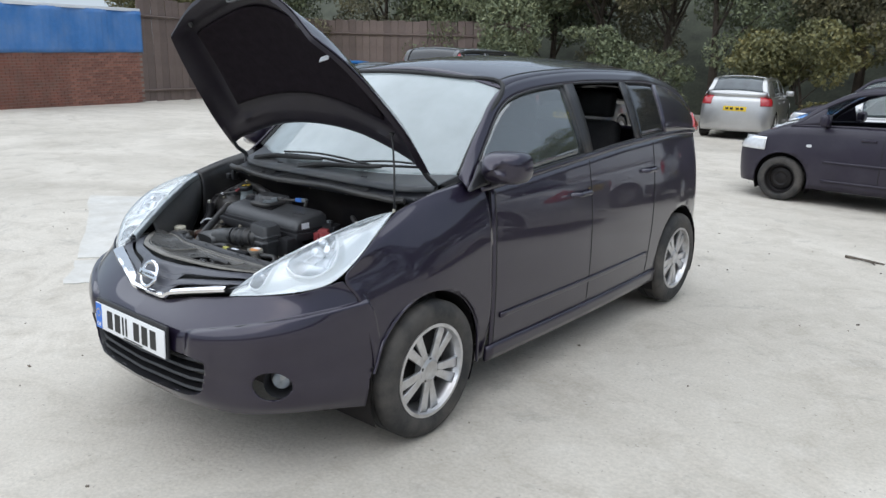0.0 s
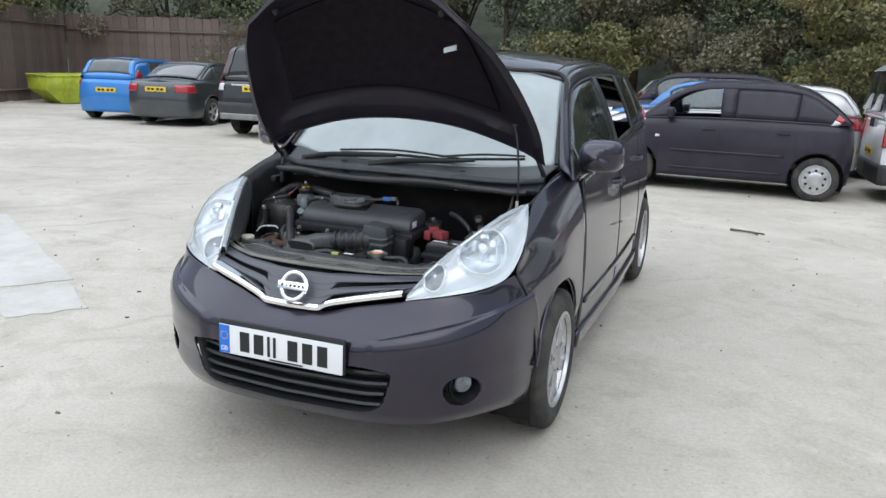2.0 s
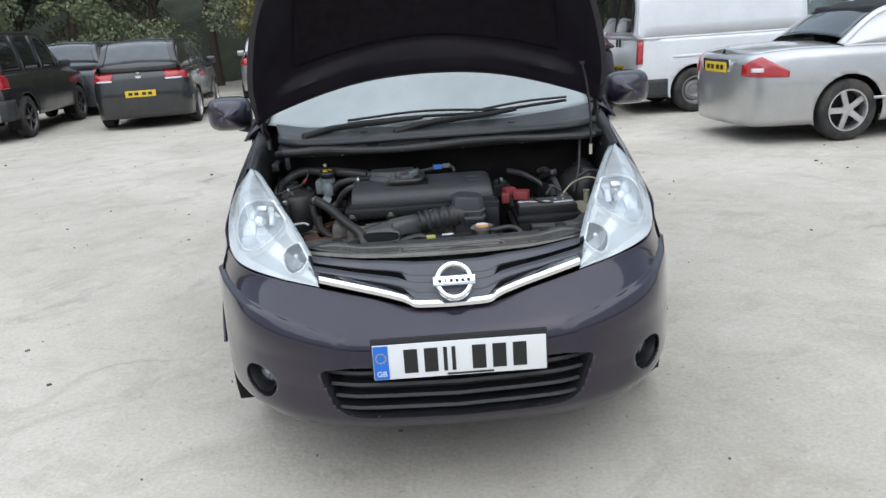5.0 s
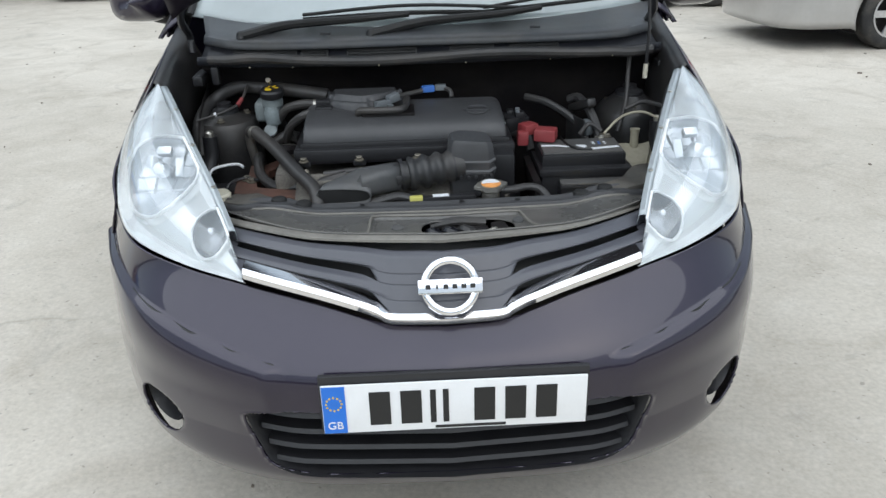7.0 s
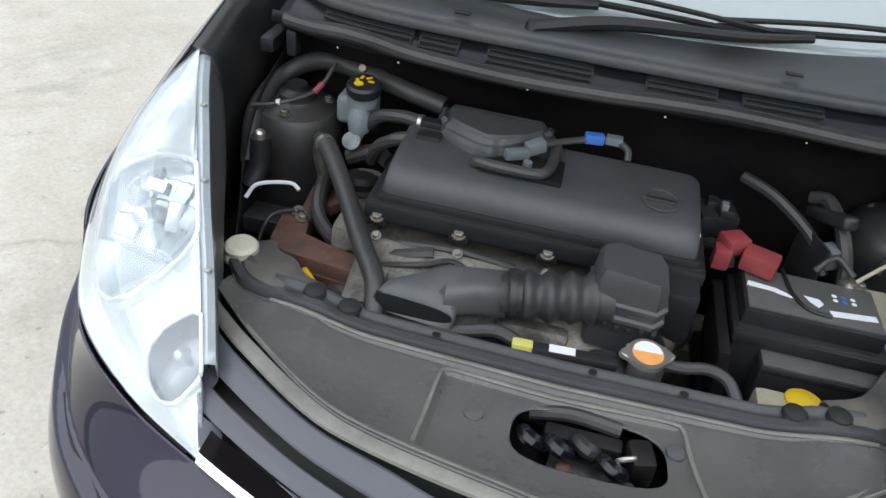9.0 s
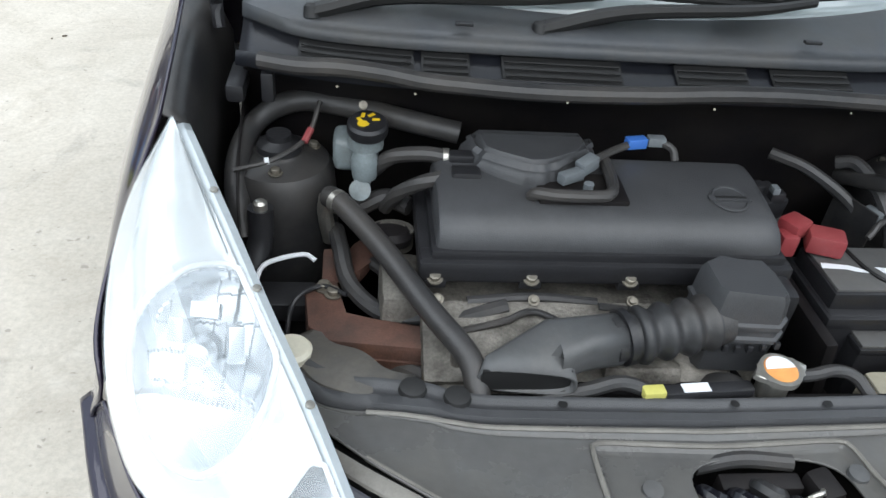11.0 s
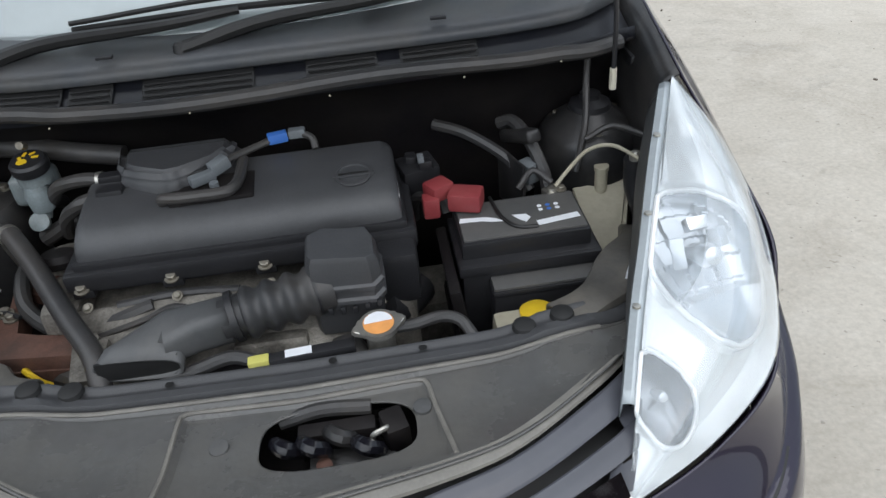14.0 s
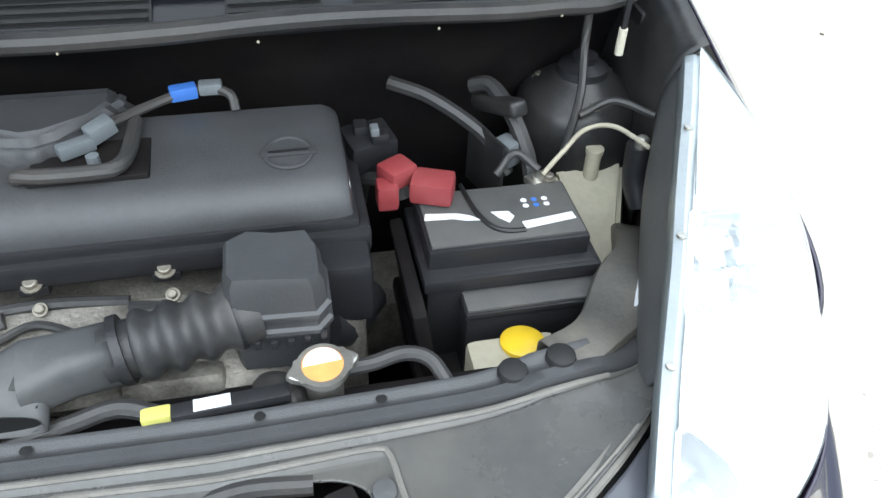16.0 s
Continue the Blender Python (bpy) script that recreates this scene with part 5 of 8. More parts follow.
def build_headlamps():
    for s in (1, -1):
        bm = bmesh.new()
        add_grid(bm, lamp_grid(s))
        lamp = part("headlamp", bm, "lens", MAIN, "clear-lensed headlamp with chrome reflectors", thick=0.003)
        lamp.visible_shadow = False
        # one deep moulding behind the lens: two round bowls sunk into a bright housing
        nu, nv = 210, 130
        g0 = lamp_grid(1, 0, 0, nu, nv)
        out = V(0.1, -0.85, 0.5).normalized()
        across = V(0, 0, 1).cross(out).normalized()
        rise = out.cross(across)
        # centre, half width, half height, depth
        bowls = ((V(0.6255, 0.407, 0.898), 0.082, 0.1, 0.075), (V(0.492, 0.263, 0.808), 0.037, 0.055, 0.05))

        def sink(p, j, i):
            a, b = j / nv, i / nu
            edge = min(1, 9 * a * (1 - a)) * min(1, 9 * b * (1 - b))
            base, zone = 0.03 * edge, 0
            # a shallow valley across the upper end, above the large bowl
            base += 0.014 * edge * math.exp(-((b - 0.78) / 0.05) ** 2)
            for k, (c, ra, rb, d) in enumerate(bowls):
                q = p - c
                x, y = q.dot(across) / ra, q.dot(rise) / rb
                h = math.hypot(x, y)
                if h < 1:
                    zone = k + 1
                    deep = d * (1 - h ** 2.6) ** 0.7
                    if k == 0:
                        # stepped facets above, a plain shelf below
                        if y > -0.42 and h < 0.86:
                            deep -= 0.007 * (math.floor(x * 3.5) % 2) + 0.004 * (math.floor(y * 3) % 2)
                        elif y <= -0.42:
                            deep = min(deep, 0.05 * (1 - h ** 3))
                    base = (0.012 + deep) * min(1, edge * 1.6)
                elif h < 1.22:
                    rim = 0.012 * min(1, edge * 1.6)
                    base = min(base, rim + (base - rim) * step(1.07, 1.22, h))
            return p - out * base, zone

        moved = [[sink(p, j, i) for i, p in enumerate(row)] for j, row in enumerate(g0)]
        reflectors = []
        for zone, nm, mt in ((0, "lamp_housing", "lamp_house"), (1, "main_reflector", "reflector"), (2, "side_reflector", "reflector_dim")):
            bm = bmesh.new()
            made = {}
            for j in range(nv):
                for i in range(nu):
                    cs = ((j, i), (j, i + 1), (j + 1, i + 1), (j + 1, i))
                    inside = max(set(moved[y][x][1] for y, x in cs), key=lambda z: (sum(moved[y][x][1] == z for y, x in cs), z))
                    if inside != zone:
                        continue
                    f = []
                    for c in cs:
                        if c not in made:
                            p = moved[c[0]][c[1]][0]
                            made[c] = bm.verts.new((s * p.x, p.y, p.z))
                        f.append(made[c])
                    bm.faces.new(f if s > 0 else f[::-1])
            reflectors.append(part(nm, bm, mt, lamp, sharp=24))
        flat = np.array([[p.x, p.y, p.z] for row in g0 for p in row])
        deep = [q[0] for row in moved for q in row]
        for (c, ra, rb, d), ref in zip(bowls, reflectors[1:]):
            rel = flat - np.array(c)
            lx, ly = rel @ np.array(across), rel @ np.array(rise)

            def nearest(x, y):
                h = (lx - x) ** 2 + (ly - y) ** 2
                k = int(h.argmin())
                return deep[k] if h[k] < 0.00003 else None

            ring = [nearest(ra * 1.05 * math.cos(a), rb * 1.05 * math.sin(a)) for a in [2 * math.pi * k / 48 for k in range(49)]]
            ring = [V(s * p.x, p.y, p.z) for p in ring if p]
            bm = bmesh.new()
            add_tube(bm, ring, 0.0042 if ra > 0.05 else 0.0032, 8, 110)
            part("bowl_rim", bm, "bezel", ref, sharp=80)
            # bulb behind a small bright cap, on two struts
            k = ra / 0.082
            hub = c - out * (0.052 * k) + rise * (0.012 * k)
            turn = Matrix((across, rise, out)).transposed().to_4x4()
            m = Matrix.Translation(hub) @ turn
            if s < 0:
                m = Matrix.Diagonal((-1, 1, 1, 1)) @ m
            bm = bmesh.new()
            add_lathe(bm, [(0.016 * k, -0.03 * k), (0.019 * k, 0.0), (0.019 * k, 0.012 * k), (0.013 * k, 0.022 * k), (0.001, 0.025 * k)], m, 20)
            part("bulb_shield", bm, "reflector", ref)
            if k > 0.8:
                for px, py, w, hh in ((0.03, 0.02, 0.022, 0.03), (-0.034, 0.008, 0.02, 0.045), (0.0, 0.045, 0.034, 0.02)):
                    bm = bmesh.new()
                    add_box(bm, (w, hh, 0.02), m @ pose(px, py, -0.012, -18 * py / 0.045, 25 * px / 0.03), 0.004)
                    part("reflector_step", bm, "reflector", ref)
        # clear flange along the bay side of the lens, with its screws
        line = [V(s * p.x, p.y, p.z) for p in spline([(0.455, 0.275, 0.803), (0.505, 0.388, 0.858), (0.557, 0.495, 0.905), (0.605, 0.6, 0.945), (0.652, 0.7, 0.98), (0.69, 0.785, 0.998)], 30)]
        bm = bmesh.new()
        add_grid(bm, [[p + V(s * dx, dy, dz) for p in line] for dx, dy, dz in ((0.0, 0.0, -0.002), (-0.008, 0.003, 0.0), (-0.016, 0.008, -0.004), (-0.018, 0.01, -0.03))])
        flange = part("lamp_flange", bm, "clear_edge", lamp, thick=0.002)
        for k in (7, 15, 23):
            bm = bmesh.new()
            add_lathe(bm, [(0.006, 0), (0.0055, 0.003), (0.001, 0.0035)], Matrix.Translation(line[k] + V(s * -0.01, 0.004, 0.0)), 10)
            part("flange_screw", bm, "steel", flange)
        # black back of the lamp inside the bay
        bm = bmesh.new()
        back = [(0.51, 0.44, 0.74), (0.53, 0.5, 0.76), (0.58, 0.62, 0.8), (0.62, 0.72, 0.86), (0.66, 0.8, 0.93)]
        upp = [(0.513, 0.405, 0.858), (0.557, 0.497, 0.9), (0.607, 0.6, 0.94), (0.692, 0.795, 0.995)]
        low = [(0.57, 0.44, 0.65), (0.6, 0.5, 0.62), (0.63, 0.62, 0.64), (0.66, 0.72, 0.7), (0.69, 0.8, 0.8)]
        g = loft([upp, back, low], 20, 10)
        add_grid(bm, g if s > 0 else mirror_grid(g))
        part("lamp_back", bm, "dusty_plastic", lamp, thick=0.006)


def build_wings():
    for s in (1, -1):
        c0 = [(0.815, 0.56, 0.24), (0.82, 0.9, 0.24), (0.795, 1.33, 0.22)]
        c1 = [(0.826, 0.56, 0.45), (0.838, 0.9, 0.45), (0.838, 1.33, 0.45)]
        c2 = [(0.79, 0.52, 0.69), (0.842, 0.9, 0.68), (0.838, 1.33, 0.65)]
        c3 = [(0.75, 0.475, 0.795), (0.815, 0.9, 0.84), (0.828, 1.33, 0.85)]
        c4 = [(0.757, 0.55, 0.866), (0.765, 0.87, 0.96), (0.79, 1.33, 1.02)]
        c5 = [(0.714, 0.803, 1.003), (0.722, 1.0, 1.05), (0.745, 1.28, 1.09)]
        g = loft([c0, c1, c2, c3, c4, c5], 50, 50)
        bm = bmesh.new()
        add_grid(bm, g if s > 0 else mirror_grid(g))
        arch_cut(bm, [(AXLES[0], 0.31)], ARCH, 0.5)
        wing = part("front_wing", bm, "paint_main", MAIN, thick=0.005)
        bm = bmesh.new()
        add_tube(bm, [(s * 0.83, AXLES[0] + ARCH * math.cos(a), 0.31 + ARCH * math.sin(a)) for a in [radians(d) for d in (-12, 20, 50, 80, 110, 140, 165)]], 0.007, 8, 40)
        part("arch_lip", bm, "paint_main", wing)
        bm = bmesh.new()
        add_lathe(bm, [(0.019, 0), (0.017, 0.006), (0.008, 0.01), (0.001, 0.011)], pose(s * 0.806, 1.205, 0.865, 0, s * 82, 0), 20)
        part("side_repeater", bm, "clear_lamp", wing)
        # inner edge of the wing down into the bay
        bm = bmesh.new()
        e = [(0.712, 0.803, 1.003), (0.72, 1.0, 1.05), (0.735, 1.2, 1.085)]
        f = [(0.688, 0.81, 0.985), (0.695, 1.0, 1.02), (0.70, 1.18, 1.055)]
        h = [(0.672, 0.81, 0.95), (0.675, 1.0, 0.96), (0.67, 1.18, 0.98)]
        i = [(0.66, 0.8, 0.6), (0.67, 1.0, 0.6), (0.67, 1.18, 0.6)]
        g = [spline(c, 20) for c in (e, f, h, i)]
        add_grid(bm, g if s > 0 else mirror_grid(g))
        part("inner_wing", bm, "tower", MAIN, thick=0.004)


def build_shell():
    S = BODY
    u0 = S.at_fine(1.33)
    bm = bmesh.new()
    both(bm, S.hull(u0, 1.0, 110, 26))
    bmesh.ops.remove_doubles(bm, verts=bm.verts, dist=0.0005)
    arch_cut(bm, [(AXLES[1], 0.3)], ARCH, 0.5)
    part("body_side", bm, "paint_main", MAIN, thick=0.006)
    zero, full = (lambda t: 0.0), (lambda t: 1.0)
    # belt seal, roof frame, pillars
    pair("belt_seal", S.band(0.03, 1, zero, S.lo, 60, 2), "paint_main", MAIN, 0.008)
    pair("roof_frame", S.band(0, 1, S.hi, full, 70, 3), "paint_main", MAIN, 0.01)
    wins = ((0.055, 0.372), (0.405, 0.578), (0.605, 0.735))
    edge = 0.0
    for w0, w1 in (*wins, (1.0, 1.0)):
        pair("pillar", S.band(edge, w0, S.lo, S.hi, max(3, int(60 * (w0 - edge)))), "paint_main" if edge in (0.0, 0.735) else "black_trim", MAIN, 0.01)
        edge = w1
    for i, (w0, w1) in enumerate(wins):
        for sgn in (1, -1):
            if i == 1 and sgn == 1:
                continue
            bm = bmesh.new()
            g = S.band(w0, w1, S.lo, S.hi, 12, 8)
            add_grid(bm, g if sgn > 0 else mirror_grid(g))
            part("side_window", bm, "side_pane" if i < 2 else "dark_glass", MAIN, thick=0.004)
        # slim dark frame round each opening
        for sgn in (1, -1):
            for line in ([S.side(w0 + (w1 - w0) * k / 12, S.hi(w0 + (w1 - w0) * k / 12), 0.003) for k in range(13)], [S.side(w0 + (w1 - w0) * k / 12, S.lo(w0 + (w1 - w0) * k / 12), 0.003) for k in range(13)]):
                bm = bmesh.new()
                add_tube(bm, [V(sgn * p.x, p.y, p.z) for p in line], 0.006, 6, 16)
                part("window_trim", bm, "black_trim", MAIN)
    bm = bmesh.new()
    add_grid(bm, [[S.roof(0.196 + (0.83 - 0.196) * i / 40, k / 12) for k in range(-12, 13)] for i in range(41)])
    roof = part("roof", bm, "paint_main", MAIN, thick=0.01)
    for sgn in (1, -1):
        bm = bmesh.new()
        line = [S.roof(0.2 + 0.6 * i / 20, sgn * 0.9) + V(0, 0, 0.003) for i in range(21)]
        add_tube(bm, line, 0.006, 6, 30)
        part("roof_strip", bm, "black_trim", roof)
    bm = bmesh.new()
    add_grid(bm, [[S.roof(0.83 + 0.15 * i / 8, k / 8 * 0.95) for k in range(-8, 9)] for i in range(9)])
    part("rear_window", bm, "dark_glass", MAIN, thick=0.004)
    # windscreen
    base = [(-0.705, 1.235, 1.105), (-0.45, 1.115, 1.08), (0, 1.06, 1.07), (0.45, 1.115, 1.08), (0.705, 1.235, 1.105)]
    mid = [(-0.655, 1.445, 1.3), (-0.4, 1.37, 1.305), (0, 1.335, 1.31), (0.4, 1.37, 1.305), (0.655, 1.445, 1.3)]
    head = [(-0.595, 1.69, 1.487), (-0.35, 1.655, 1.513), (0, 1.64, 1.525), (0.35, 1.655, 1.513), (0.595, 1.69, 1.487)]
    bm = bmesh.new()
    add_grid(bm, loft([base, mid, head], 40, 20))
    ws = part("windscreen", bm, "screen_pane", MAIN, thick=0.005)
    ws.visible_shadow = False
    bm = bmesh.new()
    ed = [(-0.705, 1.235, 1.105), (-0.655, 1.445, 1.3), (-0.595, 1.69, 1.487), (-0.35, 1.655, 1.513), (0, 1.64, 1.525), (0.35, 1.655, 1.513), (0.595, 1.69, 1.487), (0.655, 1.445, 1.3), (0.705, 1.235, 1.105)]
    add_tube(bm, [Vector(p) + V(0, -0.004, 0.003) for p in ed], 0.012, 8, 80)
    part("screen_seal", bm, "rubber", ws)
    bm = bmesh.new()
    add_grid(bm, [[V(k / 8 * 0.56, 1.68 + 0.08 * i / 3, 1.455 + 0.01 * i) for k in range(-8, 9)] for i in range(4)])
    part("header_rail", bm, "cabin_pale", MAIN, thick=0.01)
    bm = bmesh.new()
    add_box(bm, (0.2, 0.03, 0.06), pose(0, 1.62, 1.42, 20), 0.02)
    part("rear_view_mirror", bm, "black_trim", MAIN)
    # doors: seams, handles, mouldings
    for sgn in (1, -1):
        for nm, ya, yb in (("front_door_seam", 1.36, 1.36), ("rear_door_seam", 2.235, 2.235), ("rear_wing_seam", 3.08, 3.0)):
            bm = bmesh.new()
            line = []
            for k in range(13):
                z = 0.3 + (S.belt(ya) - 0.01 - 0.3) * k / 12
                p = S.body(S.at_fine(ya + (yb - ya) * (1 - k / 12)), z)
                line.append(V(sgn * (p.x + 0.0025), p.y, p.z))
            add_tube(bm, line, 0.0035, 6, 24)
            part(nm, bm, "black_and_shade", MAIN)
        for y, z in ((2.12, 0.925), (2.96, 0.96)):
            p = S.body(S.at_fine(y), z)
            bm = bmesh.new()
            add_tube(bm, [(sgn * (p.x - 0.005), y - 0.09, z), (sgn * (p.x + 0.03), y - 0.06, z), (sgn * (p.x + 0.034), y, z + 0.002), (sgn * (p.x + 0.03), y + 0.06, z), (sgn * (p.x - 0.005), y + 0.09, z)], 0.013, 8, 20)
            part("door_handle", bm, "paint_main", MAIN)
        bm = bmesh.new()
        g = S.patch(S.at_fine(1.4), S.at_fine(2.98), 0.415, 0.438, 0.007, 30, 4)
        add_grid(bm, g if sgn > 0 else mirror_grid(g))
        part("door_moulding", bm, "paint_main", MAIN, thick=0.012)
        bm = bmesh.new()
        g = S.patch(S.at_fine(1.3), S.at_fine(3.15), 0.215, 0.29, 0.006, 30, 3)
        add_grid(bm, g if sgn > 0 else mirror_grid(g))
        part("sill", bm, "paint_main", MAIN, thick=0.02)
        # door mirror
        bm = bmesh.new()
        add_grid(bm, [[V(sgn * (0.885 + 0.097 * rx * math.copysign(abs(math.cos(a)) ** 0.55, math.cos(a))), 1.27 + dy + 0.02 * math.cos(a), 1.15 + 0.073 * rx * math.copysign(abs(math.sin(a)) ** 0.6, math.sin(a))) for a in [2 * math.pi * k / 32 for k in range(32)]]
                      for rx, dy in ((0.02, -0.03), (0.3, -0.027), (0.6, -0.015), (0.85, 0.012), (0.96, 0.04), (1.0, 0.07), (1.0, 0.11), (0.95, 0.125), (0.9, 0.12), (0.88, 0.105), (0.05, 0.105))], close=True)
        mir = part("door_mirror", bm, "paint_main", MAIN)
        bm = bmesh.new()
        add_tube(bm, [(sgn * 0.75, 1.375, 1.07), (sgn * 0.79, 1.37, 1.085), (sgn * 0.85, 1.35, 1.1)], lambda t: 0.036 - 0.008 * t, 12, 12)
        part("mirror_arm", bm, "black_trim", mir)
        bm = bmesh.new()
        add_prism(bm, [(-0.073, -0.05), (0.073, -0.05), (0.082, 0.0), (0.073, 0.05), (-0.073, 0.05), (-0.082, 0.0)], pose(sgn * 0.885, 1.382, 1.15, -90), 0.003)
        part("mirror_glass", bm, "chrome", mir)
        # triangle behind the mirror
        bm = bmesh.new()
        g = S.band(0.0, 0.056, S.lo, S.hi, 4, 4, 0.006)
        add_grid(bm, g if sgn > 0 else mirror_grid(g))
        part("quarter_trim", bm, "black_trim", MAIN, thick=0.006)
        bm = bmesh.new()
        g = [[S.side(0.95 + 0.036 * i / 6, 0.25 + 0.6 * j / 6, 0.003) for i in range(7)] for j in range(7)]
        add_grid(bm, g if sgn > 0 else mirror_grid(g))
        part("tail_lamp", bm, "red_lamp", MAIN, thick=0.02)
    for y, z in zip(AXLES, (0.308, 0.29)):
        for sgn in (1, -1):
            make_wheel(MAIN, (sgn * 0.737, y, z), sgn, 0.308, 0.205, 0.185, "twin", "alloy")
        arch_liner(MAIN, y, z, ARCH - 0.002, 0.52, 0.815)
    number_plate(MAIN, (0, 4.1, 0.8), 1, True)
    bm = bmesh.new()
    add_box(bm, (1.3, 3.5, 0.06), pose(0, 2.2, 0.24), 0.02)
    part("floor_pan", bm, "bay_dark", MAIN)
    # cabin
    seats(MAIN, (2.0, 2.95), 0.78, 0.42)
    bm = bmesh.new()
    add_grid(bm, loft([[(-0.66, 1.2, 1.05), (0, 1.09, 1.045), (0.66, 1.2, 1.05)], [(-0.66, 1.4, 1.06), (0, 1.36, 1.07), (0.66, 1.4, 1.06)], [(-0.66, 1.52, 0.98), (0, 1.5, 0.99), (0.66, 1.52, 0.98)], [(-0.66, 1.5, 0.6), (0, 1.48, 0.6), (0.66, 1.5, 0.6)]], 20, 20))
    part("dashboard", bm, "cabin", MAIN, thick=0.01)
    bm = bmesh.new()
    m = pose(0.36, 1.62, 0.98, 65)
    add_grid(bm, [[m @ V((0.185 + 0.014 * math.cos(a)) * math.cos(b), (0.185 + 0.014 * math.cos(a)) * math.sin(b), 0.014 * math.sin(a)) for b in [2 * math.pi * j / 32 for j in range(32)]] for a in [2 * math.pi * k / 8 for k in range(9)]], close=True)
    add_lathe(bm, [(0.07, -0.03), (0.065, 0.01), (0.001, 0.015)], m, 20)
    add_box(bm, (0.36, 0.03, 0.015), m, 0.005)
    part("steering_wheel", bm, "cabin", MAIN)


def build_bonnet():
    rear = [(-0.7, 1.035, 1.13), (-0.6, 1.05, 1.185), (-0.3, 1.055, 1.27), (0, 1.055, 1.295), (0.3, 1.055, 1.27), (0.6, 1.05, 1.185), (0.7, 1.035, 1.13)]
    l1 = [(-0.695, 0.92, 1.28), (-0.55, 0.96, 1.36), (0, 0.985, 1.43), (0.55, 0.96, 1.36), (0.695, 0.92, 1.28)]
    l2 = [(-0.645, 0.79, 1.45), (-0.45, 0.84, 1.55), (0, 0.87, 1.62), (0.45, 0.84, 1.55), (0.645, 0.79, 1.45)]
    l3 = [(-0.575, 0.675, 1.59), (-0.38, 0.71, 1.71), (0, 0.74, 1.79), (0.38, 0.71, 1.71), (0.575, 0.675, 1.59)]
    front = [(-0.485, 0.575, 1.695), (-0.3, 0.575, 1.83), (0, 0.585, 1.925), (0.3, 0.575, 1.83), (0.485, 0.575, 1.695)]
    g = loft([rear, l1, l2, l3, front], 48, 48)
    bm = bmesh.new()
    add_grid(bm, g)
    lid = part("bonnet", bm, "paint_main", MAIN, "open bonnet, dark underside with a pressed frame", thick=0.004)
    # pressed inner panel: a raised frame round a sunken middle
    bm = bmesh.new()
    inner = []
    for j, row in enumerate(g):
        r = []
        for i, p in enumerate(row):
            a, b = i / 48, j / 48
            e = min(a, 1 - a) * 1.25
            f = min(b * 0.95, (1 - b) * 1.1)
            d = min(e, f)
            off = 0.006 + 0.028 * step(0.0, 0.03, d) - 0.02 * step(0.11, 0.15, d)
            ridge = 0.012 * math.exp(-((b - 0.16 + 0.07 * (2 * a - 1) ** 2) / 0.02) ** 2) * step(0.12, 0.2, e)
            r.append(p + V(0, -0.8, -0.6) * (off + ridge))
        inner.append(r)
    add_grid(bm, inner)
    frame_ob = part("inner_frame", bm, "bonnet_inner", lid, "black pressed inner frame", sharp=60)
    # insulation pad in the middle
    bm = bmesh.new()
    pad = []
    for j in range(11, 40):
        pad.append([inner[j][i] + V(0, -0.8, -0.6) * 0.008 for i in range(7, 42)])
    add_grid(bm, pad)
    part("insulation_pad", bm, "felt", lid, thick=0.008)

    def on_lid(a, b, off=0.03):
        row = g[round(b * 48)]
        return row[round(a * 48)] + V(0, -0.8, -0.6) * off

    c = on_lid(0.765, 0.61, 0.05)
    bm = bmesh.new()
    add_box(bm, (0.055, 0.026, 0.002), Matrix.Translation(c) @ pose(0, 0, 0, 52, -14, 4))
    part("sticker", bm, "white_label", lid)
    # latch striker near the front edge
    c = on_lid(0.5, 0.91, 0.04)
    bm = bmesh.new()
    add_box(bm, (0.15, 0.02, 0.03), Matrix.Translation(c) @ pose(0, 0, 0, -40), 0.006)
    add_tube(bm, [c + V(-0.03, -0.01, -0.01), c + V(-0.025, -0.05, -0.03), c + V(0.025, -0.05, -0.03), c + V(0.03, -0.01, -0.01)], 0.005, 8)
    part("striker", bm, "cover_plastic", lid)
    for a, b in ((0.16, 0.9), (0.84, 0.9)):
        c = on_lid(a, b, 0.036)
        bm = bmesh.new()
        add_lathe(bm, [(0.014, 0), (0.012, 0.012), (0.001, 0.014)], Matrix.Translation(c) @ pose(0, 0, 0, 126), 14)
        part("rubber_stop", bm, "rubber", lid)
    # hinges, prop
    for s in (1, -1):
        bm = bmesh.new()
        add_tube(bm, [(s * 0.675, 1.09, 1.02), (s * 0.68, 1.1, 1.07), (s * 0.68, 1.04, 1.12), (s * 0.66, 1.0, 1.19)], 0.011, 8, 16)
        part("hinge", bm, "black_trim", lid)
    bm = bmesh.new()
    add_tube(bm, [(0.625, 0.89, 0.955), (0.625, 0.892, 1.1), (0.61, 0.9, 1.24), (0.595, 0.905, 1.305)], 0.0045, 8, 16)
    add_lathe(bm, [(0.012, 0), (0.012, 0.012), (0.001, 0.014)], pose(0.595, 0.905, 1.3), 12)
    rod = part("prop_rod", bm, "black_trim", MAIN)
    bm = bmesh.new()
    add_tube(bm, [(0.625, 0.89, 0.95), (0.625, 0.89, 0.99)], 0.0065, 10, 4)
    part("rod_sleeve", bm, "white_plastic", rod)


build_front()
build_grille()
build_headlamps()
build_wings()
build_shell()
build_bonnet()


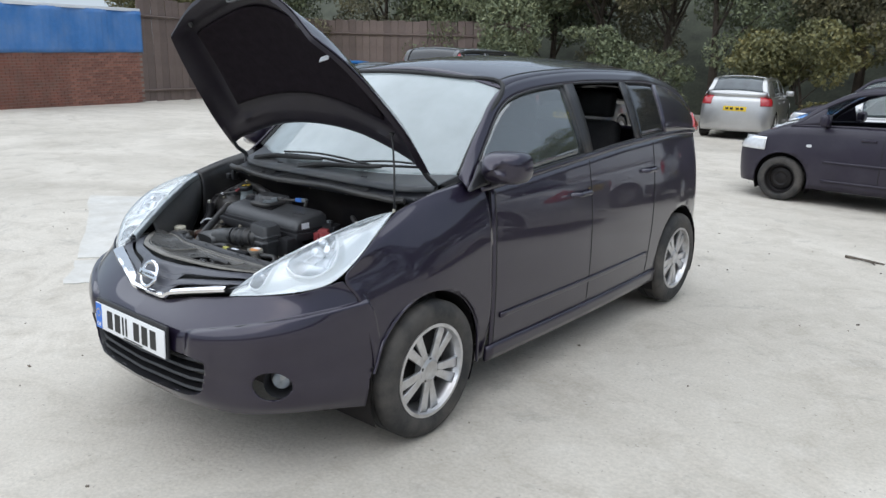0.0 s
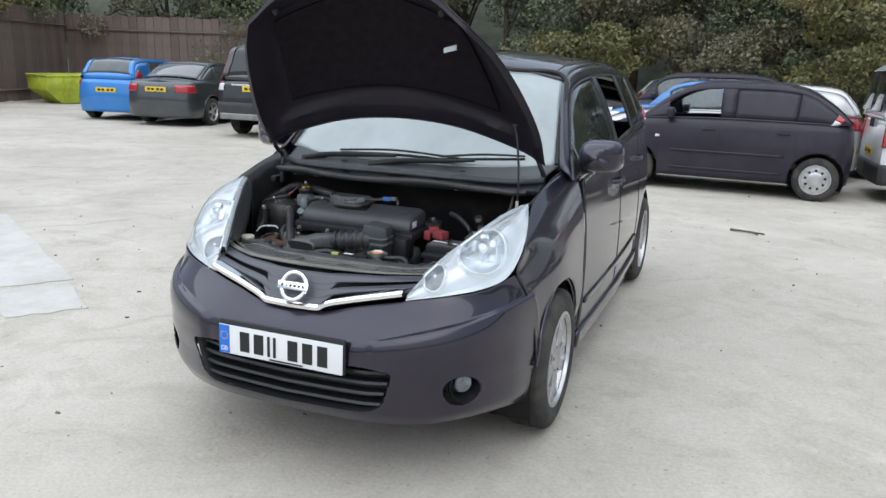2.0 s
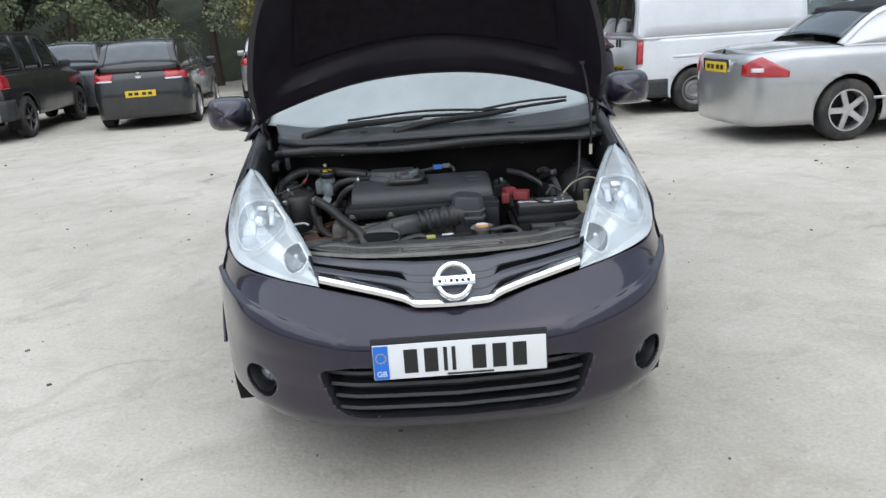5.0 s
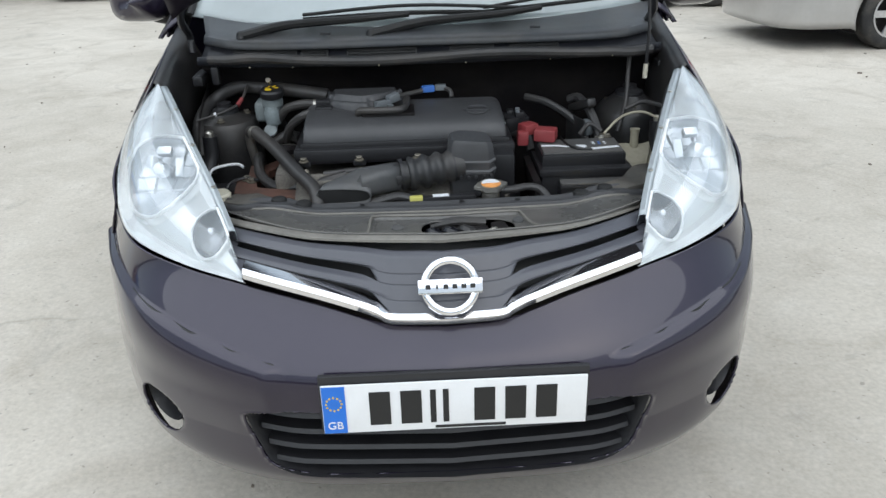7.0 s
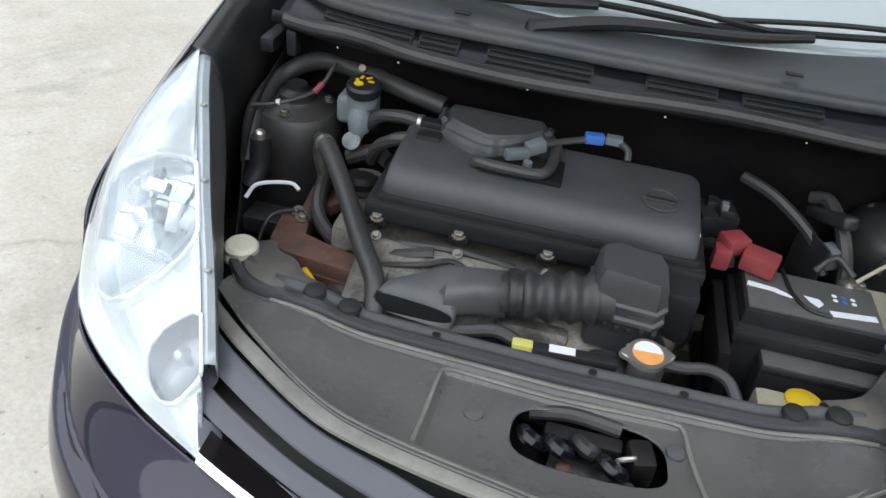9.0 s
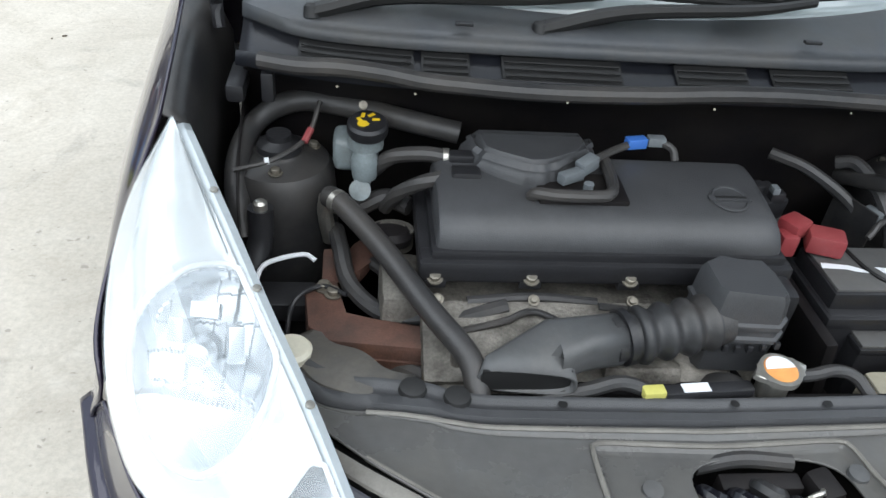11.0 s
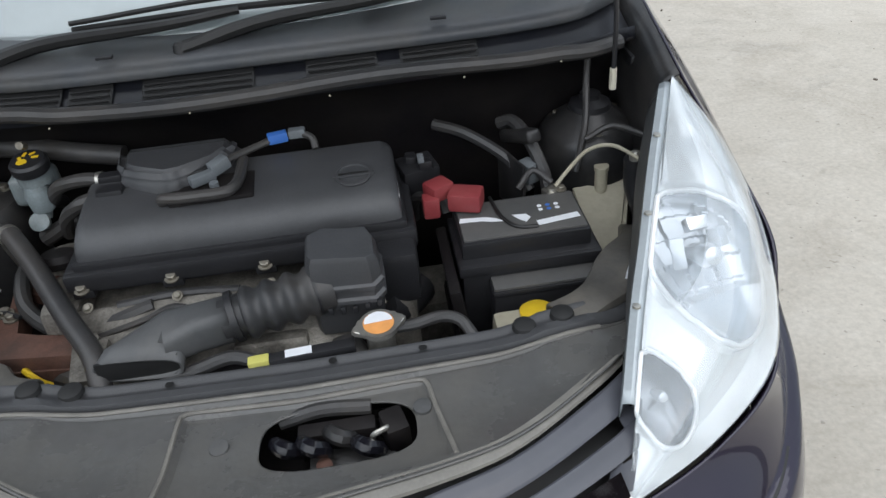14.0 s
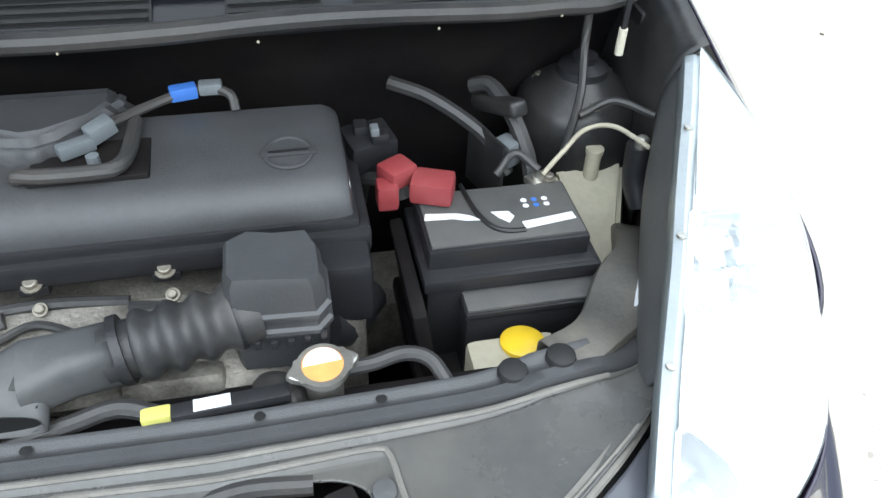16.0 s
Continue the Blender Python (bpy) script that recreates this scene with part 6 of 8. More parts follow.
def settle():
    """The nose of the car sits a touch to one side, as worn bodywork does."""
    done = set()
    for o in MAIN.children_recursive:
        if o.data and o.data.name not in done and not o.name.startswith(("wheel", "tyre", "rim", "number_plate", "blue_band", "letter_bar", "band_", "dealer", "emblem", "plate_holder")):
            done.add(o.data.name)
            for v in o.data.vertices:
                v.co.x -= 0.008 + 0.02 * step(0.05, 0.75, v.co.y) * (1 - step(1.0, 2.4, v.co.y))


settle()


# ---- engine bay ----
def one(name, material, parent, make, label="", thick=0.0, sharp=35):
    bm = bmesh.new()
    make(bm)
    return part(name, bm, material, parent, label, thick, sharp)


def bolt(parent, p, r=0.009, tilt=0.0, material="dull_bolt"):
    def mk(bm):
        add_lathe(bm, [(r * 1.5, 0), (r * 1.5, r * 0.3), (r, r * 0.32), (r, r * 1.1), (r * 0.8, r * 1.25), (0.001, r * 1.25)], pose(*p, tilt), 12)
    return one("bolt", material, parent, mk)


def build_bay():
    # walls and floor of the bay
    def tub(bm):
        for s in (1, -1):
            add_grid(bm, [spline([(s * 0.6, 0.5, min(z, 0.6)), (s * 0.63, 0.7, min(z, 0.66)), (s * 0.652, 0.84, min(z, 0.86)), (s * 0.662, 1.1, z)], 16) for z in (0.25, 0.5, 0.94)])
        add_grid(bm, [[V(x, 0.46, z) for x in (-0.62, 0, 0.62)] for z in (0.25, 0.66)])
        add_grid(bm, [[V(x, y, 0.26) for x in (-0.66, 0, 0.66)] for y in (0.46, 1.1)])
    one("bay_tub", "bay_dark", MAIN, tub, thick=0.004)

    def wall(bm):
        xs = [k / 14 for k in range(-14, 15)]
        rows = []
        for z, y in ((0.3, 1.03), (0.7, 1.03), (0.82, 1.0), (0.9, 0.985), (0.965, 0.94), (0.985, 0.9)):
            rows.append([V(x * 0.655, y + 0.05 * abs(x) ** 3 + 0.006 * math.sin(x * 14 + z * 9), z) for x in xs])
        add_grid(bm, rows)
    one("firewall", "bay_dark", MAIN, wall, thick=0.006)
    # scuttle: trough, grilles, lip, rubber seal
    lip_y, lip_z = curve1([(0, 0.975), (0.35, 0.985), (0.55, 1.01), (0.66, 1.075)]), curve1([(0, 1.045), (0.5, 1.042), (0.66, 1.05)])
    seal_y = curve1([(0, 0.872), (0.4, 0.885), (0.58, 0.915), (0.65, 0.945)])

    def scuttle(bm):
        xs = [k / 30 for k in range(-30, 31)]
        rows = []
        for f, dy, dz in ((0.0, 0.005, -0.012), (0.0, 0.012, 0.008), (0.1, 0.0, -0.012), (0.35, 0.0, -0.026), (0.8, 0.0, -0.034), (0.97, 0.0, -0.036), (1.0, -0.006, -0.01), (1.0, 0.006, 0.008), (1.06, 0.02, 0.008)):
            rows.append([V(x * 0.66, seal_y(abs(x) * 0.66) + (lip_y(abs(x) * 0.66) - seal_y(abs(x) * 0.66)) * f + dy, 0.995 + (lip_z(abs(x) * 0.66) - 0.995) * f + dz) for x in xs])
        rows.append([V(x * 0.69, 1.075 + 0.15 * abs(x) ** 2.2, 1.07 + 0.028 * abs(x) ** 2) for x in xs])
        add_grid(bm, rows[:7])
        top.extend(rows[6:])
    top = []
    sc = one("scuttle_panel", "scuttle", MAIN, scuttle, "dark plastic scuttle panel below the windscreen", thick=0.004, sharp=50)
    # upper rows of the scuttle, in the colour lightened for the sky
    one("cowl_top", "cowl", sc, lambda bm: add_grid(bm, top), "weathered cowl along the windscreen, coloured lighter for sky sheen", thick=0.004, sharp=50)
    for x0, x1 in ((-0.56, -0.385), (-0.365, -0.295), (-0.235, -0.045), (0.055, 0.175), (0.225, 0.36)):
        def vent(bm):
            for k in range(6):
                f = 0.2 + 0.13 * k
                n = max(3, int((x1 - x0) / 0.02))
                pts = []
                for i in range(n + 1):
                    x = x0 + (x1 - x0) * i / n
                    pts.append(V(x, seal_y(abs(x)) + (lip_y(abs(x)) - seal_y(abs(x))) * f, 0.977 + (lip_z(abs(x)) - 0.995) * f * 0.9))
                add_tube(bm, pts, 0.0016, 5, n)
        one("scuttle_vent", "black_and_shade", sc, vent)

        # flat black patch under the slats, painting the vent's inner shade
        def well(bm):
            n = 8
            rows = []
            for f in (0.12, 0.5, 0.92):
                rows.append([V(x, seal_y(abs(x)) + (lip_y(abs(x)) - seal_y(abs(x))) * f, 0.9745 + (lip_z(abs(x)) - 0.995) * f * 0.9) for x in [x0 - 0.004 + (x1 - x0 + 0.008) * i / n for i in range(n + 1)]])
            add_grid(bm, rows)
        one("vent_well", "black_and_shade", sc, well)
    for x in (-0.3, 0.3):
        one("scuttle_clip", "black_trim", sc, lambda bm: add_box(bm, (0.03, 0.012, 0.006), pose(x, lip_y(abs(x)) + 0.012, lip_z(abs(x)) + 0.009), 0.002))

    def seal(bm):
        add_tube(bm, [V(x, seal_y(abs(x)) - 0.012 + (0.012 if x < -0.42 else 0), 1.004 - 0.006 * (abs(x) > 0.5) + 0.006 * math.sin(x * 9)) for x in [k * 0.062 for k in range(-10, 11)]], 0.014, 10, 60)
    sl = one("bay_seal", "hose", MAIN, seal, "rubber sealing strip along the scuttle")
    for x in (-0.5, -0.382, -0.147, 0.09, 0.324, 0.5):
        one("seal_clip", "cream", sl, lambda bm: add_lathe(bm, [(0.0022, 0), (0.0016, 0.002), (0.0005, 0.003)], pose(x, seal_y(abs(x)) - 0.022, 0.988, 80), 8))
    # wipers
    for pts, blade in ((((-0.545, 1.045, 1.062), (-0.42, 1.07, 1.085), (-0.2, 1.05, 1.1), (-0.06, 1.075, 1.105)), ((-0.37, 1.1, 1.095), (-0.06, 1.085, 1.107), (0.26, 1.085, 1.1))),
                       (((-0.17, 1.025, 1.06), (-0.02, 1.055, 1.085), (0.2, 1.06, 1.1), (0.33, 1.09, 1.11)), ((0.16, 1.1, 1.1), (0.36, 1.11, 1.115), (0.55, 1.15, 1.125)))):
        wp = one("wiper", "black_and_shade", MAIN, lambda bm: add_tube(bm, pts, lambda t: 0.015 - 0.007 * t, 8, 24))
        one("wiper_blade", "rubber", wp, lambda bm: (add_tube(bm, [Vector(p) for p in blade], 0.007, 6, 20), add_tube(bm, [Vector(p) + V(0, -0.005, 0.014 + 0.008 * (k == 1)) for k, p in enumerate(blade)], 0.0055, 6, 20)))
        one("wiper_nut", "black_and_shade", wp, lambda bm: add_lathe(bm, [(0.015, -0.01), (0.014, 0.008), (0.009, 0.014), (0.001, 0.015)], pose(*pts[0], -20), 14))

    # engine: block, head, cover
    def block(bm):
        add_box(bm, (0.56, 0.2, 0.4), pose(-0.09, 0.73, 0.55), 0.03, 3)
        add_box(bm, (0.44, 0.05, 0.09), pose(-0.14, 0.585, 0.655, -18), 0.018, 2)
        for k in range(9):
            add_box(bm, (0.014, 0.05, 0.04), pose(-0.33 + 0.05 * k, 0.565, 0.69, 20), 0.006, 1)
        # flat flanged casting below the cover with ribs and bosses
        add_box(bm, (0.46, 0.13, 0.03), pose(-0.14, 0.615, 0.735, 24), 0.01, 2)
        add_box(bm, (0.16, 0.06, 0.05), pose(-0.27, 0.55, 0.69, -12), 0.014, 2)
        add_box(bm, (0.12, 0.05, 0.04), pose(-0.05, 0.575, 0.72, -15), 0.012, 2)
        for k in range(6):
            add_lathe(bm, [(0.011, 0), (0.01, 0.028), (0.005, 0.03), (0.001, 0.03)], pose(-0.33 + 0.075 * k, 0.615 + 0.03 * (k % 2), 0.735, 20), 10)
        add_box(bm, (0.3, 0.14, 0.16), pose(0.3, 0.86, 0.5), 0.03, 2)
    eng = one("engine", "castings", MAIN, block, "dirty alloy engine block under its cover")

    def rail_(bm):
        add_box(bm, (0.575, 0.03, 0.045), pose(-0.085, 0.704, 0.812), 0.005, 2)
        add_box(bm, (0.58, 0.21, 0.035), pose(-0.085, 0.785, 0.815), 0.008, 2)
    one("cam_carrier", "black_trim", eng, rail_)

    def cover(bm):
        prof = [(0.697, 0.828), (0.695, 0.846), (0.7, 0.866), (0.712, 0.882), (0.735, 0.894), (0.78, 0.902), (0.84, 0.909), (0.868, 0.908), (0.88, 0.897), (0.884, 0.828)]
        xs = [-0.35, -0.346, -0.338, -0.325, -0.3, -0.2, -0.1, 0.0, 0.1, 0.14, 0.162, 0.174, 0.181, 0.184]
        rows = []
        for x in xs:
            e = max(0, (-0.325 - x) / 0.025) if x < 0 else max(0, (x - 0.155) / 0.029)
            e = min(1, e)
            k = 1 - math.sqrt(max(0, 1 - e * e))
            rows.append([V(x, 0.79 + (y - 0.79) * (1 - 0.06 * k), 0.828 + (z - 0.828) * (1 - 0.28 * k)) for y, z in prof])
        vs = add_grid(bm, rows)
        bm.faces.new(vs[0])
        bm.faces.new(vs[-1][::-1])
    cov = one("engine_cover", "cover_plastic", eng, cover, "ribbed black plastic engine cover", sharp=28)

    def flange(bm):
        add_box(bm, (0.548, 0.2, 0.022), pose(-0.083, 0.79, 0.836), 0.006, 2)
    one("cover_flange", "black_trim", cov, flange)

    def hump(bm):
        top = [(-0.3, 0.905), (-0.29, 0.835), (-0.265, 0.815), (-0.205, 0.785), (-0.17, 0.79), (-0.12, 0.835), (-0.085, 0.86), (-0.085, 0.905)]
        lo = [V(-0.19 + (x + 0.19) * 1.07, 0.85 + (y - 0.85) * 1.07, 0.895) for x, y in top]
        md = [V(x, y, 0.925) for x, y in top]
        hi = [V(-0.19 + (x + 0.19) * 0.9, 0.85 + (y - 0.85) * 0.88, 0.938) for x, y in top]
        vs = add_grid(bm, [lo, md, hi], close=True)
        bm.faces.new(vs[2])
        bmesh.ops.bevel(bm, geom=[e for e in bm.edges if len(e.link_faces) == 2], offset=0.013, segments=4, affect="EDGES")
    one("cover_hump", "cover_plastic", cov, hump)
    # near-black slab on the cover; a recess's shade is given by its colour
    one("cover_recess", "bay_dark", cov, lambda bm: add_box(bm, (0.14, 0.075, 0.012), pose(-0.125, 0.785, 0.9, 3), 0.004))

    def disc(bm):
        m = pose(0.112, 0.77, 0.9012, 6)
        add_grid(bm, [[m @ V((0.029 + 0.0028 * math.cos(a)) * math.cos(b), (0.029 + 0.0028 * math.cos(a)) * math.sin(b), 0.0024 * math.sin(a)) for b in [2 * math.pi * j / 32 for j in range(32)]] for a in [2 * math.pi * k / 8 for k in range(9)]], close=True)
        add_box(bm, (0.07, 0.013, 0.005), m, 0.002)
    dsc = one("cover_emblem", "cover_plastic", cov, disc)
    one("emblem_bar", "black_and_shade", dsc, lambda bm: add_box(bm, (0.05, 0.004, 0.001), pose(0.112, 0.7695, 0.904, 6)))
    one("cover_label", "white_label", cov, lambda bm: add_box(bm, (0.0015, 0.045, 0.028), pose(0.1835, 0.75, 0.86), 0.0))
    # breather pipe bent over the cover, with connectors
    one("breather_pipe", "hose", cov, lambda bm: add_tube(bm, [(-0.205, 0.762, 0.9), (-0.2, 0.752, 0.912), (-0.17, 0.745, 0.914), (-0.11, 0.745, 0.914), (-0.088, 0.752, 0.915), (-0.078, 0.78, 0.916), (-0.075, 0.845, 0.918)], 0.0095, 10, 40))
    one("sensor", "grey_plastic", cov, lambda bm: (add_box(bm, (0.035, 0.022, 0.022), pose(-0.112, 0.815, 0.928, 0, -12, 35), 0.004), add_box(bm, (0.045, 0.018, 0.018), pose(-0.14, 0.795, 0.918, 0, 0, 30), 0.004), add_lathe(bm, [(0.008, 0), (0.008, 0.016), (0.001, 0.017)], pose(-0.118, 0.77, 0.905), 10)))
    lo = one("loom_wire", "hose", cov, lambda bm: add_tube(bm, [(-0.1, 0.825, 0.93), (-0.06, 0.86, 0.928), (-0.02, 0.882, 0.93), (0.02, 0.888, 0.932), (0.045, 0.875, 0.928), (0.05, 0.862, 0.912)], 0.0065, 8, 30))
    one("loom_clip", "blue_plastic", lo, lambda bm: add_box(bm, (0.035, 0.018, 0.018), pose(-0.015, 0.884, 0.932, 0, 0, 12), 0.003))
    one("loom_connector", "grey_plastic", lo, lambda bm: add_box(bm, (0.03, 0.018, 0.016), pose(0.02, 0.888, 0.934, 0, 0, 0), 0.003))
    # left front corner of the cover: hose joints
    one("hose_joint", "black_trim", cov, lambda bm: (add_box(bm, (0.045, 0.03, 0.025), pose(-0.3, 0.815, 0.9), 0.005), add_box(bm, (0.04, 0.022, 0.018), pose(-0.305, 0.85, 0.912), 0.004)))
    h = one("brake_servo_hose", "hose", MAIN, lambda bm: add_tube(bm, [(-0.318, 0.86, 0.905), (-0.36, 0.87, 0.905), (-0.41, 0.885, 0.89), (-0.435, 0.9, 0.86), (-0.44, 0.94, 0.83)], 0.0125, 10, 30))
    one("hose_clamp", "steel", h, lambda bm: add_lathe(bm, [(0.0145, -0.005), (0.0145, 0.005)], pose(-0.328, 0.862, 0.905, 0, 90), 14))
    one("lower_vacuum_hose", "hose", MAIN, lambda bm: add_tube(bm, [(-0.32, 0.825, 0.895), (-0.36, 0.82, 0.885), (-0.4, 0.84, 0.85), (-0.42, 0.87, 0.8)], 0.012, 8, 24))
    for x in (-0.35, -0.205, -0.052, 0.09):
        def lug(bm):
            add_box(bm, (0.035, 0.03, 0.014), pose(x, 0.694, 0.793), 0.004)
        lg = one("carrier_lug", "black_trim", eng, lug)
        bolt(lg, (x, 0.682, 0.803), 0.0085, 15)
        bolt(lg, (x + 0.005, 0.664, 0.778), 0.006, 30)
    # wires and pipes over the castings
    for pts, r in ((((-0.33, 0.62, 0.75), (-0.25, 0.63, 0.765), (-0.2, 0.645, 0.772), (-0.13, 0.62, 0.752), (-0.08, 0.6, 0.75)), 0.0055), (((-0.36, 0.64, 0.74), (-0.3, 0.65, 0.757), (-0.24, 0.66, 0.77)), 0.012), (((-0.1, 0.66, 0.77), (0.0, 0.66, 0.76), (0.06, 0.68, 0.76)), 0.007), (((-0.3, 0.67, 0.77), (-0.2, 0.675, 0.775), (-0.1, 0.67, 0.77)), 0.008)):
        one("engine_loom", "hose", eng, lambda bm: add_tube(bm, pts, r, 8, 24))

    # air intake: mouth, bellows, resonator box
    def mouth(bm):
        rows = []
        for c, w, hgt in (((-0.236, 0.503, 0.77), 0.066, 0.019), ((-0.23, 0.53, 0.776), 0.06, 0.022), ((-0.195, 0.55, 0.786), 0.042, 0.03), ((-0.15, 0.558, 0.792), 0.031, 0.031), ((-0.1, 0.562, 0.797), 0.03, 0.031)):
            a0 = V(1, 0, 0) if c[1] < 0.545 else V(0.25, 0.95, 0)
            if c[1] < 0.545:
                d = V(0.95, -0.1, 0)
            else:
                d = V(0.15, -0.98, 0)
            d.normalize()
            rows.append([Vector(c) + d * w * math.copysign(abs(math.cos(t)) ** 0.6, math.cos(t)) + V(0, 0, 1) * hgt * math.copysign(abs(math.sin(t)) ** 0.6, math.sin(t)) for t in [2 * math.pi * k / 24 for k in range(24)]])
        add_grid(bm, rows, close=True)
    duct = one("intake_duct", "dusty_plastic", MAIN, mouth, "dusty black plastic air intake duct", thick=0.004)

    # black plate across the duct mouth, coloured as the dark inside
    def throat(bm):
        add_box(bm, (0.122, 0.004, 0.034), pose(-0.236, 0.509, 0.771), 0.0)
    one("duct_throat", "black_and_shade", duct, throat)

    def bellows(bm):
        add_tube(bm, [(-0.11, 0.561, 0.796), (-0.04, 0.57, 0.804), (0.02, 0.58, 0.81), (0.055, 0.59, 0.812)], lambda t: 0.034 + 0.0085 * (0.5 + 0.5 * math.sin(t * 2 * math.pi * 5.0)) * (1 if 0.2 < t < 0.85 else 0) + 0.004 * (t > 0.85), 24, 100)
    one("bellows", "hose", duct, bellows, sharp=60)
    for t_, x in ((0, -0.098), (1, 0.026)):
        one("duct_clamp", "black_trim", duct, lambda bm: add_tube(bm, [(x, 0.563 + 0.02 * t_, 0.798 + 0.012 * t_), (x + 0.01, 0.565 + 0.02 * t_, 0.799 + 0.012 * t_)], 0.041, 20, 2))

    def resonator(bm):
        out = [(0.022, 0.575), (0.03, 0.56), (0.125, 0.556), (0.14, 0.57), (0.14, 0.625), (0.128, 0.655), (0.085, 0.645), (0.05, 0.652), (0.022, 0.64)]
        rings = []
        for z, k in ((0.735, 0.9), (0.79, 0.97), (0.8, 1.05), (0.806, 1.05), (0.81, 0.98), (0.82, 0.98), (0.825, 1.04), (0.83, 1.04), (0.834, 0.97), (0.866, 0.92), (0.876, 0.84)):
            rings.append([V(0.082 + (x - 0.082) * k, 0.605 + (y - 0.605) * k, z - 0.012 * math.sin((x - 0.02) / 0.12 * math.pi) * (0.79 < z < 0.86) + (0.008 * math.sin((x) * 26) if z > 0.86 else 0)) for x, y in out])
        vs = add_grid(bm, rings, close=True)
        bm.faces.new(vs[-1])
    one("resonator_box", "cover_plastic", duct, resonator, "black plastic resonator box with moulded ribs", sharp=30)
    for k in range(6):
        one("box_clip", "black_trim", duct, lambda bm: add_box(bm, (0.008, 0.006, 0.012), pose(0.035 + 0.019 * k, 0.552, 0.795 - 0.008 * math.sin(k / 5 * math.pi)), 0.002))
    one("air_cleaner", "black_trim", MAIN, lambda bm: (add_box(bm, (0.07, 0.09, 0.1), pose(0.165, 0.675, 0.77), 0.014, 2), add_tube(bm, [(0.13, 0.63, 0.72), (0.16, 0.66, 0.69), (0.2, 0.72, 0.68)], 0.03, 12)), "black plastic air cleaner housing")

    # long coolant hose across the left of the engine
    ch = one("coolant_hose", "hose", MAIN, lambda bm: add_tube(bm, [(-0.512, 0.842, 0.838), (-0.49, 0.815, 0.842), (-0.43, 0.73, 0.825), (-0.36, 0.62, 0.795), (-0.31, 0.545, 0.775), (-0.298, 0.5, 0.74)], 0.0175, 14, 40), "thick black rubber coolant hose")
    one("hose_clamp", "steel", ch, lambda bm: add_tube(bm, [(-0.5, 0.826, 0.841), (-0.493, 0.818, 0.8415)], 0.0195, 14, 2))
    one("hose_stub", "steel", ch, lambda bm: add_tube(bm, [(-0.515, 0.845, 0.835), (-0.518, 0.852, 0.8), (-0.51, 0.86, 0.74)], 0.013, 10))
    for pts, r in ((((-0.50, 0.86, 0.76), (-0.49, 0.79, 0.77), (-0.475, 0.73, 0.75), (-0.43, 0.69, 0.73), (-0.38, 0.67, 0.735), (-0.34, 0.68, 0.75)), 0.014), (((-0.47, 0.88, 0.79), (-0.42, 0.885, 0.81), (-0.38, 0.86, 0.81)), 0.016), (((-0.44, 0.8, 0.74), (-0.41, 0.76, 0.735), (-0.4, 0.7, 0.72)), 0.011), (((-0.41, 0.62, 0.68), (-0.37, 0.59, 0.69), (-0.33, 0.57, 0.68)), 0.018), (((-0.22, 0.5, 0.735), (-0.15, 0.505, 0.755), (-0.1, 0.512, 0.762), (-0.05, 0.5, 0.75)), 0.011)):
        one("rubber_hose", "hose", MAIN, lambda bm: add_tube(bm, pts, r, 10, 24))
    # rusty engine mounting bracket
    def bracket(bm):
        pts = [(-0.545, 0.735), (-0.52, 0.755), (-0.49, 0.755), (-0.485, 0.675), (-0.44, 0.66), (-0.335, 0.648), (-0.325, 0.615), (-0.345, 0.6), (-0.5, 0.618), (-0.535, 0.65)]
        add_prism(bm, pts, pose(0, 0, 0.708, 0, 0, 0), 0.028, 0.006)
        add_prism(bm, [(x, y - 0.004) for x, y in pts[6:] + pts[:1] + [(-0.48, 0.66)]], pose(0, 0, 0.67), 0.038)
        add_prism(bm, [(-0.5, 0.78), (-0.47, 0.84), (-0.43, 0.885), (-0.395, 0.87), (-0.4, 0.83), (-0.44, 0.8), (-0.46, 0.76)], pose(0, 0, 0.728), 0.02, 0.004)
        add_box(bm, (0.03, 0.12, 0.04), pose(-0.505, 0.77, 0.715, 14), 0.006)
    br = one("mount_bracket", "rust", MAIN, bracket, "rusty engine mounting bracket")
    for p in ((-0.345, 0.622, 0.737), (-0.515, 0.735, 0.737), (-0.412, 0.865, 0.762), (-0.5, 0.72, 0.737)):
        bolt(br, p, 0.0095)
    one("timing_cover", "castings", MAIN, lambda bm: (add_box(bm, (0.07, 0.12, 0.2), pose(-0.395, 0.72, 0.68), 0.02, 2), add_lathe(bm, [(0.035, 0), (0.035, 0.03), (0.02, 0.035), (0.001, 0.035)], pose(-0.41, 0.8, 0.775, -10), 18), add_box(bm, (0.03, 0.03, 0.06), pose(-0.315, 0.585, 0.735), 0.008)))
    one("oil_filler_cap", "bay_dark", MAIN, lambda bm: add_lathe(bm, [(0.036, 0), (0.038, 0.012), (0.03, 0.022), (0.001, 0.024)], pose(-0.415, 0.79, 0.79, -12), 20))
    one("dipstick_loop", "yellow", MAIN, lambda bm: add_tube(bm, [(-0.45, 0.62, 0.69), (-0.452, 0.605, 0.715), (-0.44, 0.59, 0.72), (-0.425, 0.585, 0.705), (-0.415, 0.59, 0.69)], 0.0055, 8, 20), "yellow dipstick loop")
    one("bracket_arm", "black_trim", MAIN, lambda bm: (add_box(bm, (0.09, 0.06, 0.035), pose(-0.575, 0.745, 0.7), 0.006), add_tube(bm, [(-0.57, 0.66, 0.68), (-0.56, 0.7, 0.735), (-0.52, 0.73, 0.745), (-0.48, 0.71, 0.745)], 0.004, 8, 20)))
    one("bonnet_release_rod", "white_label", MAIN, lambda bm: add_tube(bm, [(-0.62, 0.735, 0.745), (-0.605, 0.758, 0.765), (-0.55, 0.78, 0.768), (-0.53, 0.775, 0.76)], 0.004, 8, 16))
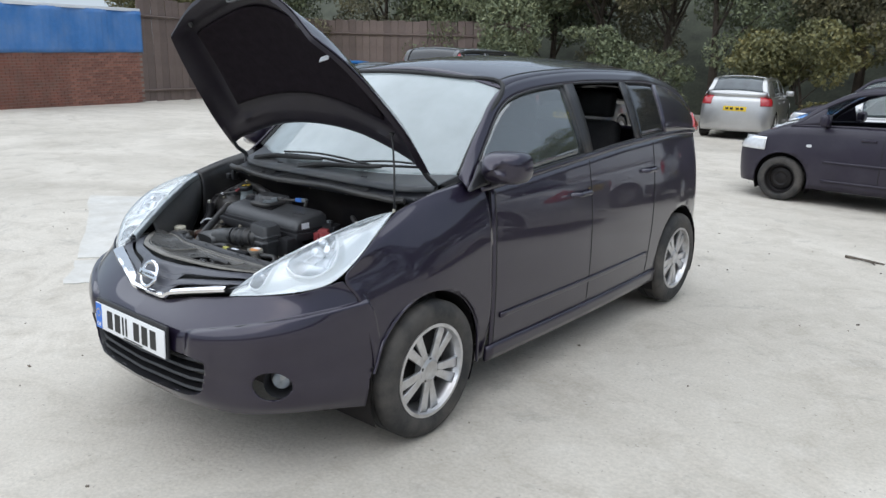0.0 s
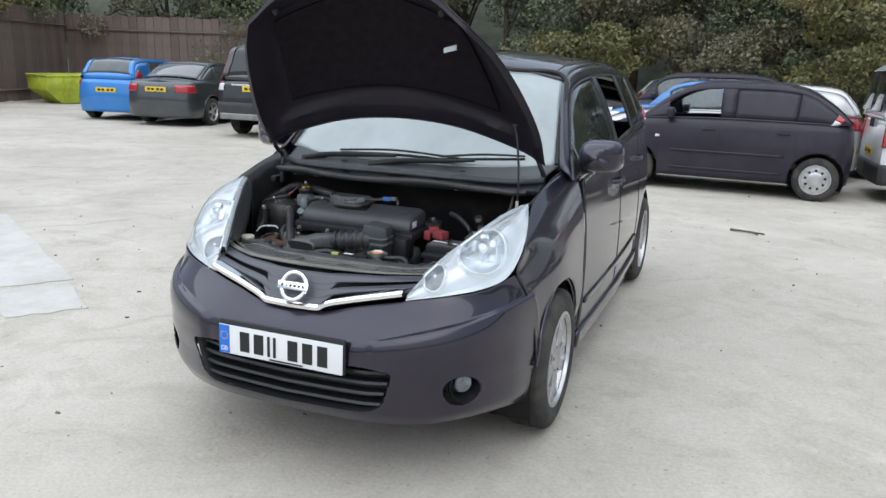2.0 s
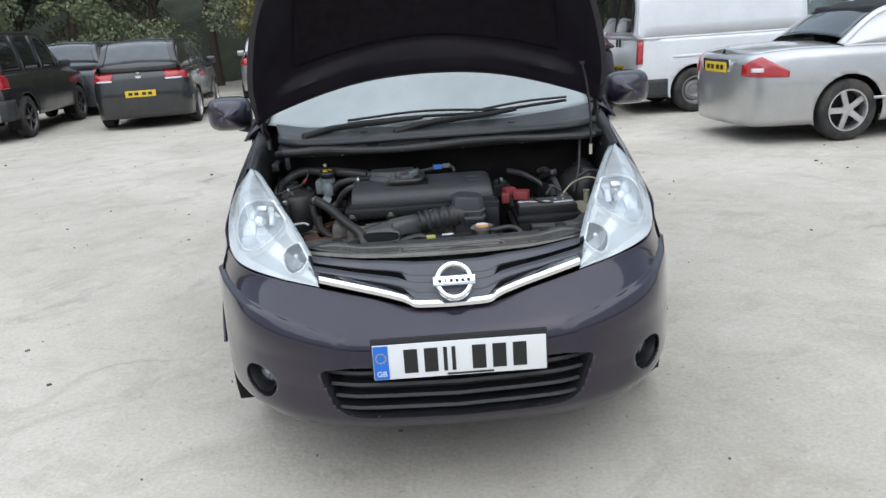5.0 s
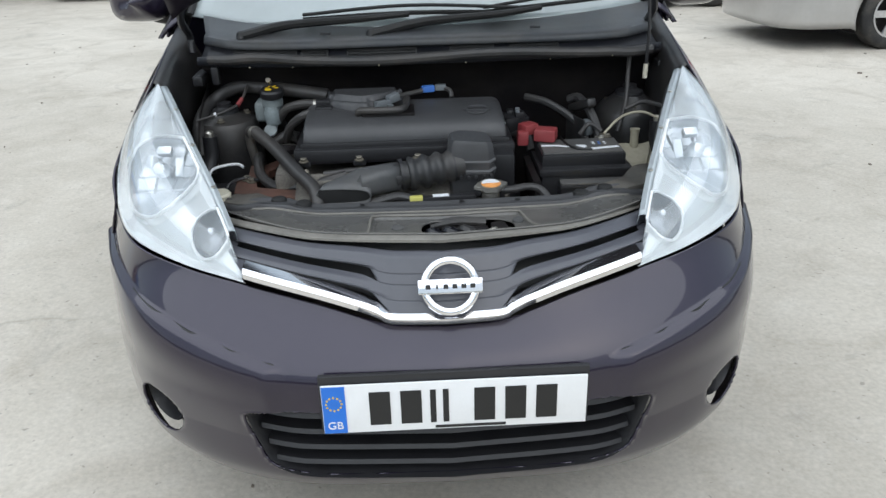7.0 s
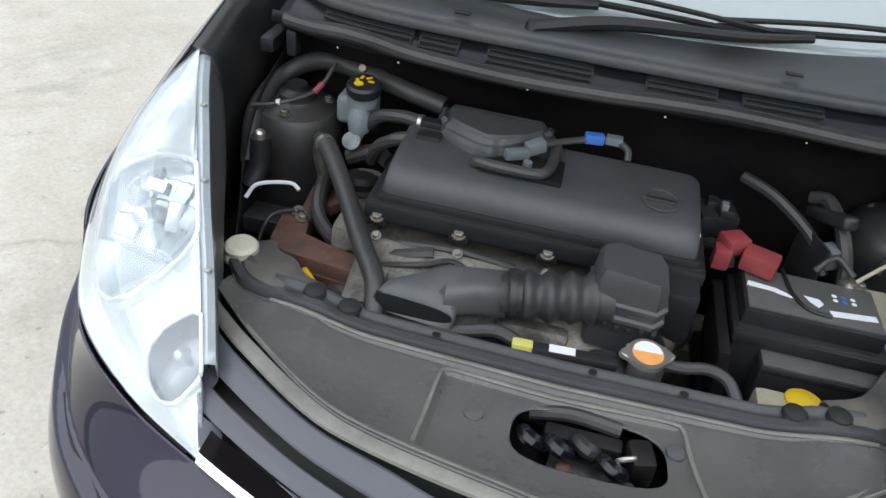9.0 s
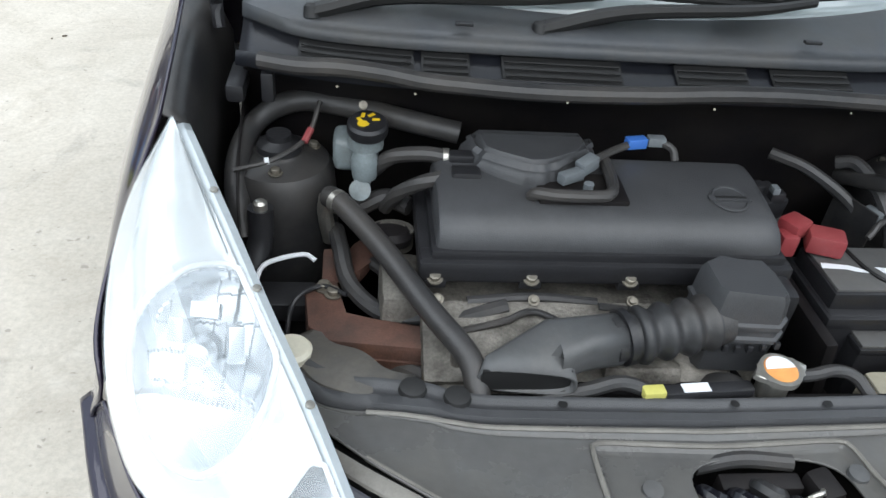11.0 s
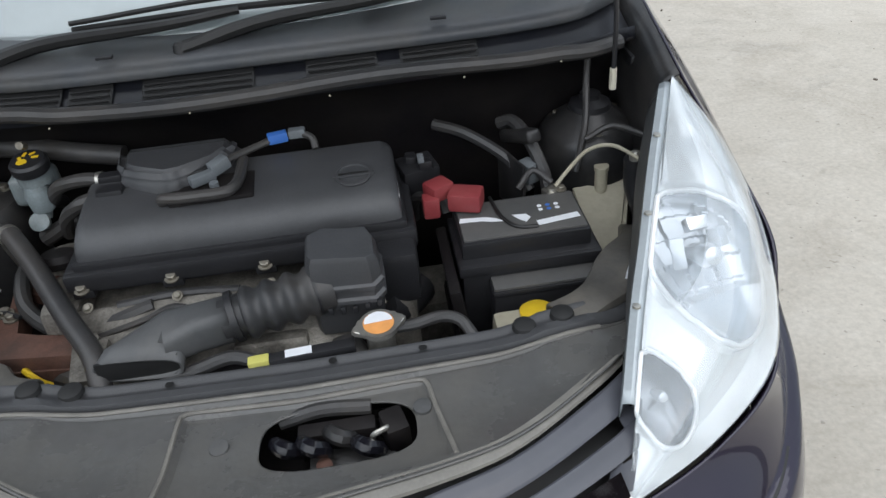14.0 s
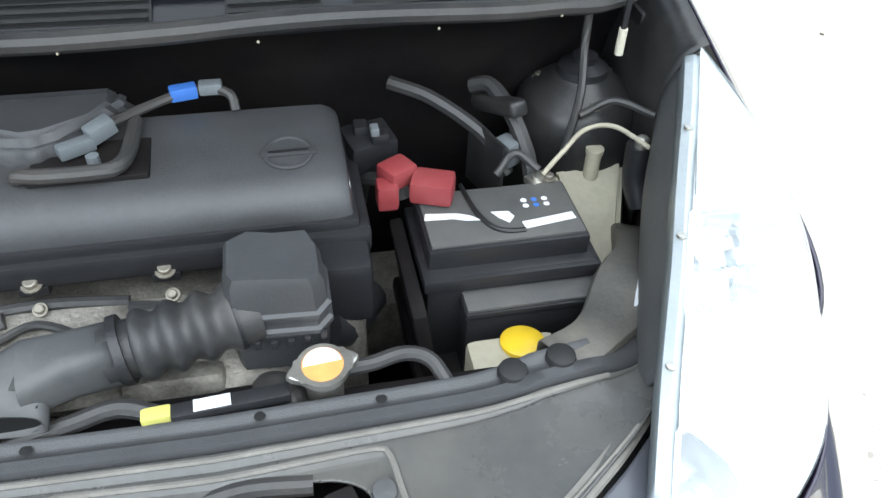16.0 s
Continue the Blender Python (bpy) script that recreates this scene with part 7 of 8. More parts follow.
    # brake fluid bottle
    bf = one("brake_reservoir", "cloudy", MAIN, lambda bm: (add_box(bm, (0.075, 0.065, 0.06), pose(-0.47, 0.935, 0.875), 0.016, 3), add_lathe(bm, [(0.03, 0), (0.03, 0.03), (0.024, 0.034)], pose(-0.455, 0.91, 0.895), 20), add_lathe(bm, [(0.02, 0), (0.024, 0.03), (0.018, 0.05)], pose(-0.455, 0.895, 0.845), 16)), "cloudy brake fluid reservoir")
    cp = one("brake_cap", "black_trim", bf, lambda bm: add_lathe(bm, [(0.031, 0.0), (0.033, 0.004), (0.033, 0.018), (0.029, 0.023), (0.001, 0.023)], pose(-0.452, 0.905, 0.92, 8), 28))
    def print_(bm):
        m = pose(-0.452, 0.902, 0.9435, 8)
        add_lathe(bm, [(0.009, 0), (0.001, 0.0006)], m @ pose(-0.008, -0.008, 0), 14)
        for k in range(5):
            a = k * 1.1
            add_box(bm, (0.012, 0.006, 0.0008), m @ pose(0.013 * math.cos(a), 0.013 * math.sin(a) + 0.004, 0, 0, 0, k * 40))
    one("cap_print", "yellow", cp, print_)
    one("brake_outlet", "cloudy", bf, lambda bm: (add_lathe(bm, [(0.016, 0), (0.018, 0.014), (0.001, 0.018)], pose(-0.462, 0.88, 0.825, 50), 16), add_tube(bm, [(-0.455, 0.9, 0.85), (-0.46, 0.89, 0.83)], 0.014, 12, 4)))
    one("wall_stud", "dull_bolt", MAIN, lambda bm: add_lathe(bm, [(0.007, 0), (0.007, 0.02), (0.001, 0.022)], pose(-0.46, 0.93, 0.955, 60), 10))
    # suspension towers
    for s, c, r, z, dome in ((-1, (-0.595, 0.93), 0.09, 0.855, 0.012), (1, (0.575, 0.955), 0.098, 0.845, 0.028)):
        tw = one("strut_tower", "tower", MAIN, lambda bm: add_lathe(bm, [(r * 1.25, 0.4), (r * 1.04, z - 0.06), (r, z - 0.015), (r * 0.9, z), (r * 0.5, z + dome), (r * 0.45, z + dome + 0.006), (0.001, z + dome + 0.006)], pose(*c, 0), 36, cap=False))
        one("strut_cap", "black_trim", tw, lambda bm: add_lathe(bm, [(r * 0.42, 0), (r * 0.4, 0.012), (r * 0.25, 0.018), (0.02, 0.02), (0.02, 0.03), (0.001, 0.031)], pose(*c, z + dome + 0.004), 24))
        for k in range(3):
            a = k * 2.094 + 0.5
            bolt(tw, (c[0] + r * 0.68 * math.cos(a), c[1] + r * 0.68 * math.sin(a), z + 0.006), 0.008)
    for pts, r in ((((-0.64, 0.8, 0.78), (-0.66, 0.88, 0.85), (-0.64, 0.98, 0.89), (-0.57, 1.0, 0.925), (-0.48, 0.985, 0.925), (-0.38, 0.95, 0.92), (-0.3, 0.935, 0.91)), 0.019), (((-0.66, 0.86, 0.87), (-0.6, 0.87, 0.885), (-0.55, 0.92, 0.9), (-0.53, 0.97, 0.94)), 0.004)):
        one("heater_hose" if r > 0.01 else "wire", "hose", MAIN, lambda bm: add_tube(bm, pts, r, 12 if r > 0.01 else 6, 40))
    one("wire_tag", "red_plastic", MAIN, lambda bm: add_tube(bm, [(-0.553, 0.91, 0.897), (-0.543, 0.93, 0.91)], 0.006, 8, 3))
    one("wire_tag", "white_label", MAIN, lambda bm: add_tube(bm, [(-0.612, 0.868, 0.883), (-0.605, 0.869, 0.884)], 0.006, 8, 3))
    one("hinge_bracket", "black_trim", MAIN, lambda bm: add_box(bm, (0.02, 0.03, 0.05), pose(-0.61, 0.95, 0.975), 0.005))
    for s in (1, -1):
        one("hinge_plate", "black_trim", MAIN, lambda bm: add_box(bm, (0.03, 0.1, 0.03), pose(s * 0.662, 0.99, 0.96), 0.008))
    # front radiator support with two raised ends
    back_y = curve1([(0, 0.488), (0.28, 0.494), (0.36, 0.502), (0.44, 0.512), (0.5, 0.54), (0.56, 0.6)])
    front_y = curve1([(0, 0.445), (0.3, 0.452), (0.37, 0.455), (0.43, 0.46), (0.5, 0.48), (0.56, 0.54)])
    bar_z = curve1([(0, 0.756), (0.28, 0.757), (0.34, 0.763), (0.37, 0.772), (0.43, 0.774), (0.47, 0.765), (0.56, 0.75)])

    def slam(bm):
        xs = [k / 60 for k in range(-60, 61)]
        rows = []
        for f, dz in ((1.0, -0.06), (1.0, -0.006), (0.93, 0.001), (0.8, 0.001), (0.7, -0.004), (0.45, -0.004), (0.35, 0.001), (0.1, 0.0), (0.0, -0.008), (0.0, -0.03)):
            rows.append([V(x * 0.56, front_y(abs(x) * 0.56) + (back_y(abs(x) * 0.56) - front_y(abs(x) * 0.56)) * f, bar_z(abs(x) * 0.56) + dz) for x in xs])
        add_grid(bm, rows)
    sp = one("radiator_support", "cover_plastic", MAIN, slam, "black radiator support panel across the bay", thick=0.003, sharp=50)
    for p in ((0.341, 0.484, 0.762), (0.4, 0.488, 0.772), (-0.331, 0.484, 0.762), (-0.39, 0.49, 0.772)):
        one("rubber_plug", "rubber", sp, lambda bm: add_lathe(bm, [(0.019, 0), (0.017, 0.007), (0.012, 0.009), (0.001, 0.0095)], pose(*p), 18))
    # uncut holes: flat black discs paint their shade
    for x in (0.185, -0.19, 0.05):
        one("panel_hole", "black_and_shade", sp, lambda bm: add_lathe(bm, [(0.0065, 0), (0.001, 0.0004)], pose(x, 0.477, 0.7585), 12))
    for s, pts in ((1, [(0.4, 0.49, 0.768), (0.45, 0.515, 0.772), (0.5, 0.56, 0.765), (0.545, 0.62, 0.77), (0.585, 0.68, 0.755), (0.615, 0.74, 0.73)]), (-1, [(-0.4, 0.49, 0.765), (-0.45, 0.515, 0.766), (-0.5, 0.56, 0.755), (-0.55, 0.63, 0.73)])):
        def arm(bm):
            line = spline(pts, 20)
            rows = []
            for i, p in enumerate(line):
                t = (line[min(i + 1, 20)] - line[max(i - 1, 0)]).normalized()
                n_ = V(-t.y, t.x, 0).normalized()
                w = 0.034 - 0.006 * math.sin(i * 0.5)
                rows.append([p + n_ * w * a + V(0, 0, b) for a, b in ((-1.1, -0.05), (-1.08, -0.006), (-1.0, 0.0), (-0.7, 0.002), (0.7, 0.002), (1.0, 0.0), (1.08, -0.006), (1.1, -0.05))])
            add_grid(bm, rows)
        one("side_arm", "arm_metal", MAIN, arm, "dusty pressed steel arm to the headlamp", thick=0.003, sharp=50)
    # shroud between support and grille
    def shroud_at(xx, f, inset=True):
        a = abs(xx)
        y0, y1 = yr_(a) + 0.012, front_y(a) - 0.003
        z0, z1 = zr_(a) + 0.002, bar_z(a) - 0.006
        dish = -0.011 * math.sin(math.pi * f) * (1 - (a / 0.53) ** 4)
        well = -0.009 * step(0.0, 0.01, xx + 0.168) * step(0.0, 0.01, 0.21 - xx - 0.03 * f) * step(0.1, 0.13, f) * (1 - step(0.84, 0.88, f)) if inset else 0.0
        lip = 0.003 * (1 - step(0.02, 0.05, f)) - 0.006 * math.exp(-((f - 0.93) / 0.02) ** 2)
        return V(xx, y0 + (y1 - y0) * f, z0 + (z1 - z0) * f + dish + well + lip)

    def shroud(bm):
        rows = [[shroud_at(k / 72 * 0.54, j / 40) for k in range(-72, 73)] for j in range(41)]
        add_grid(bm, rows)
        bmesh.ops.subdivide_edges(bm, edges=bm.edges, cuts=1, use_grid_fill=True)
        cut_round(bm, lambda c: abs((c.x - 0.055) / 0.106) ** 3.2 + abs((c.y - 0.335) / 0.06) ** 3.2 < 1,
                  lambda c: V(0.055 + (c.x - 0.055) / max(1e-6, (abs((c.x - 0.055) / 0.106) ** 3.2 + abs((c.y - 0.335) / 0.06) ** 3.2) ** (1 / 3.2)), 0.335 + (c.y - 0.335) / max(1e-6, (abs((c.x - 0.055) / 0.106) ** 3.2 + abs((c.y - 0.335) / 0.06) ** 3.2) ** (1 / 3.2)), c.z))
    sh = one("grille_shroud", "shroud", MAIN, shroud, "dusty grey plastic shroud behind the grille", thick=0.003)
    for nm, pts in (("shroud_bead", [(-0.168, 0.12), (-0.168, 0.4), (-0.166, 0.82), (-0.155, 0.875), (-0.1, 0.875), (0.0, 0.875), (0.1, 0.875), (0.16, 0.875), (0.182, 0.84), (0.19, 0.6), (0.2, 0.3), (0.205, 0.1)]), ("shroud_rib", [(k * 0.05, 0.97) for k in range(-9, 10)]), ("shroud_rib", [(k * 0.05, 0.045) for k in range(-9, 10)])):
        one(nm, "worn_rail", sh, lambda bm: add_tube(bm, [shroud_at(x, f, False) + V(0, 0, 0.0015) for x, f in pts], 0.0035, 6, 60))
    # black slips on the surface paint the shade of two slots
    for x in (-0.455, 0.478):
        one("shroud_hole", "black_and_shade", sh, lambda bm: add_box(bm, (0.02, 0.013, 0.002), pose(x, 0.4, 0.7705, -2), 0.0))
    one("shroud_stud", "dusty_plastic", sh, lambda bm: add_lathe(bm, [(0.014, 0), (0.013, 0.005), (0.001, 0.006)], pose(-0.105, 0.345, 0.757), 16))
    one("shroud_stud", "dusty_plastic", sh, lambda bm: add_lathe(bm, [(0.014, 0), (0.013, 0.005), (0.001, 0.006)], pose(0.172, 0.365, 0.755), 16))
    lt = one("latch", "bay_dark", MAIN, lambda bm: (add_box(bm, (0.24, 0.12, 0.02), pose(0.048, 0.365, 0.67), 0.004), add_box(bm, (0.11, 0.025, 0.05), pose(0.05, 0.37, 0.715), 0.006), add_box(bm, (0.035, 0.045, 0.05), pose(0.13, 0.36, 0.725, 0, 0, 15), 0.008)), "greasy bonnet latch in its well")
    for x, y, z, mt in ((-0.02, 0.35, 0.728, "gloss_black"), (0.018, 0.34, 0.735, "gloss_black"), (0.055, 0.355, 0.73, "tower"), (0.092, 0.33, 0.732, "gloss_black")):
        def claw(bm):
            add_tube(bm, [(x - 0.012, y + 0.02, z - 0.02), (x - 0.014, y + 0.005, z + 0.01), (x, y - 0.012, z + 0.018), (x + 0.014, y - 0.006, z + 0.004), (x + 0.016, y + 0.01, z - 0.022)], lambda t: 0.008 + 0.004 * math.sin(t * 3.1), 8, 20)
        one("latch_claw", mt, lt, claw)
    one("latch_plate", "tower", lt, lambda bm: add_prism(bm, [(-0.045, -0.03), (0.06, -0.035), (0.085, 0.0), (0.05, 0.03), (0.0, 0.02), (-0.04, 0.032)], pose(0.05, 0.33, 0.705, 12), 0.006, 0.002))
    one("latch_pivot", "rust", lt, lambda bm: add_lathe(bm, [(0.011, 0), (0.011, 0.01), (0.005, 0.014), (0.001, 0.014)], pose(0.03, 0.322, 0.716, 12), 14))
    one("latch_spring", "hose", lt, lambda bm: add_tube(bm, [(-0.03, 0.395, 0.735), (0.03, 0.4, 0.742), (0.1, 0.395, 0.74)], 0.011, 10, 20))
    one("latch_hook", "steel", lt, lambda bm: add_tube(bm, [(0.095, 0.345, 0.72), (0.1, 0.34, 0.745), (0.118, 0.345, 0.75), (0.122, 0.36, 0.735)], 0.004, 8, 16))
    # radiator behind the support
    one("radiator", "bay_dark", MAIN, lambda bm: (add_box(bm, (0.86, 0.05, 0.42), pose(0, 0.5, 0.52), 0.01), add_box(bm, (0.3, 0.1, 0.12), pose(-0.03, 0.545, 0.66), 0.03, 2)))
    rc = one("radiator_neck", "steel", MAIN, lambda bm: add_lathe(bm, [(0.022, 0.7), (0.022, 0.765), (0.028, 0.77), (0.028, 0.776)], pose(0.124, 0.518, 0), 20))

    def ears(bm):
        n = 40
        rim = []
        for k in range(n):
            a = 2 * math.pi * k / n
            r = 0.03 + 0.013 * math.exp(-((math.sin(a)) / 0.28) ** 2)
            rim.append((r * math.cos(a), r * math.sin(a)))
        add_prism(bm, rim, pose(0.124, 0.516, 0.776, 4, 0, 12), 0.009, 0.003)
    cap = one("radiator_cap", "steel", rc, ears, "pressed steel radiator cap with an orange label")
    one("cap_label", "orange_label", cap, lambda bm: add_lathe(bm, [(0.024, 0), (0.001, 0.001)], pose(0.124, 0.516, 0.7856, 4), 24))
    one("cap_label", "white_label", cap, lambda bm: add_prism(bm, [(0.022 * math.cos(a), 0.022 * math.sin(a)) for a in [math.pi * k / 12 for k in range(13)]], pose(0.124, 0.516, 0.7868, 4, 0, 5), 0.0006))
    one("overflow_hose", "hose", MAIN, lambda bm: add_tube(bm, [(0.15, 0.522, 0.765), (0.18, 0.524, 0.765), (0.22, 0.53, 0.768), (0.25, 0.52, 0.762), (0.268, 0.49, 0.745)], 0.0095, 10, 30))
    one("lower_hose", "hose", MAIN, lambda bm: add_tube(bm, [(0.05, 0.56, 0.7), (0.075, 0.53, 0.73), (0.085, 0.51, 0.72), (0.09, 0.5, 0.68)], 0.022, 12, 20))
    # sensor strip with a yellow plug
    st = one("sensor_strip", "black_trim", MAIN, lambda bm: add_box(bm, (0.13, 0.02, 0.016), pose(0.02, 0.5, 0.758, 0, 0, 4), 0.003))
    one("yellow_plug", "pale_yellow", st, lambda bm: add_box(bm, (0.032, 0.018, 0.014), pose(-0.06, 0.496, 0.76, 0, 0, 4), 0.003))
    one("strip_label", "white_label", st, lambda bm: add_box(bm, (0.04, 0.016, 0.001), pose(0.0, 0.499, 0.7665, 0, 0, 4)))
    # battery
    bt = one("battery", "black_trim", MAIN, lambda bm: add_box(bm, (0.235, 0.15, 0.16), pose(0.388, 0.72, 0.69), 0.006, 2), "black car battery with torn white stickers")
    one("battery_ledge", "black_trim", bt, lambda bm: add_box(bm, (0.245, 0.162, 0.02), pose(0.388, 0.72, 0.758), 0.004, 2))
    one("battery_top", "black_trim", bt, lambda bm: add_box(bm, (0.222, 0.125, 0.035), pose(0.386, 0.724, 0.783), 0.005, 2))
    one("battery_lid", "dusty_plastic", bt, lambda bm: add_box(bm, (0.212, 0.112, 0.006), pose(0.386, 0.724, 0.802), 0.002))
    one("battery_groove", "black_and_shade", bt, lambda bm: add_tube(bm, [(0.345, 0.79, 0.806), (0.352, 0.73, 0.807), (0.366, 0.695, 0.807), (0.385, 0.682, 0.807), (0.41, 0.68, 0.807)], 0.0035, 6, 24))
    one("torn_sticker", "white_label", bt, lambda bm: add_prism(bm, [(-0.035, -0.005), (-0.033, 0.009), (0.012, 0.008), (0.03, 0.002), (0.043, -0.008), (0.02, -0.007), (0.005, -0.003)], pose(0.315, 0.722, 0.8055, 0, 0, -6), 0.0006))
    one("torn_sticker", "white_label", bt, lambda bm: add_prism(bm, [(-0.012, 0.01), (0.012, 0.008), (0.018, -0.004), (0.008, -0.016), (-0.004, -0.004)], pose(0.385, 0.715, 0.8055, 0, 0, 0), 0.0006))
    one("torn_sticker", "white_label", bt, lambda bm: add_box(bm, (0.075, 0.014, 0.0008), pose(0.448, 0.696, 0.8058, 0, 0, 8)))
    for k in range(6):
        one("symbol_dot", "blue_plastic" if k in (1, 4) else "white_label", bt, lambda bm: add_lathe(bm, [(0.0045, 0), (0.001, 0.0006)], pose(0.425 + 0.015 * (k % 3), 0.731 + 0.012 * (k // 3), 0.8055), 10))
    rd = one("terminal_cover", "red_plastic", MAIN, lambda bm: (add_box(bm, (0.06, 0.045, 0.035), pose(0.3, 0.768, 0.825, 0, 0, -20), 0.008, 2), add_box(bm, (0.045, 0.04, 0.03), pose(0.255, 0.795, 0.835, 0, 0, 30), 0.007, 2), add_box(bm, (0.03, 0.03, 0.04), pose(0.238, 0.775, 0.815), 0.006, 2)), "dusty red battery terminal cover")
    ng = one("negative_terminal", "steel", bt, lambda bm: (add_lathe(bm, [(0.011, 0), (0.01, 0.022), (0.001, 0.023)], pose(0.462, 0.79, 0.79), 14), add_box(bm, (0.035, 0.025, 0.012), pose(0.462, 0.792, 0.8, 0, 0, 20), 0.003)))
    bolt(ng, (0.475, 0.785, 0.806), 0.007)
    fb = one("fuse_box", "black_trim", MAIN, lambda bm: (add_box(bm, (0.196, 0.052, 0.13), pose(0.415, 0.634, 0.668), 0.005, 2), add_box(bm, (0.2, 0.056, 0.012), pose(0.415, 0.634, 0.728), 0.004, 2)), "black fuse box in front of the battery")
    one("fuse_box_lid", "dusty_plastic", fb, lambda bm: add_box(bm, (0.194, 0.05, 0.006), pose(0.415, 0.634, 0.737), 0.002))
    one("fuse_box_clip", "steel", fb, lambda bm: add_tube(bm, [(0.34, 0.665, 0.735), (0.39, 0.665, 0.745), (0.44, 0.665, 0.742)], 0.006, 8))
    one("battery_tray", "bay_dark", MAIN, lambda bm: (add_box(bm, (0.3, 0.26, 0.03), pose(0.4, 0.69, 0.6), 0.01), add_box(bm, (0.02, 0.2, 0.16), pose(0.262, 0.69, 0.68, 0, -8), 0.006)))
    # wiring round the battery
    for nm, mt, pts, r in (("earth_wire", "cream", ((0.465, 0.785, 0.815), (0.5, 0.8, 0.845), (0.54, 0.83, 0.855), (0.58, 0.82, 0.862), (0.615, 0.77, 0.855)), 0.0036), ("black_wire", "hose", ((0.4, 0.8, 0.81), (0.43, 0.815, 0.835), (0.46, 0.79, 0.82)), 0.006), ("black_wire", "hose", ((0.54, 0.86, 0.86), (0.59, 0.86, 0.88), (0.64, 0.82, 0.875)), 0.006),
                           ("heavy_cable", "hose", ((0.395, 0.95, 0.87), (0.42, 0.93, 0.88), (0.44, 0.88, 0.86), (0.455, 0.835, 0.82), (0.46, 0.81, 0.78)), 0.0125), ("ac_pipe", "hose", ((0.27, 0.96, 0.88), (0.33, 0.92, 0.87), (0.4, 0.87, 0.83), (0.43, 0.84, 0.78)), 0.011), ("drain_tube", "hose", ((0.565, 0.945, 1.0), (0.558, 0.925, 0.94), (0.545, 0.88, 0.88), (0.52, 0.85, 0.8)), 0.0065), ("starter_cable", "hose", ((0.24, 0.8, 0.82), (0.215, 0.83, 0.8), (0.21, 0.86, 0.74)), 0.01),
                           ("loom", "hose", ((0.2, 0.9, 0.83), (0.25, 0.87, 0.82), (0.27, 0.83, 0.76)), 0.013)):
        one(nm, mt, MAIN, lambda bm: add_tube(bm, pts, r, 8, 28))
    one("relay_block", "black_trim", MAIN, lambda bm: (add_box(bm, (0.07, 0.06, 0.05), pose(0.225, 0.87, 0.83, 5, 0, 15), 0.006), add_box(bm, (0.025, 0.02, 0.02), pose(0.24, 0.85, 0.858), 0.004), add_box(bm, (0.02, 0.025, 0.02), pose(0.215, 0.875, 0.858), 0.004)))
    one("relay_plug", "grey_plastic", MAIN, lambda bm: add_box(bm, (0.012, 0.018, 0.012), pose(0.232, 0.848, 0.872), 0.002))
    one("cable_plug", "grey_plastic", MAIN, lambda bm: add_box(bm, (0.03, 0.035, 0.04), pose(0.43, 0.85, 0.815, 0, 0, 30), 0.005))
    one("cable_bracket", "tower", MAIN, lambda bm: (add_box(bm, (0.006, 0.09, 0.11), pose(0.4, 0.86, 0.79, 0, 0, 20), 0.002), add_box(bm, (0.03, 0.12, 0.026), pose(0.425, 0.9, 0.865, -22, 0, 18), 0.009, 3)))
    # washer bottles and caps
    def resv(bm):
        lo = [V(0.5, 0.7, 0.6), V(0.585, 0.66, 0.6), V(0.62, 0.86, 0.62), V(0.52, 0.87, 0.62)]
        hi = [V(0.52, 0.72, 0.69), V(0.565, 0.69, 0.7), V(0.635, 0.87, 0.765), V(0.51, 0.86, 0.765)]
        vs = add_grid(bm, [lo, hi], close=True)
        bm.faces.new(vs[1])
        bmesh.ops.bevel(bm, geom=list(bm.edges), offset=0.008, segments=2, affect="EDGES")
        add_lathe(bm, [(0.012, 0), (0.012, 0.045), (0.014, 0.046), (0.014, 0.054), (0.001, 0.055)], pose(0.57, 0.848, 0.752), 14)
    one("coolant_bottle", "cream", MAIN, resv, "yellowed coolant expansion bottle")
    wb = one("washer_bottle", "cream", MAIN, lambda bm: (add_box(bm, (0.12, 0.06, 0.1), pose(0.365, 0.545, 0.675), 0.014, 2), add_lathe(bm, [(0.02, 0.0), (0.02, 0.05)], pose(0.378, 0.555, 0.68), 18)))
    one("washer_cap", "yellow", wb, lambda bm: add_lathe(bm, [(0.027, 0), (0.029, 0.004), (0.029, 0.017), (0.024, 0.021), (0.001, 0.023)], pose(0.378, 0.555, 0.712, -6), 28), "bright yellow washer filler cap")
    pb = one("fluid_neck", "cream", MAIN, lambda bm: (add_lathe(bm, [(0.032, 0.62), (0.028, 0.69), (0.02, 0.72), (0.019, 0.735)], pose(-0.552, 0.572, 0, 0, 0, 0), 20), add_tube(bm, [(-0.53, 0.575, 0.745), (-0.505, 0.57, 0.742), (-0.49, 0.55, 0.72)], 0.004, 8)))
    one("fluid_cap", "white_plastic", pb, lambda bm: add_lathe(bm, [(0.027, 0.0), (0.03, 0.004), (0.03, 0.014), (0.027, 0.02), (0.029, 0.03), (0.024, 0.036), (0.001, 0.037)], pose(-0.552, 0.574, 0.732), 26), "off-white filler cap")
    # headlamp adjusters, sticker
    for s in (1, -1):
        one("lamp_adjuster", "steel", MAIN, lambda bm: add_lathe(bm, [(0.011, 0), (0.011, 0.012), (0.007, 0.016), (0.001, 0.017)], pose(s * 0.612, 0.79, 0.845), 12))
        one("adjuster_body", "black_trim", MAIN, lambda bm: (add_tube(bm, [(s * 0.613, 0.795, 0.845), (s * 0.615, 0.79, 0.79), (s * 0.625, 0.77, 0.75)], 0.02, 12)))
    one("lamp_sticker", "white_label", MAIN, lambda bm: add_box(bm, (0.002, 0.05, 0.03), pose(0.538, 0.575, 0.778, 0, 35, -24), 0.0))


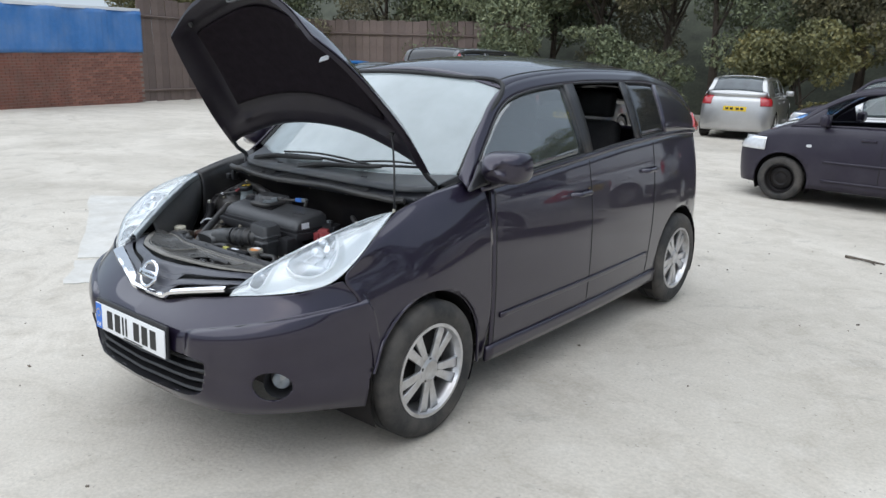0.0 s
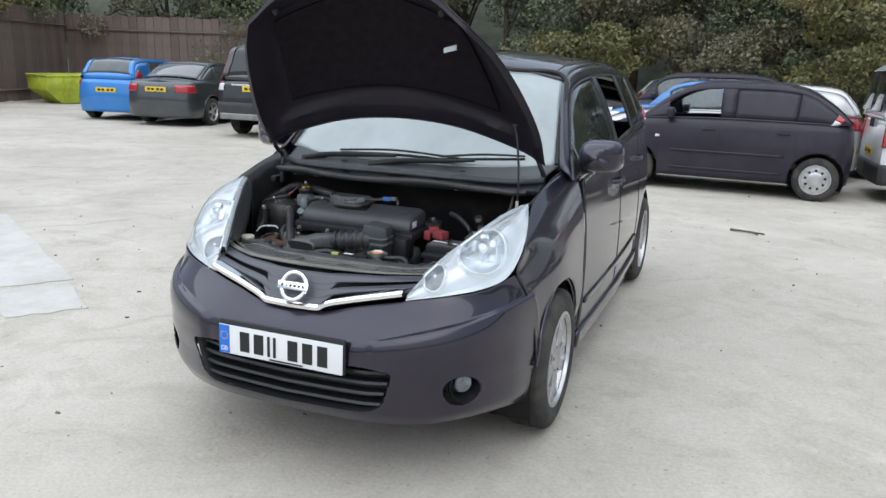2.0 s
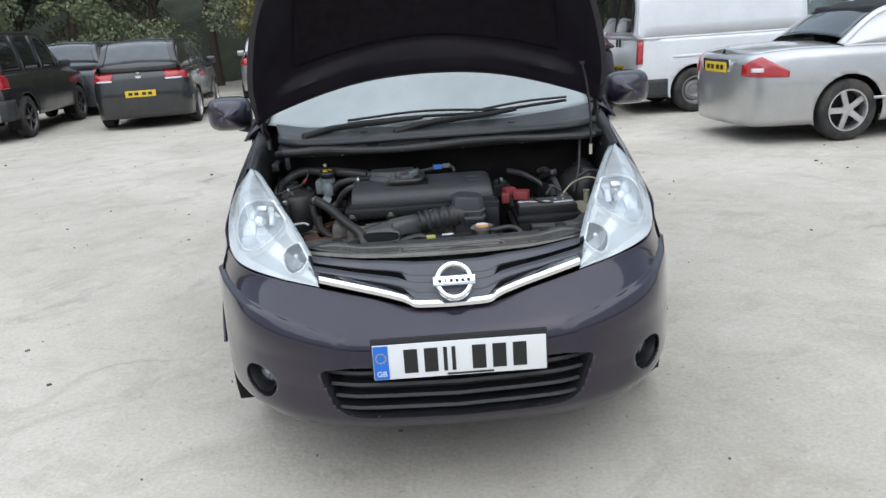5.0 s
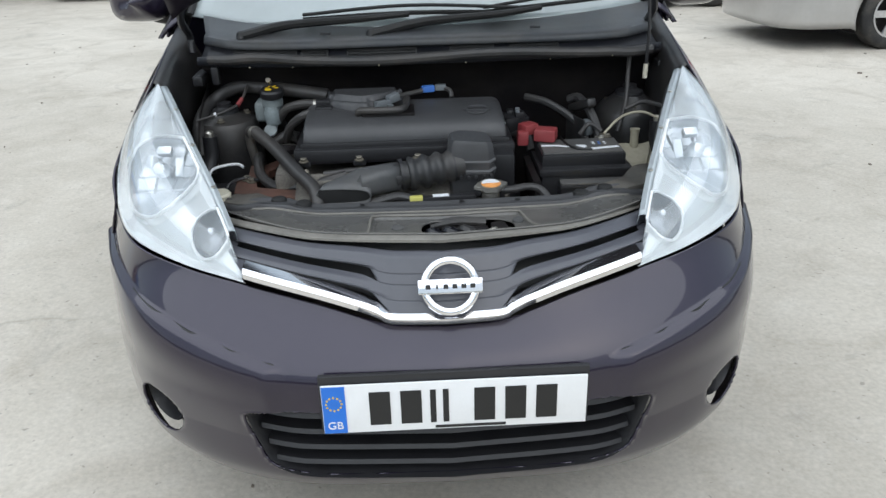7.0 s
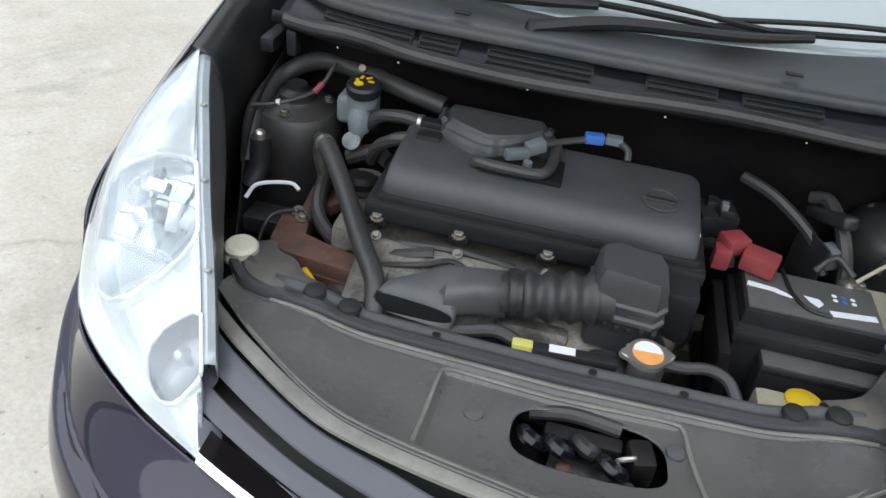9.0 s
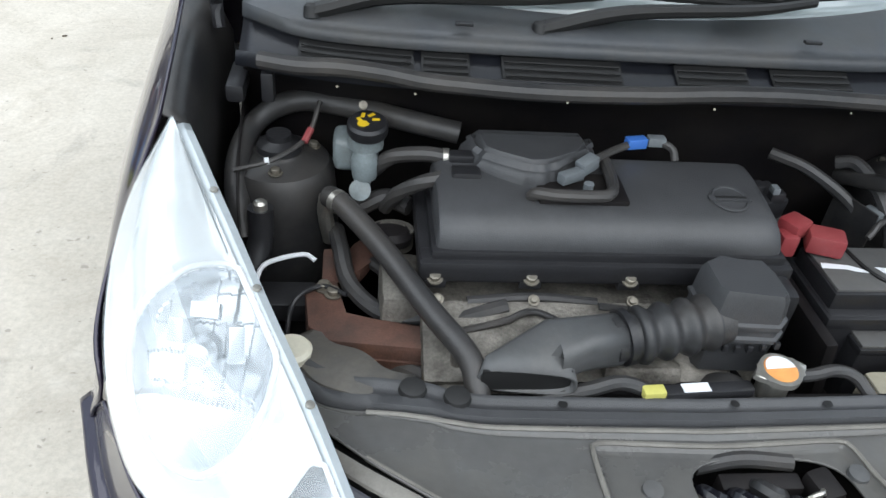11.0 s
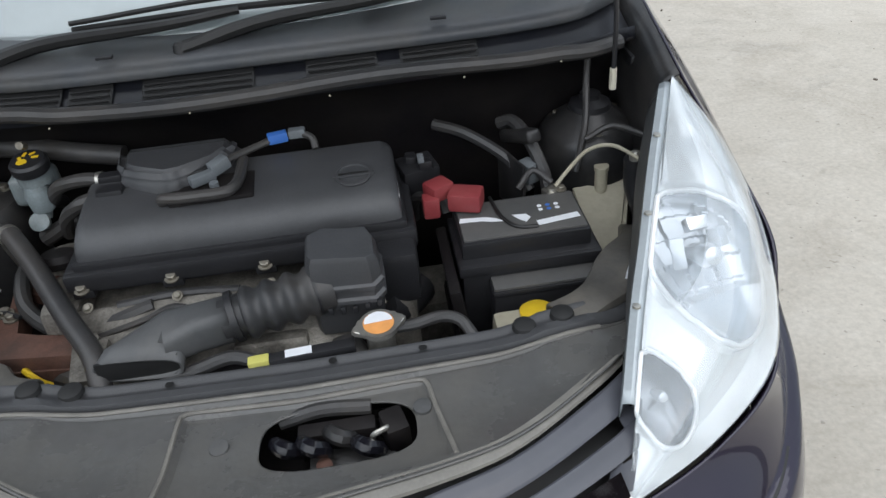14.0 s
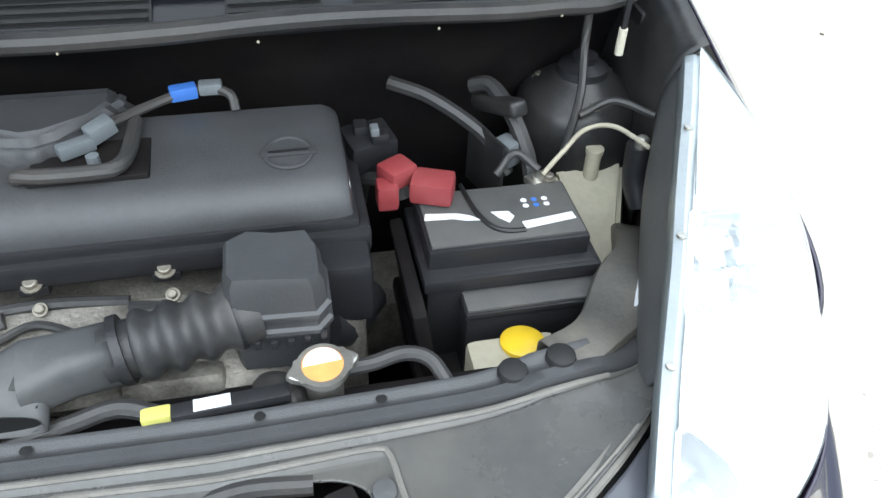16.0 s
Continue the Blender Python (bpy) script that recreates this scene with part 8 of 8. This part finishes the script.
def raise_bay(before):
    """Seat the bay at its true height: the rear edge stands a little higher than the rest."""
    done = set()
    for o in MAIN.children_recursive:
        if o.name in before or not o.data or o.data.name in done:
            continue
        done.add(o.data.name)
        rear = o.name.startswith(("scuttle", "vent_well", "bay_seal", "seal_clip", "firewall"))
        for v in o.data.vertices:
            v.co.z += 0.01 * step(0.28, 0.46, v.co.y)
            if rear:
                k = step(0.9, 0.99, v.co.z)
                v.co.z += 0.018 * k
                v.co.y += 0.012 * k


OUTSIDE = {o.name for o in MAIN.children_recursive}
build_bay()
raise_bay(OUTSIDE)


# ---- yard edge: wall, fence, skip, trees ----
M["brick"] = mat("red_brick", (0.26, 0.11, 0.08), 0.85, var=0.3, scale=3, bump=0.4, bscale=40, dirt=(0.2, 0.16, 0.13), dirt_amt=0.5, obvar=0.25)
M["mortar"] = mat("mortar", (0.24, 0.2, 0.17), 0.9, var=0.2, scale=8)
M["blue_sheet"] = mat("blue_sheeting", (0.06, 0.2, 0.5), 0.5, var=0.15, scale=1.5, dirt=(0.25, 0.3, 0.38), dirt_amt=0.35, dirt_scale=1.5)
M["fence_board"] = mat("weathered_boards", (0.16, 0.12, 0.105), 0.8, var=0.25, scale=3, bump=0.3, bscale=30, dirt=(0.1, 0.075, 0.065), dirt_amt=0.5, dirt_scale=1.5, obvar=0.2)
M["skip_paint"] = mat("lime_skip_paint", (0.42, 0.5, 0.03), 0.5, var=0.2, scale=2, dirt=(0.2, 0.16, 0.06), dirt_amt=0.6, dirt_scale=3)
M["bark"] = mat("bark", (0.07, 0.055, 0.042), 0.9, var=0.35, scale=6, bump=0.7, bscale=25)


def leaf_material(name, cols):
    m = bpy.data.materials.new(name)
    m.use_nodes = True
    nt = m.node_tree
    b = nt.nodes["Principled BSDF"]
    ge = nt.nodes.new("ShaderNodeNewGeometry")
    r = nt.nodes.new("ShaderNodeValToRGB")
    r.color_ramp.elements[0].color = (*cols[0], 1)
    r.color_ramp.elements[1].color = (*cols[-1], 1)
    for k, c in enumerate(cols[1:-1]):
        e = r.color_ramp.elements.new((k + 1) / (len(cols) - 1))
        e.color = (*c, 1)
    tc = nt.nodes.new("ShaderNodeTexCoord")
    n = nt.nodes.new("ShaderNodeTexNoise")
    n.inputs["Scale"].default_value = 0.5
    nt.links.new(tc.outputs["Object"], n.inputs["Vector"])
    mx = nt.nodes.new("ShaderNodeMath")
    mx.operation = "MULTIPLY_ADD"
    mx.inputs[1].default_value, mx.inputs[2].default_value = 0.45, -0.0
    nt.links.new(ge.outputs["Random Per Island"], mx.inputs[0])
    ad = nt.nodes.new("ShaderNodeMath")
    ad.operation = "MULTIPLY_ADD"
    ad.inputs[1].default_value = 0.6
    nt.links.new(n.outputs["Fac"], ad.inputs[0])
    nt.links.new(mx.outputs[0], ad.inputs[2])
    nt.links.new(ad.outputs[0], r.inputs[0])
    nt.links.new(r.outputs[0], b.inputs["Base Color"])
    b.inputs["Roughness"].default_value = 0.6
    return m


M["leaf_green"] = leaf_material("leaves_dark_green", [(0.065, 0.085, 0.055), (0.125, 0.15, 0.085), (0.19, 0.21, 0.11), (0.28, 0.26, 0.12)])
M["leaf_olive"] = leaf_material("leaves_olive", [(0.06, 0.064, 0.036), (0.125, 0.128, 0.058), (0.2, 0.18, 0.065), (0.36, 0.26, 0.065)])
M["leaf_brown"] = leaf_material("leaves_russet", [(0.075, 0.075, 0.055), (0.14, 0.135, 0.085), (0.2, 0.18, 0.1), (0.27, 0.22, 0.1)])


def leaf_cloud(rng, blobs, n, size):
    """Leaves as bent quads scattered through uneven blobs (centre, radii)."""
    vs, fs = [], []
    w = np.array([b[1][0] * b[1][2] for b in blobs])
    counts = (n * w / w.sum()).astype(int)
    for (c, rad), k in zip(blobs, counts):
        d = rng.normal(size=(k, 3))
        d /= np.linalg.norm(d, axis=1)[:, None]
        r = rng.uniform(0.45, 1.08, size=(k, 1)) ** 0.6
        p = np.array(c) + d * r * np.array(rad)
        a = rng.normal(size=(k, 3))
        a /= np.linalg.norm(a, axis=1)[:, None]
        b = np.cross(a, rng.normal(size=(k, 3)))
        b /= np.maximum(1e-6, np.linalg.norm(b, axis=1))[:, None]
        s = size * rng.uniform(0.5, 1.3, size=(k, 1))
        i0 = len(vs) * 4
        quad = np.stack([p - a * s, p + b * s * 0.55 + a * s * 0.1, p + a * s, p - b * s * 0.55 + a * s * 0.1], axis=1)
        vs.append(quad.reshape(-1, 3))
    v = np.concatenate(vs)
    return v, [(4 * i, 4 * i + 1, 4 * i + 2, 4 * i + 3) for i in range(len(v) // 4)]


def tree(rng, at, height, spread, leaf, n, label, low=0.12):
    x, y = at
    z = ground_z(y) - 0.05
    t = thing("tree", label, "tree", "trees behind the yard")
    t.location = (x, y, z)
    bm = bmesh.new()
    th = height * 0.55
    lean = rng.uniform(-0.4, 0.4, 2)
    add_tube(bm, [(0, 0, 0), (lean[0] * 0.3, lean[1] * 0.3, th * 0.5), (lean[0], lean[1], th)], lambda q: 0.16 * (1 - 0.7 * q) * height / 7, 8, 12)
    part("trunk", bm, "bark", t)
    blobs = []
    for k in range(9):
        a = rng.uniform(0, 2 * math.pi)
        h = height * rng.uniform(0.2, 0.8)
        rr = spread * rng.uniform(0.35, 0.85)
        tip = (rr * math.cos(a), rr * math.sin(a) * 0.8, min(height * 0.95, h + height * 0.14))
        bm = bmesh.new()
        add_tube(bm, [(lean[0] * h / th, lean[1] * h / th, min(h * 0.7, th * 0.95)), (tip[0] * 0.5, tip[1] * 0.5, (h + tip[2]) / 2 - 0.1), tip], lambda q: 0.05 * (1 - 0.75 * q) * height / 7, 6, 8)
        part("limb", bm, "bark", t)
        s = spread * rng.uniform(0.22, 0.42)
        blobs.append((tip, (s * 1.15, s, s * 0.85)))
        for _ in range(3):
            o = rng.normal(size=3) * spread * 0.28
            s2 = spread * rng.uniform(0.13, 0.28)
            blobs.append(((tip[0] + o[0], tip[1] + o[1] * 0.7, max(height * low, tip[2] + o[2] * 0.9)), (s2 * 1.2, s2, s2 * 0.8)))
    v, f = leaf_cloud(rng, blobs, n, 0.062)
    me = bpy.data.meshes.new("crown")
    me.from_pydata(v.tolist(), [], f)
    me.materials.append(M[leaf])
    ob = new("crown", me)
    ob.parent = t
    return t


def build_edge():
    rng = np.random.default_rng(4)
    # fence of upright boards: two runs that meet at a corner by the brick wall
    runs = (((-19.0, 10.9), (-21.5, 19.0), 3.0), ((-21.5, 19.0), (-12.0, 21.5), 2.9))
    for (x0, y0), (x1, y1), hgt in runs:
        ln = math.hypot(x1 - x0, y1 - y0)
        ang = math.degrees(math.atan2(y1 - y0, x1 - x0))
        f = tagged(new("fence"), "weathered brown fence of upright boards", "fence", kind="structure")
        f.matrix_basis = pose(x0, y0, 0, 0, 0, ang)
        n = int(ln / 0.3)
        base = bmesh.new()
        add_box(base, (0.29, 0.035, hgt), pose(0, 0, 0), 0.008, 1)
        me0 = part("fence_board", base, "fence_board", f).data
        bpy.data.objects.remove([o for o in f.children][0])
        for k in range(n):
            b = new("fence_board", me0)
            b.parent = f
            yy = y0 + (y1 - y0) * (k + 0.5) / n
            b.matrix_basis = pose(0.3 * (k + 0.5), 0.012 * (k % 2), ground_z(yy) + hgt / 2 + rng.uniform(-0.03, 0.03), 0, rng.uniform(-0.4, 0.4), 0)
        for z in (0.35, hgt - 0.5):
            bm = bmesh.new()
            add_tube(bm, [(0, -0.05, ground_z(y0) + z), (ln, -0.05, ground_z(y1) + z)], 0.04, 4, 2)
            part("fence_rail", bm, "fence_board", f)
    # low brick wall with blue sheeting over it
    x0, y0, x1, y1 = -17.2, 5.2, -19.0, 10.9
    ln, ang = math.hypot(x1 - x0, y1 - y0), math.degrees(math.atan2(y1 - y0, x1 - x0))
    wall = tagged(new("wall_brick"), "low red brick wall below blue sheeting", "wall", kind="structure")
    wall.matrix_basis = pose(x0, y0, ground_z(y0) - 0.12, 0, 0, ang)
    bm = bmesh.new()
    add_box(bm, (ln, 0.2, 1.45), pose(ln / 2, 0, 0.72))
    part("wall_core", bm, "mortar", wall)
    bb = bmesh.new()
    add_box(bb, (0.215, 0.03, 0.065), pose(0, 0, 0))
    me0 = part("brick", bb, "brick", wall).data
    bpy.data.objects.remove([o for o in wall.children if o.name.startswith("brick")][0])
    joined = bmesh.new()
    for r in range(19):
        for k in range(int(ln / 0.225)):
            px = 0.1125 + 0.225 * k + (0.1125 if r % 2 else 0)
            if px > ln - 0.1:
                continue
            if px > ln - 2.8 and r < 19:
                b = new("brick", me0)
                b.parent = wall
                b.location = (px, -0.1, 0.04 + 0.075 * r)
            else:
                add_box(joined, (0.215, 0.03, 0.065), pose(px, -0.1, 0.04 + 0.075 * r))
    tagged(part("brickwork", joined, "brick", wall), kind="stuff")
    sh = tagged(new("cladding"), "faded blue sheeting above the brick wall", "cladding", kind="structure")
    sh.matrix_basis = pose(x0, y0, ground_z(y0), 0, 0, ang)
    bm = bmesh.new()
    n = 80
    add_grid(bm, [[V(ln * k / n, -0.13 + 0.012 * math.sin(k * 2.2) + 0.03 * math.sin(k * 0.3), 1.32 + 1.15 * j / 10) for k in range(n + 1)] for j in range(11)])
    part("sheet", bm, "blue_sheet", sh, thick=0.006)
    bm = bmesh.new()
    add_box(bm, (ln, 0.09, 0.09), pose(ln / 2, -0.1, 2.5), 0.01)
    part("sheet_cap", bm, "white_label", sh)
    # lime skip
    sk = thing("skip", "lime green steel skip streaked with rust", "skip")
    sk.matrix_basis = pose(-19.0, 16.9, ground_z(16.9), 0, 0, 70)
    bm = bmesh.new()
    L0, L1, W0, W1, h = 0.75, 1.2, 0.62, 0.8, 0.88
    lo = [V(-L0, -W0, 0.05), V(L0, -W0, 0.05), V(L0, W0, 0.05), V(-L0, W0, 0.05)]
    md = [V(-L1, -W0 - 0.08, 0.46), V(L1, -W0 - 0.08, 0.46), V(L1, W0 + 0.08, 0.46), V(-L1, W0 + 0.08, 0.46)]
    hi = [V(-L1, -W1, h), V(L1, -W1, h), V(L1, W1, h), V(-L1, W1, h)]
    vs = add_grid(bm, [lo, md, hi], close=True)
    bm.faces.new(vs[0])
    part("skip_body", bm, "skip_paint", sk, thick=0.02, sharp=20)
    bm = bmesh.new()
    for a, b in zip(hi, hi[1:] + hi[:1]):
        add_tube(bm, [a, b], 0.035, 6, 2)
    part("skip_rim", bm, "skip_paint", sk)
    for x in (-0.7, 0.0, 0.7):
        for s in (-1, 1):
            bm = bmesh.new()
            add_tube(bm, [(x * 0.9, s * (W0 + 0.02), 0.1), (x, s * (W0 + 0.1), 0.46), (x, s * (W1 + 0.02), h)], 0.03, 6, 6)
            part("skip_rib", bm, "skip_paint", sk)
    bm = bmesh.new()
    add_grid(bm, [[V(x * L1 * 0.93, y * W1 * 0.9, h - 0.1 + 0.12 * noise.noise(V(x * 2, y * 2, 1)) + 0.1 * (1 - x * x)) for x in [k / 8 for k in range(-8, 9)]] for y in [k / 6 for k in range(-6, 7)]])
    part("skip_load", bm, "skip_paint", sk)
    # trees
    rows = [(-24, 21, 7.5, 3.6, "leaf_green"), (-20, 22.5, 8, 3.8, "leaf_brown"), (-15.5, 23, 8, 3.8, "leaf_green"), (-11, 23.5, 8, 3.8, "leaf_green"), (-6.5, 23.5, 8, 3.6, "leaf_green"), (-2.2, 23, 8, 3.6, "leaf_brown"),
            (2.2, 23.5, 8, 3.6, "leaf_green"), (6.2, 22.5, 8, 3.5, "leaf_brown"), (10.5, 23, 8.5, 3.8, "leaf_green"), (15, 23, 8.5, 3.8, "leaf_green"), (19.5, 22, 8, 3.8, "leaf_brown"), (24, 20, 8, 4, "leaf_green"), (29, 17, 8, 4, "leaf_green"),
            (-17.6, 24, 7.5, 3.4, "leaf_brown"), (-13.2, 24.5, 7.5, 3.4, "leaf_green"), (-8.8, 24.5, 7.5, 3.4, "leaf_brown"), (0, 25, 7.5, 3.4, "leaf_green"), (4.2, 25, 7.5, 3.4, "leaf_green"), (8.3, 24.5, 7.5, 3.4, "leaf_green"), (-22, 13.5, 6.5, 2.6, "leaf_olive"), (-23.5, 17.5, 7.5, 3.2, "leaf_olive")]
    for x, y, h, s, lf in rows:
        tree(rng, (x, y), h, s, lf, 46000, {"leaf_green": "dense dark green tree at the yard's edge", "leaf_brown": "dense tree with browning leaves", "leaf_olive": "olive green tree hanging over the fence"}[lf])
    for x, y, h, s, lf in ((-3, 20.8, 3.2, 1.7, "leaf_olive"), (3.8, 20.5, 3.6, 1.7, "leaf_olive"), (7.6, 20.0, 3.0, 1.6, "leaf_olive"), (-8, 21, 2.6, 1.7, "leaf_green"), (12, 20.2, 2.8, 1.8, "leaf_olive"), (0.4, 21.2, 3.0, 1.7, "leaf_brown"), (-12.5, 20.6, 2.4, 1.6, "leaf_green"), (16, 20, 3, 1.8, "leaf_brown")):
        tree(rng, (x, y), h, s, lf, 14000, {"leaf_green": "dark green bush below the trees", "leaf_olive": "yellowing bush below the trees", "leaf_brown": "browning bush below the trees"}[lf], 0.02)
    # dark earth bank behind the trees
    bm = bmesh.new()
    add_grid(bm, [[V(x, 25.5 + 0.02 * x * 0 + 2.5 * k, ground_z(25) + (0, 2.2, 4.4, 5.2)[k] + 0.5 * noise.noise(V(x * 0.3, k, 0))) for x in range(-44, 46, 2)] for k in range(4)])
    M["undergrowth"] = mat("undergrowth", (0.05, 0.055, 0.036), 0.95, var=0.6, scale=1.2, bump=0.8, bscale=8)
    tagged(part("backdrop", bm, "undergrowth"), "dark wooded bank behind the yard", "bank", kind="structure")
    # unseen bank added round the open sides of the yard, to darken low reflections
    ring = [(-44, 25), (-46, 5), (-44, -16), (-30, -26), (-10, -29), (12, -29), (30, -24), (42, -10), (46, 8), (44, 25)]
    line = spline([(x, y, 0) for x, y in ring], 60)
    bm = bmesh.new()
    add_grid(bm, [[V(p.x * (1 + 0.06 * k), p.y * (1 + 0.06 * k), ground_z(p.y) - 0.3 + (0, 1.5, 2.6, 3.2)[k] + 0.6 * noise.noise(V(p.x * 0.25, p.y * 0.25, k))) for p in line] for k in range(4)])
    tagged(part("backdrop", bm, "undergrowth"), "unseen dark bank added round the yard to darken reflections", "bank", kind="structure")


build_parked_cars()
build_edge()
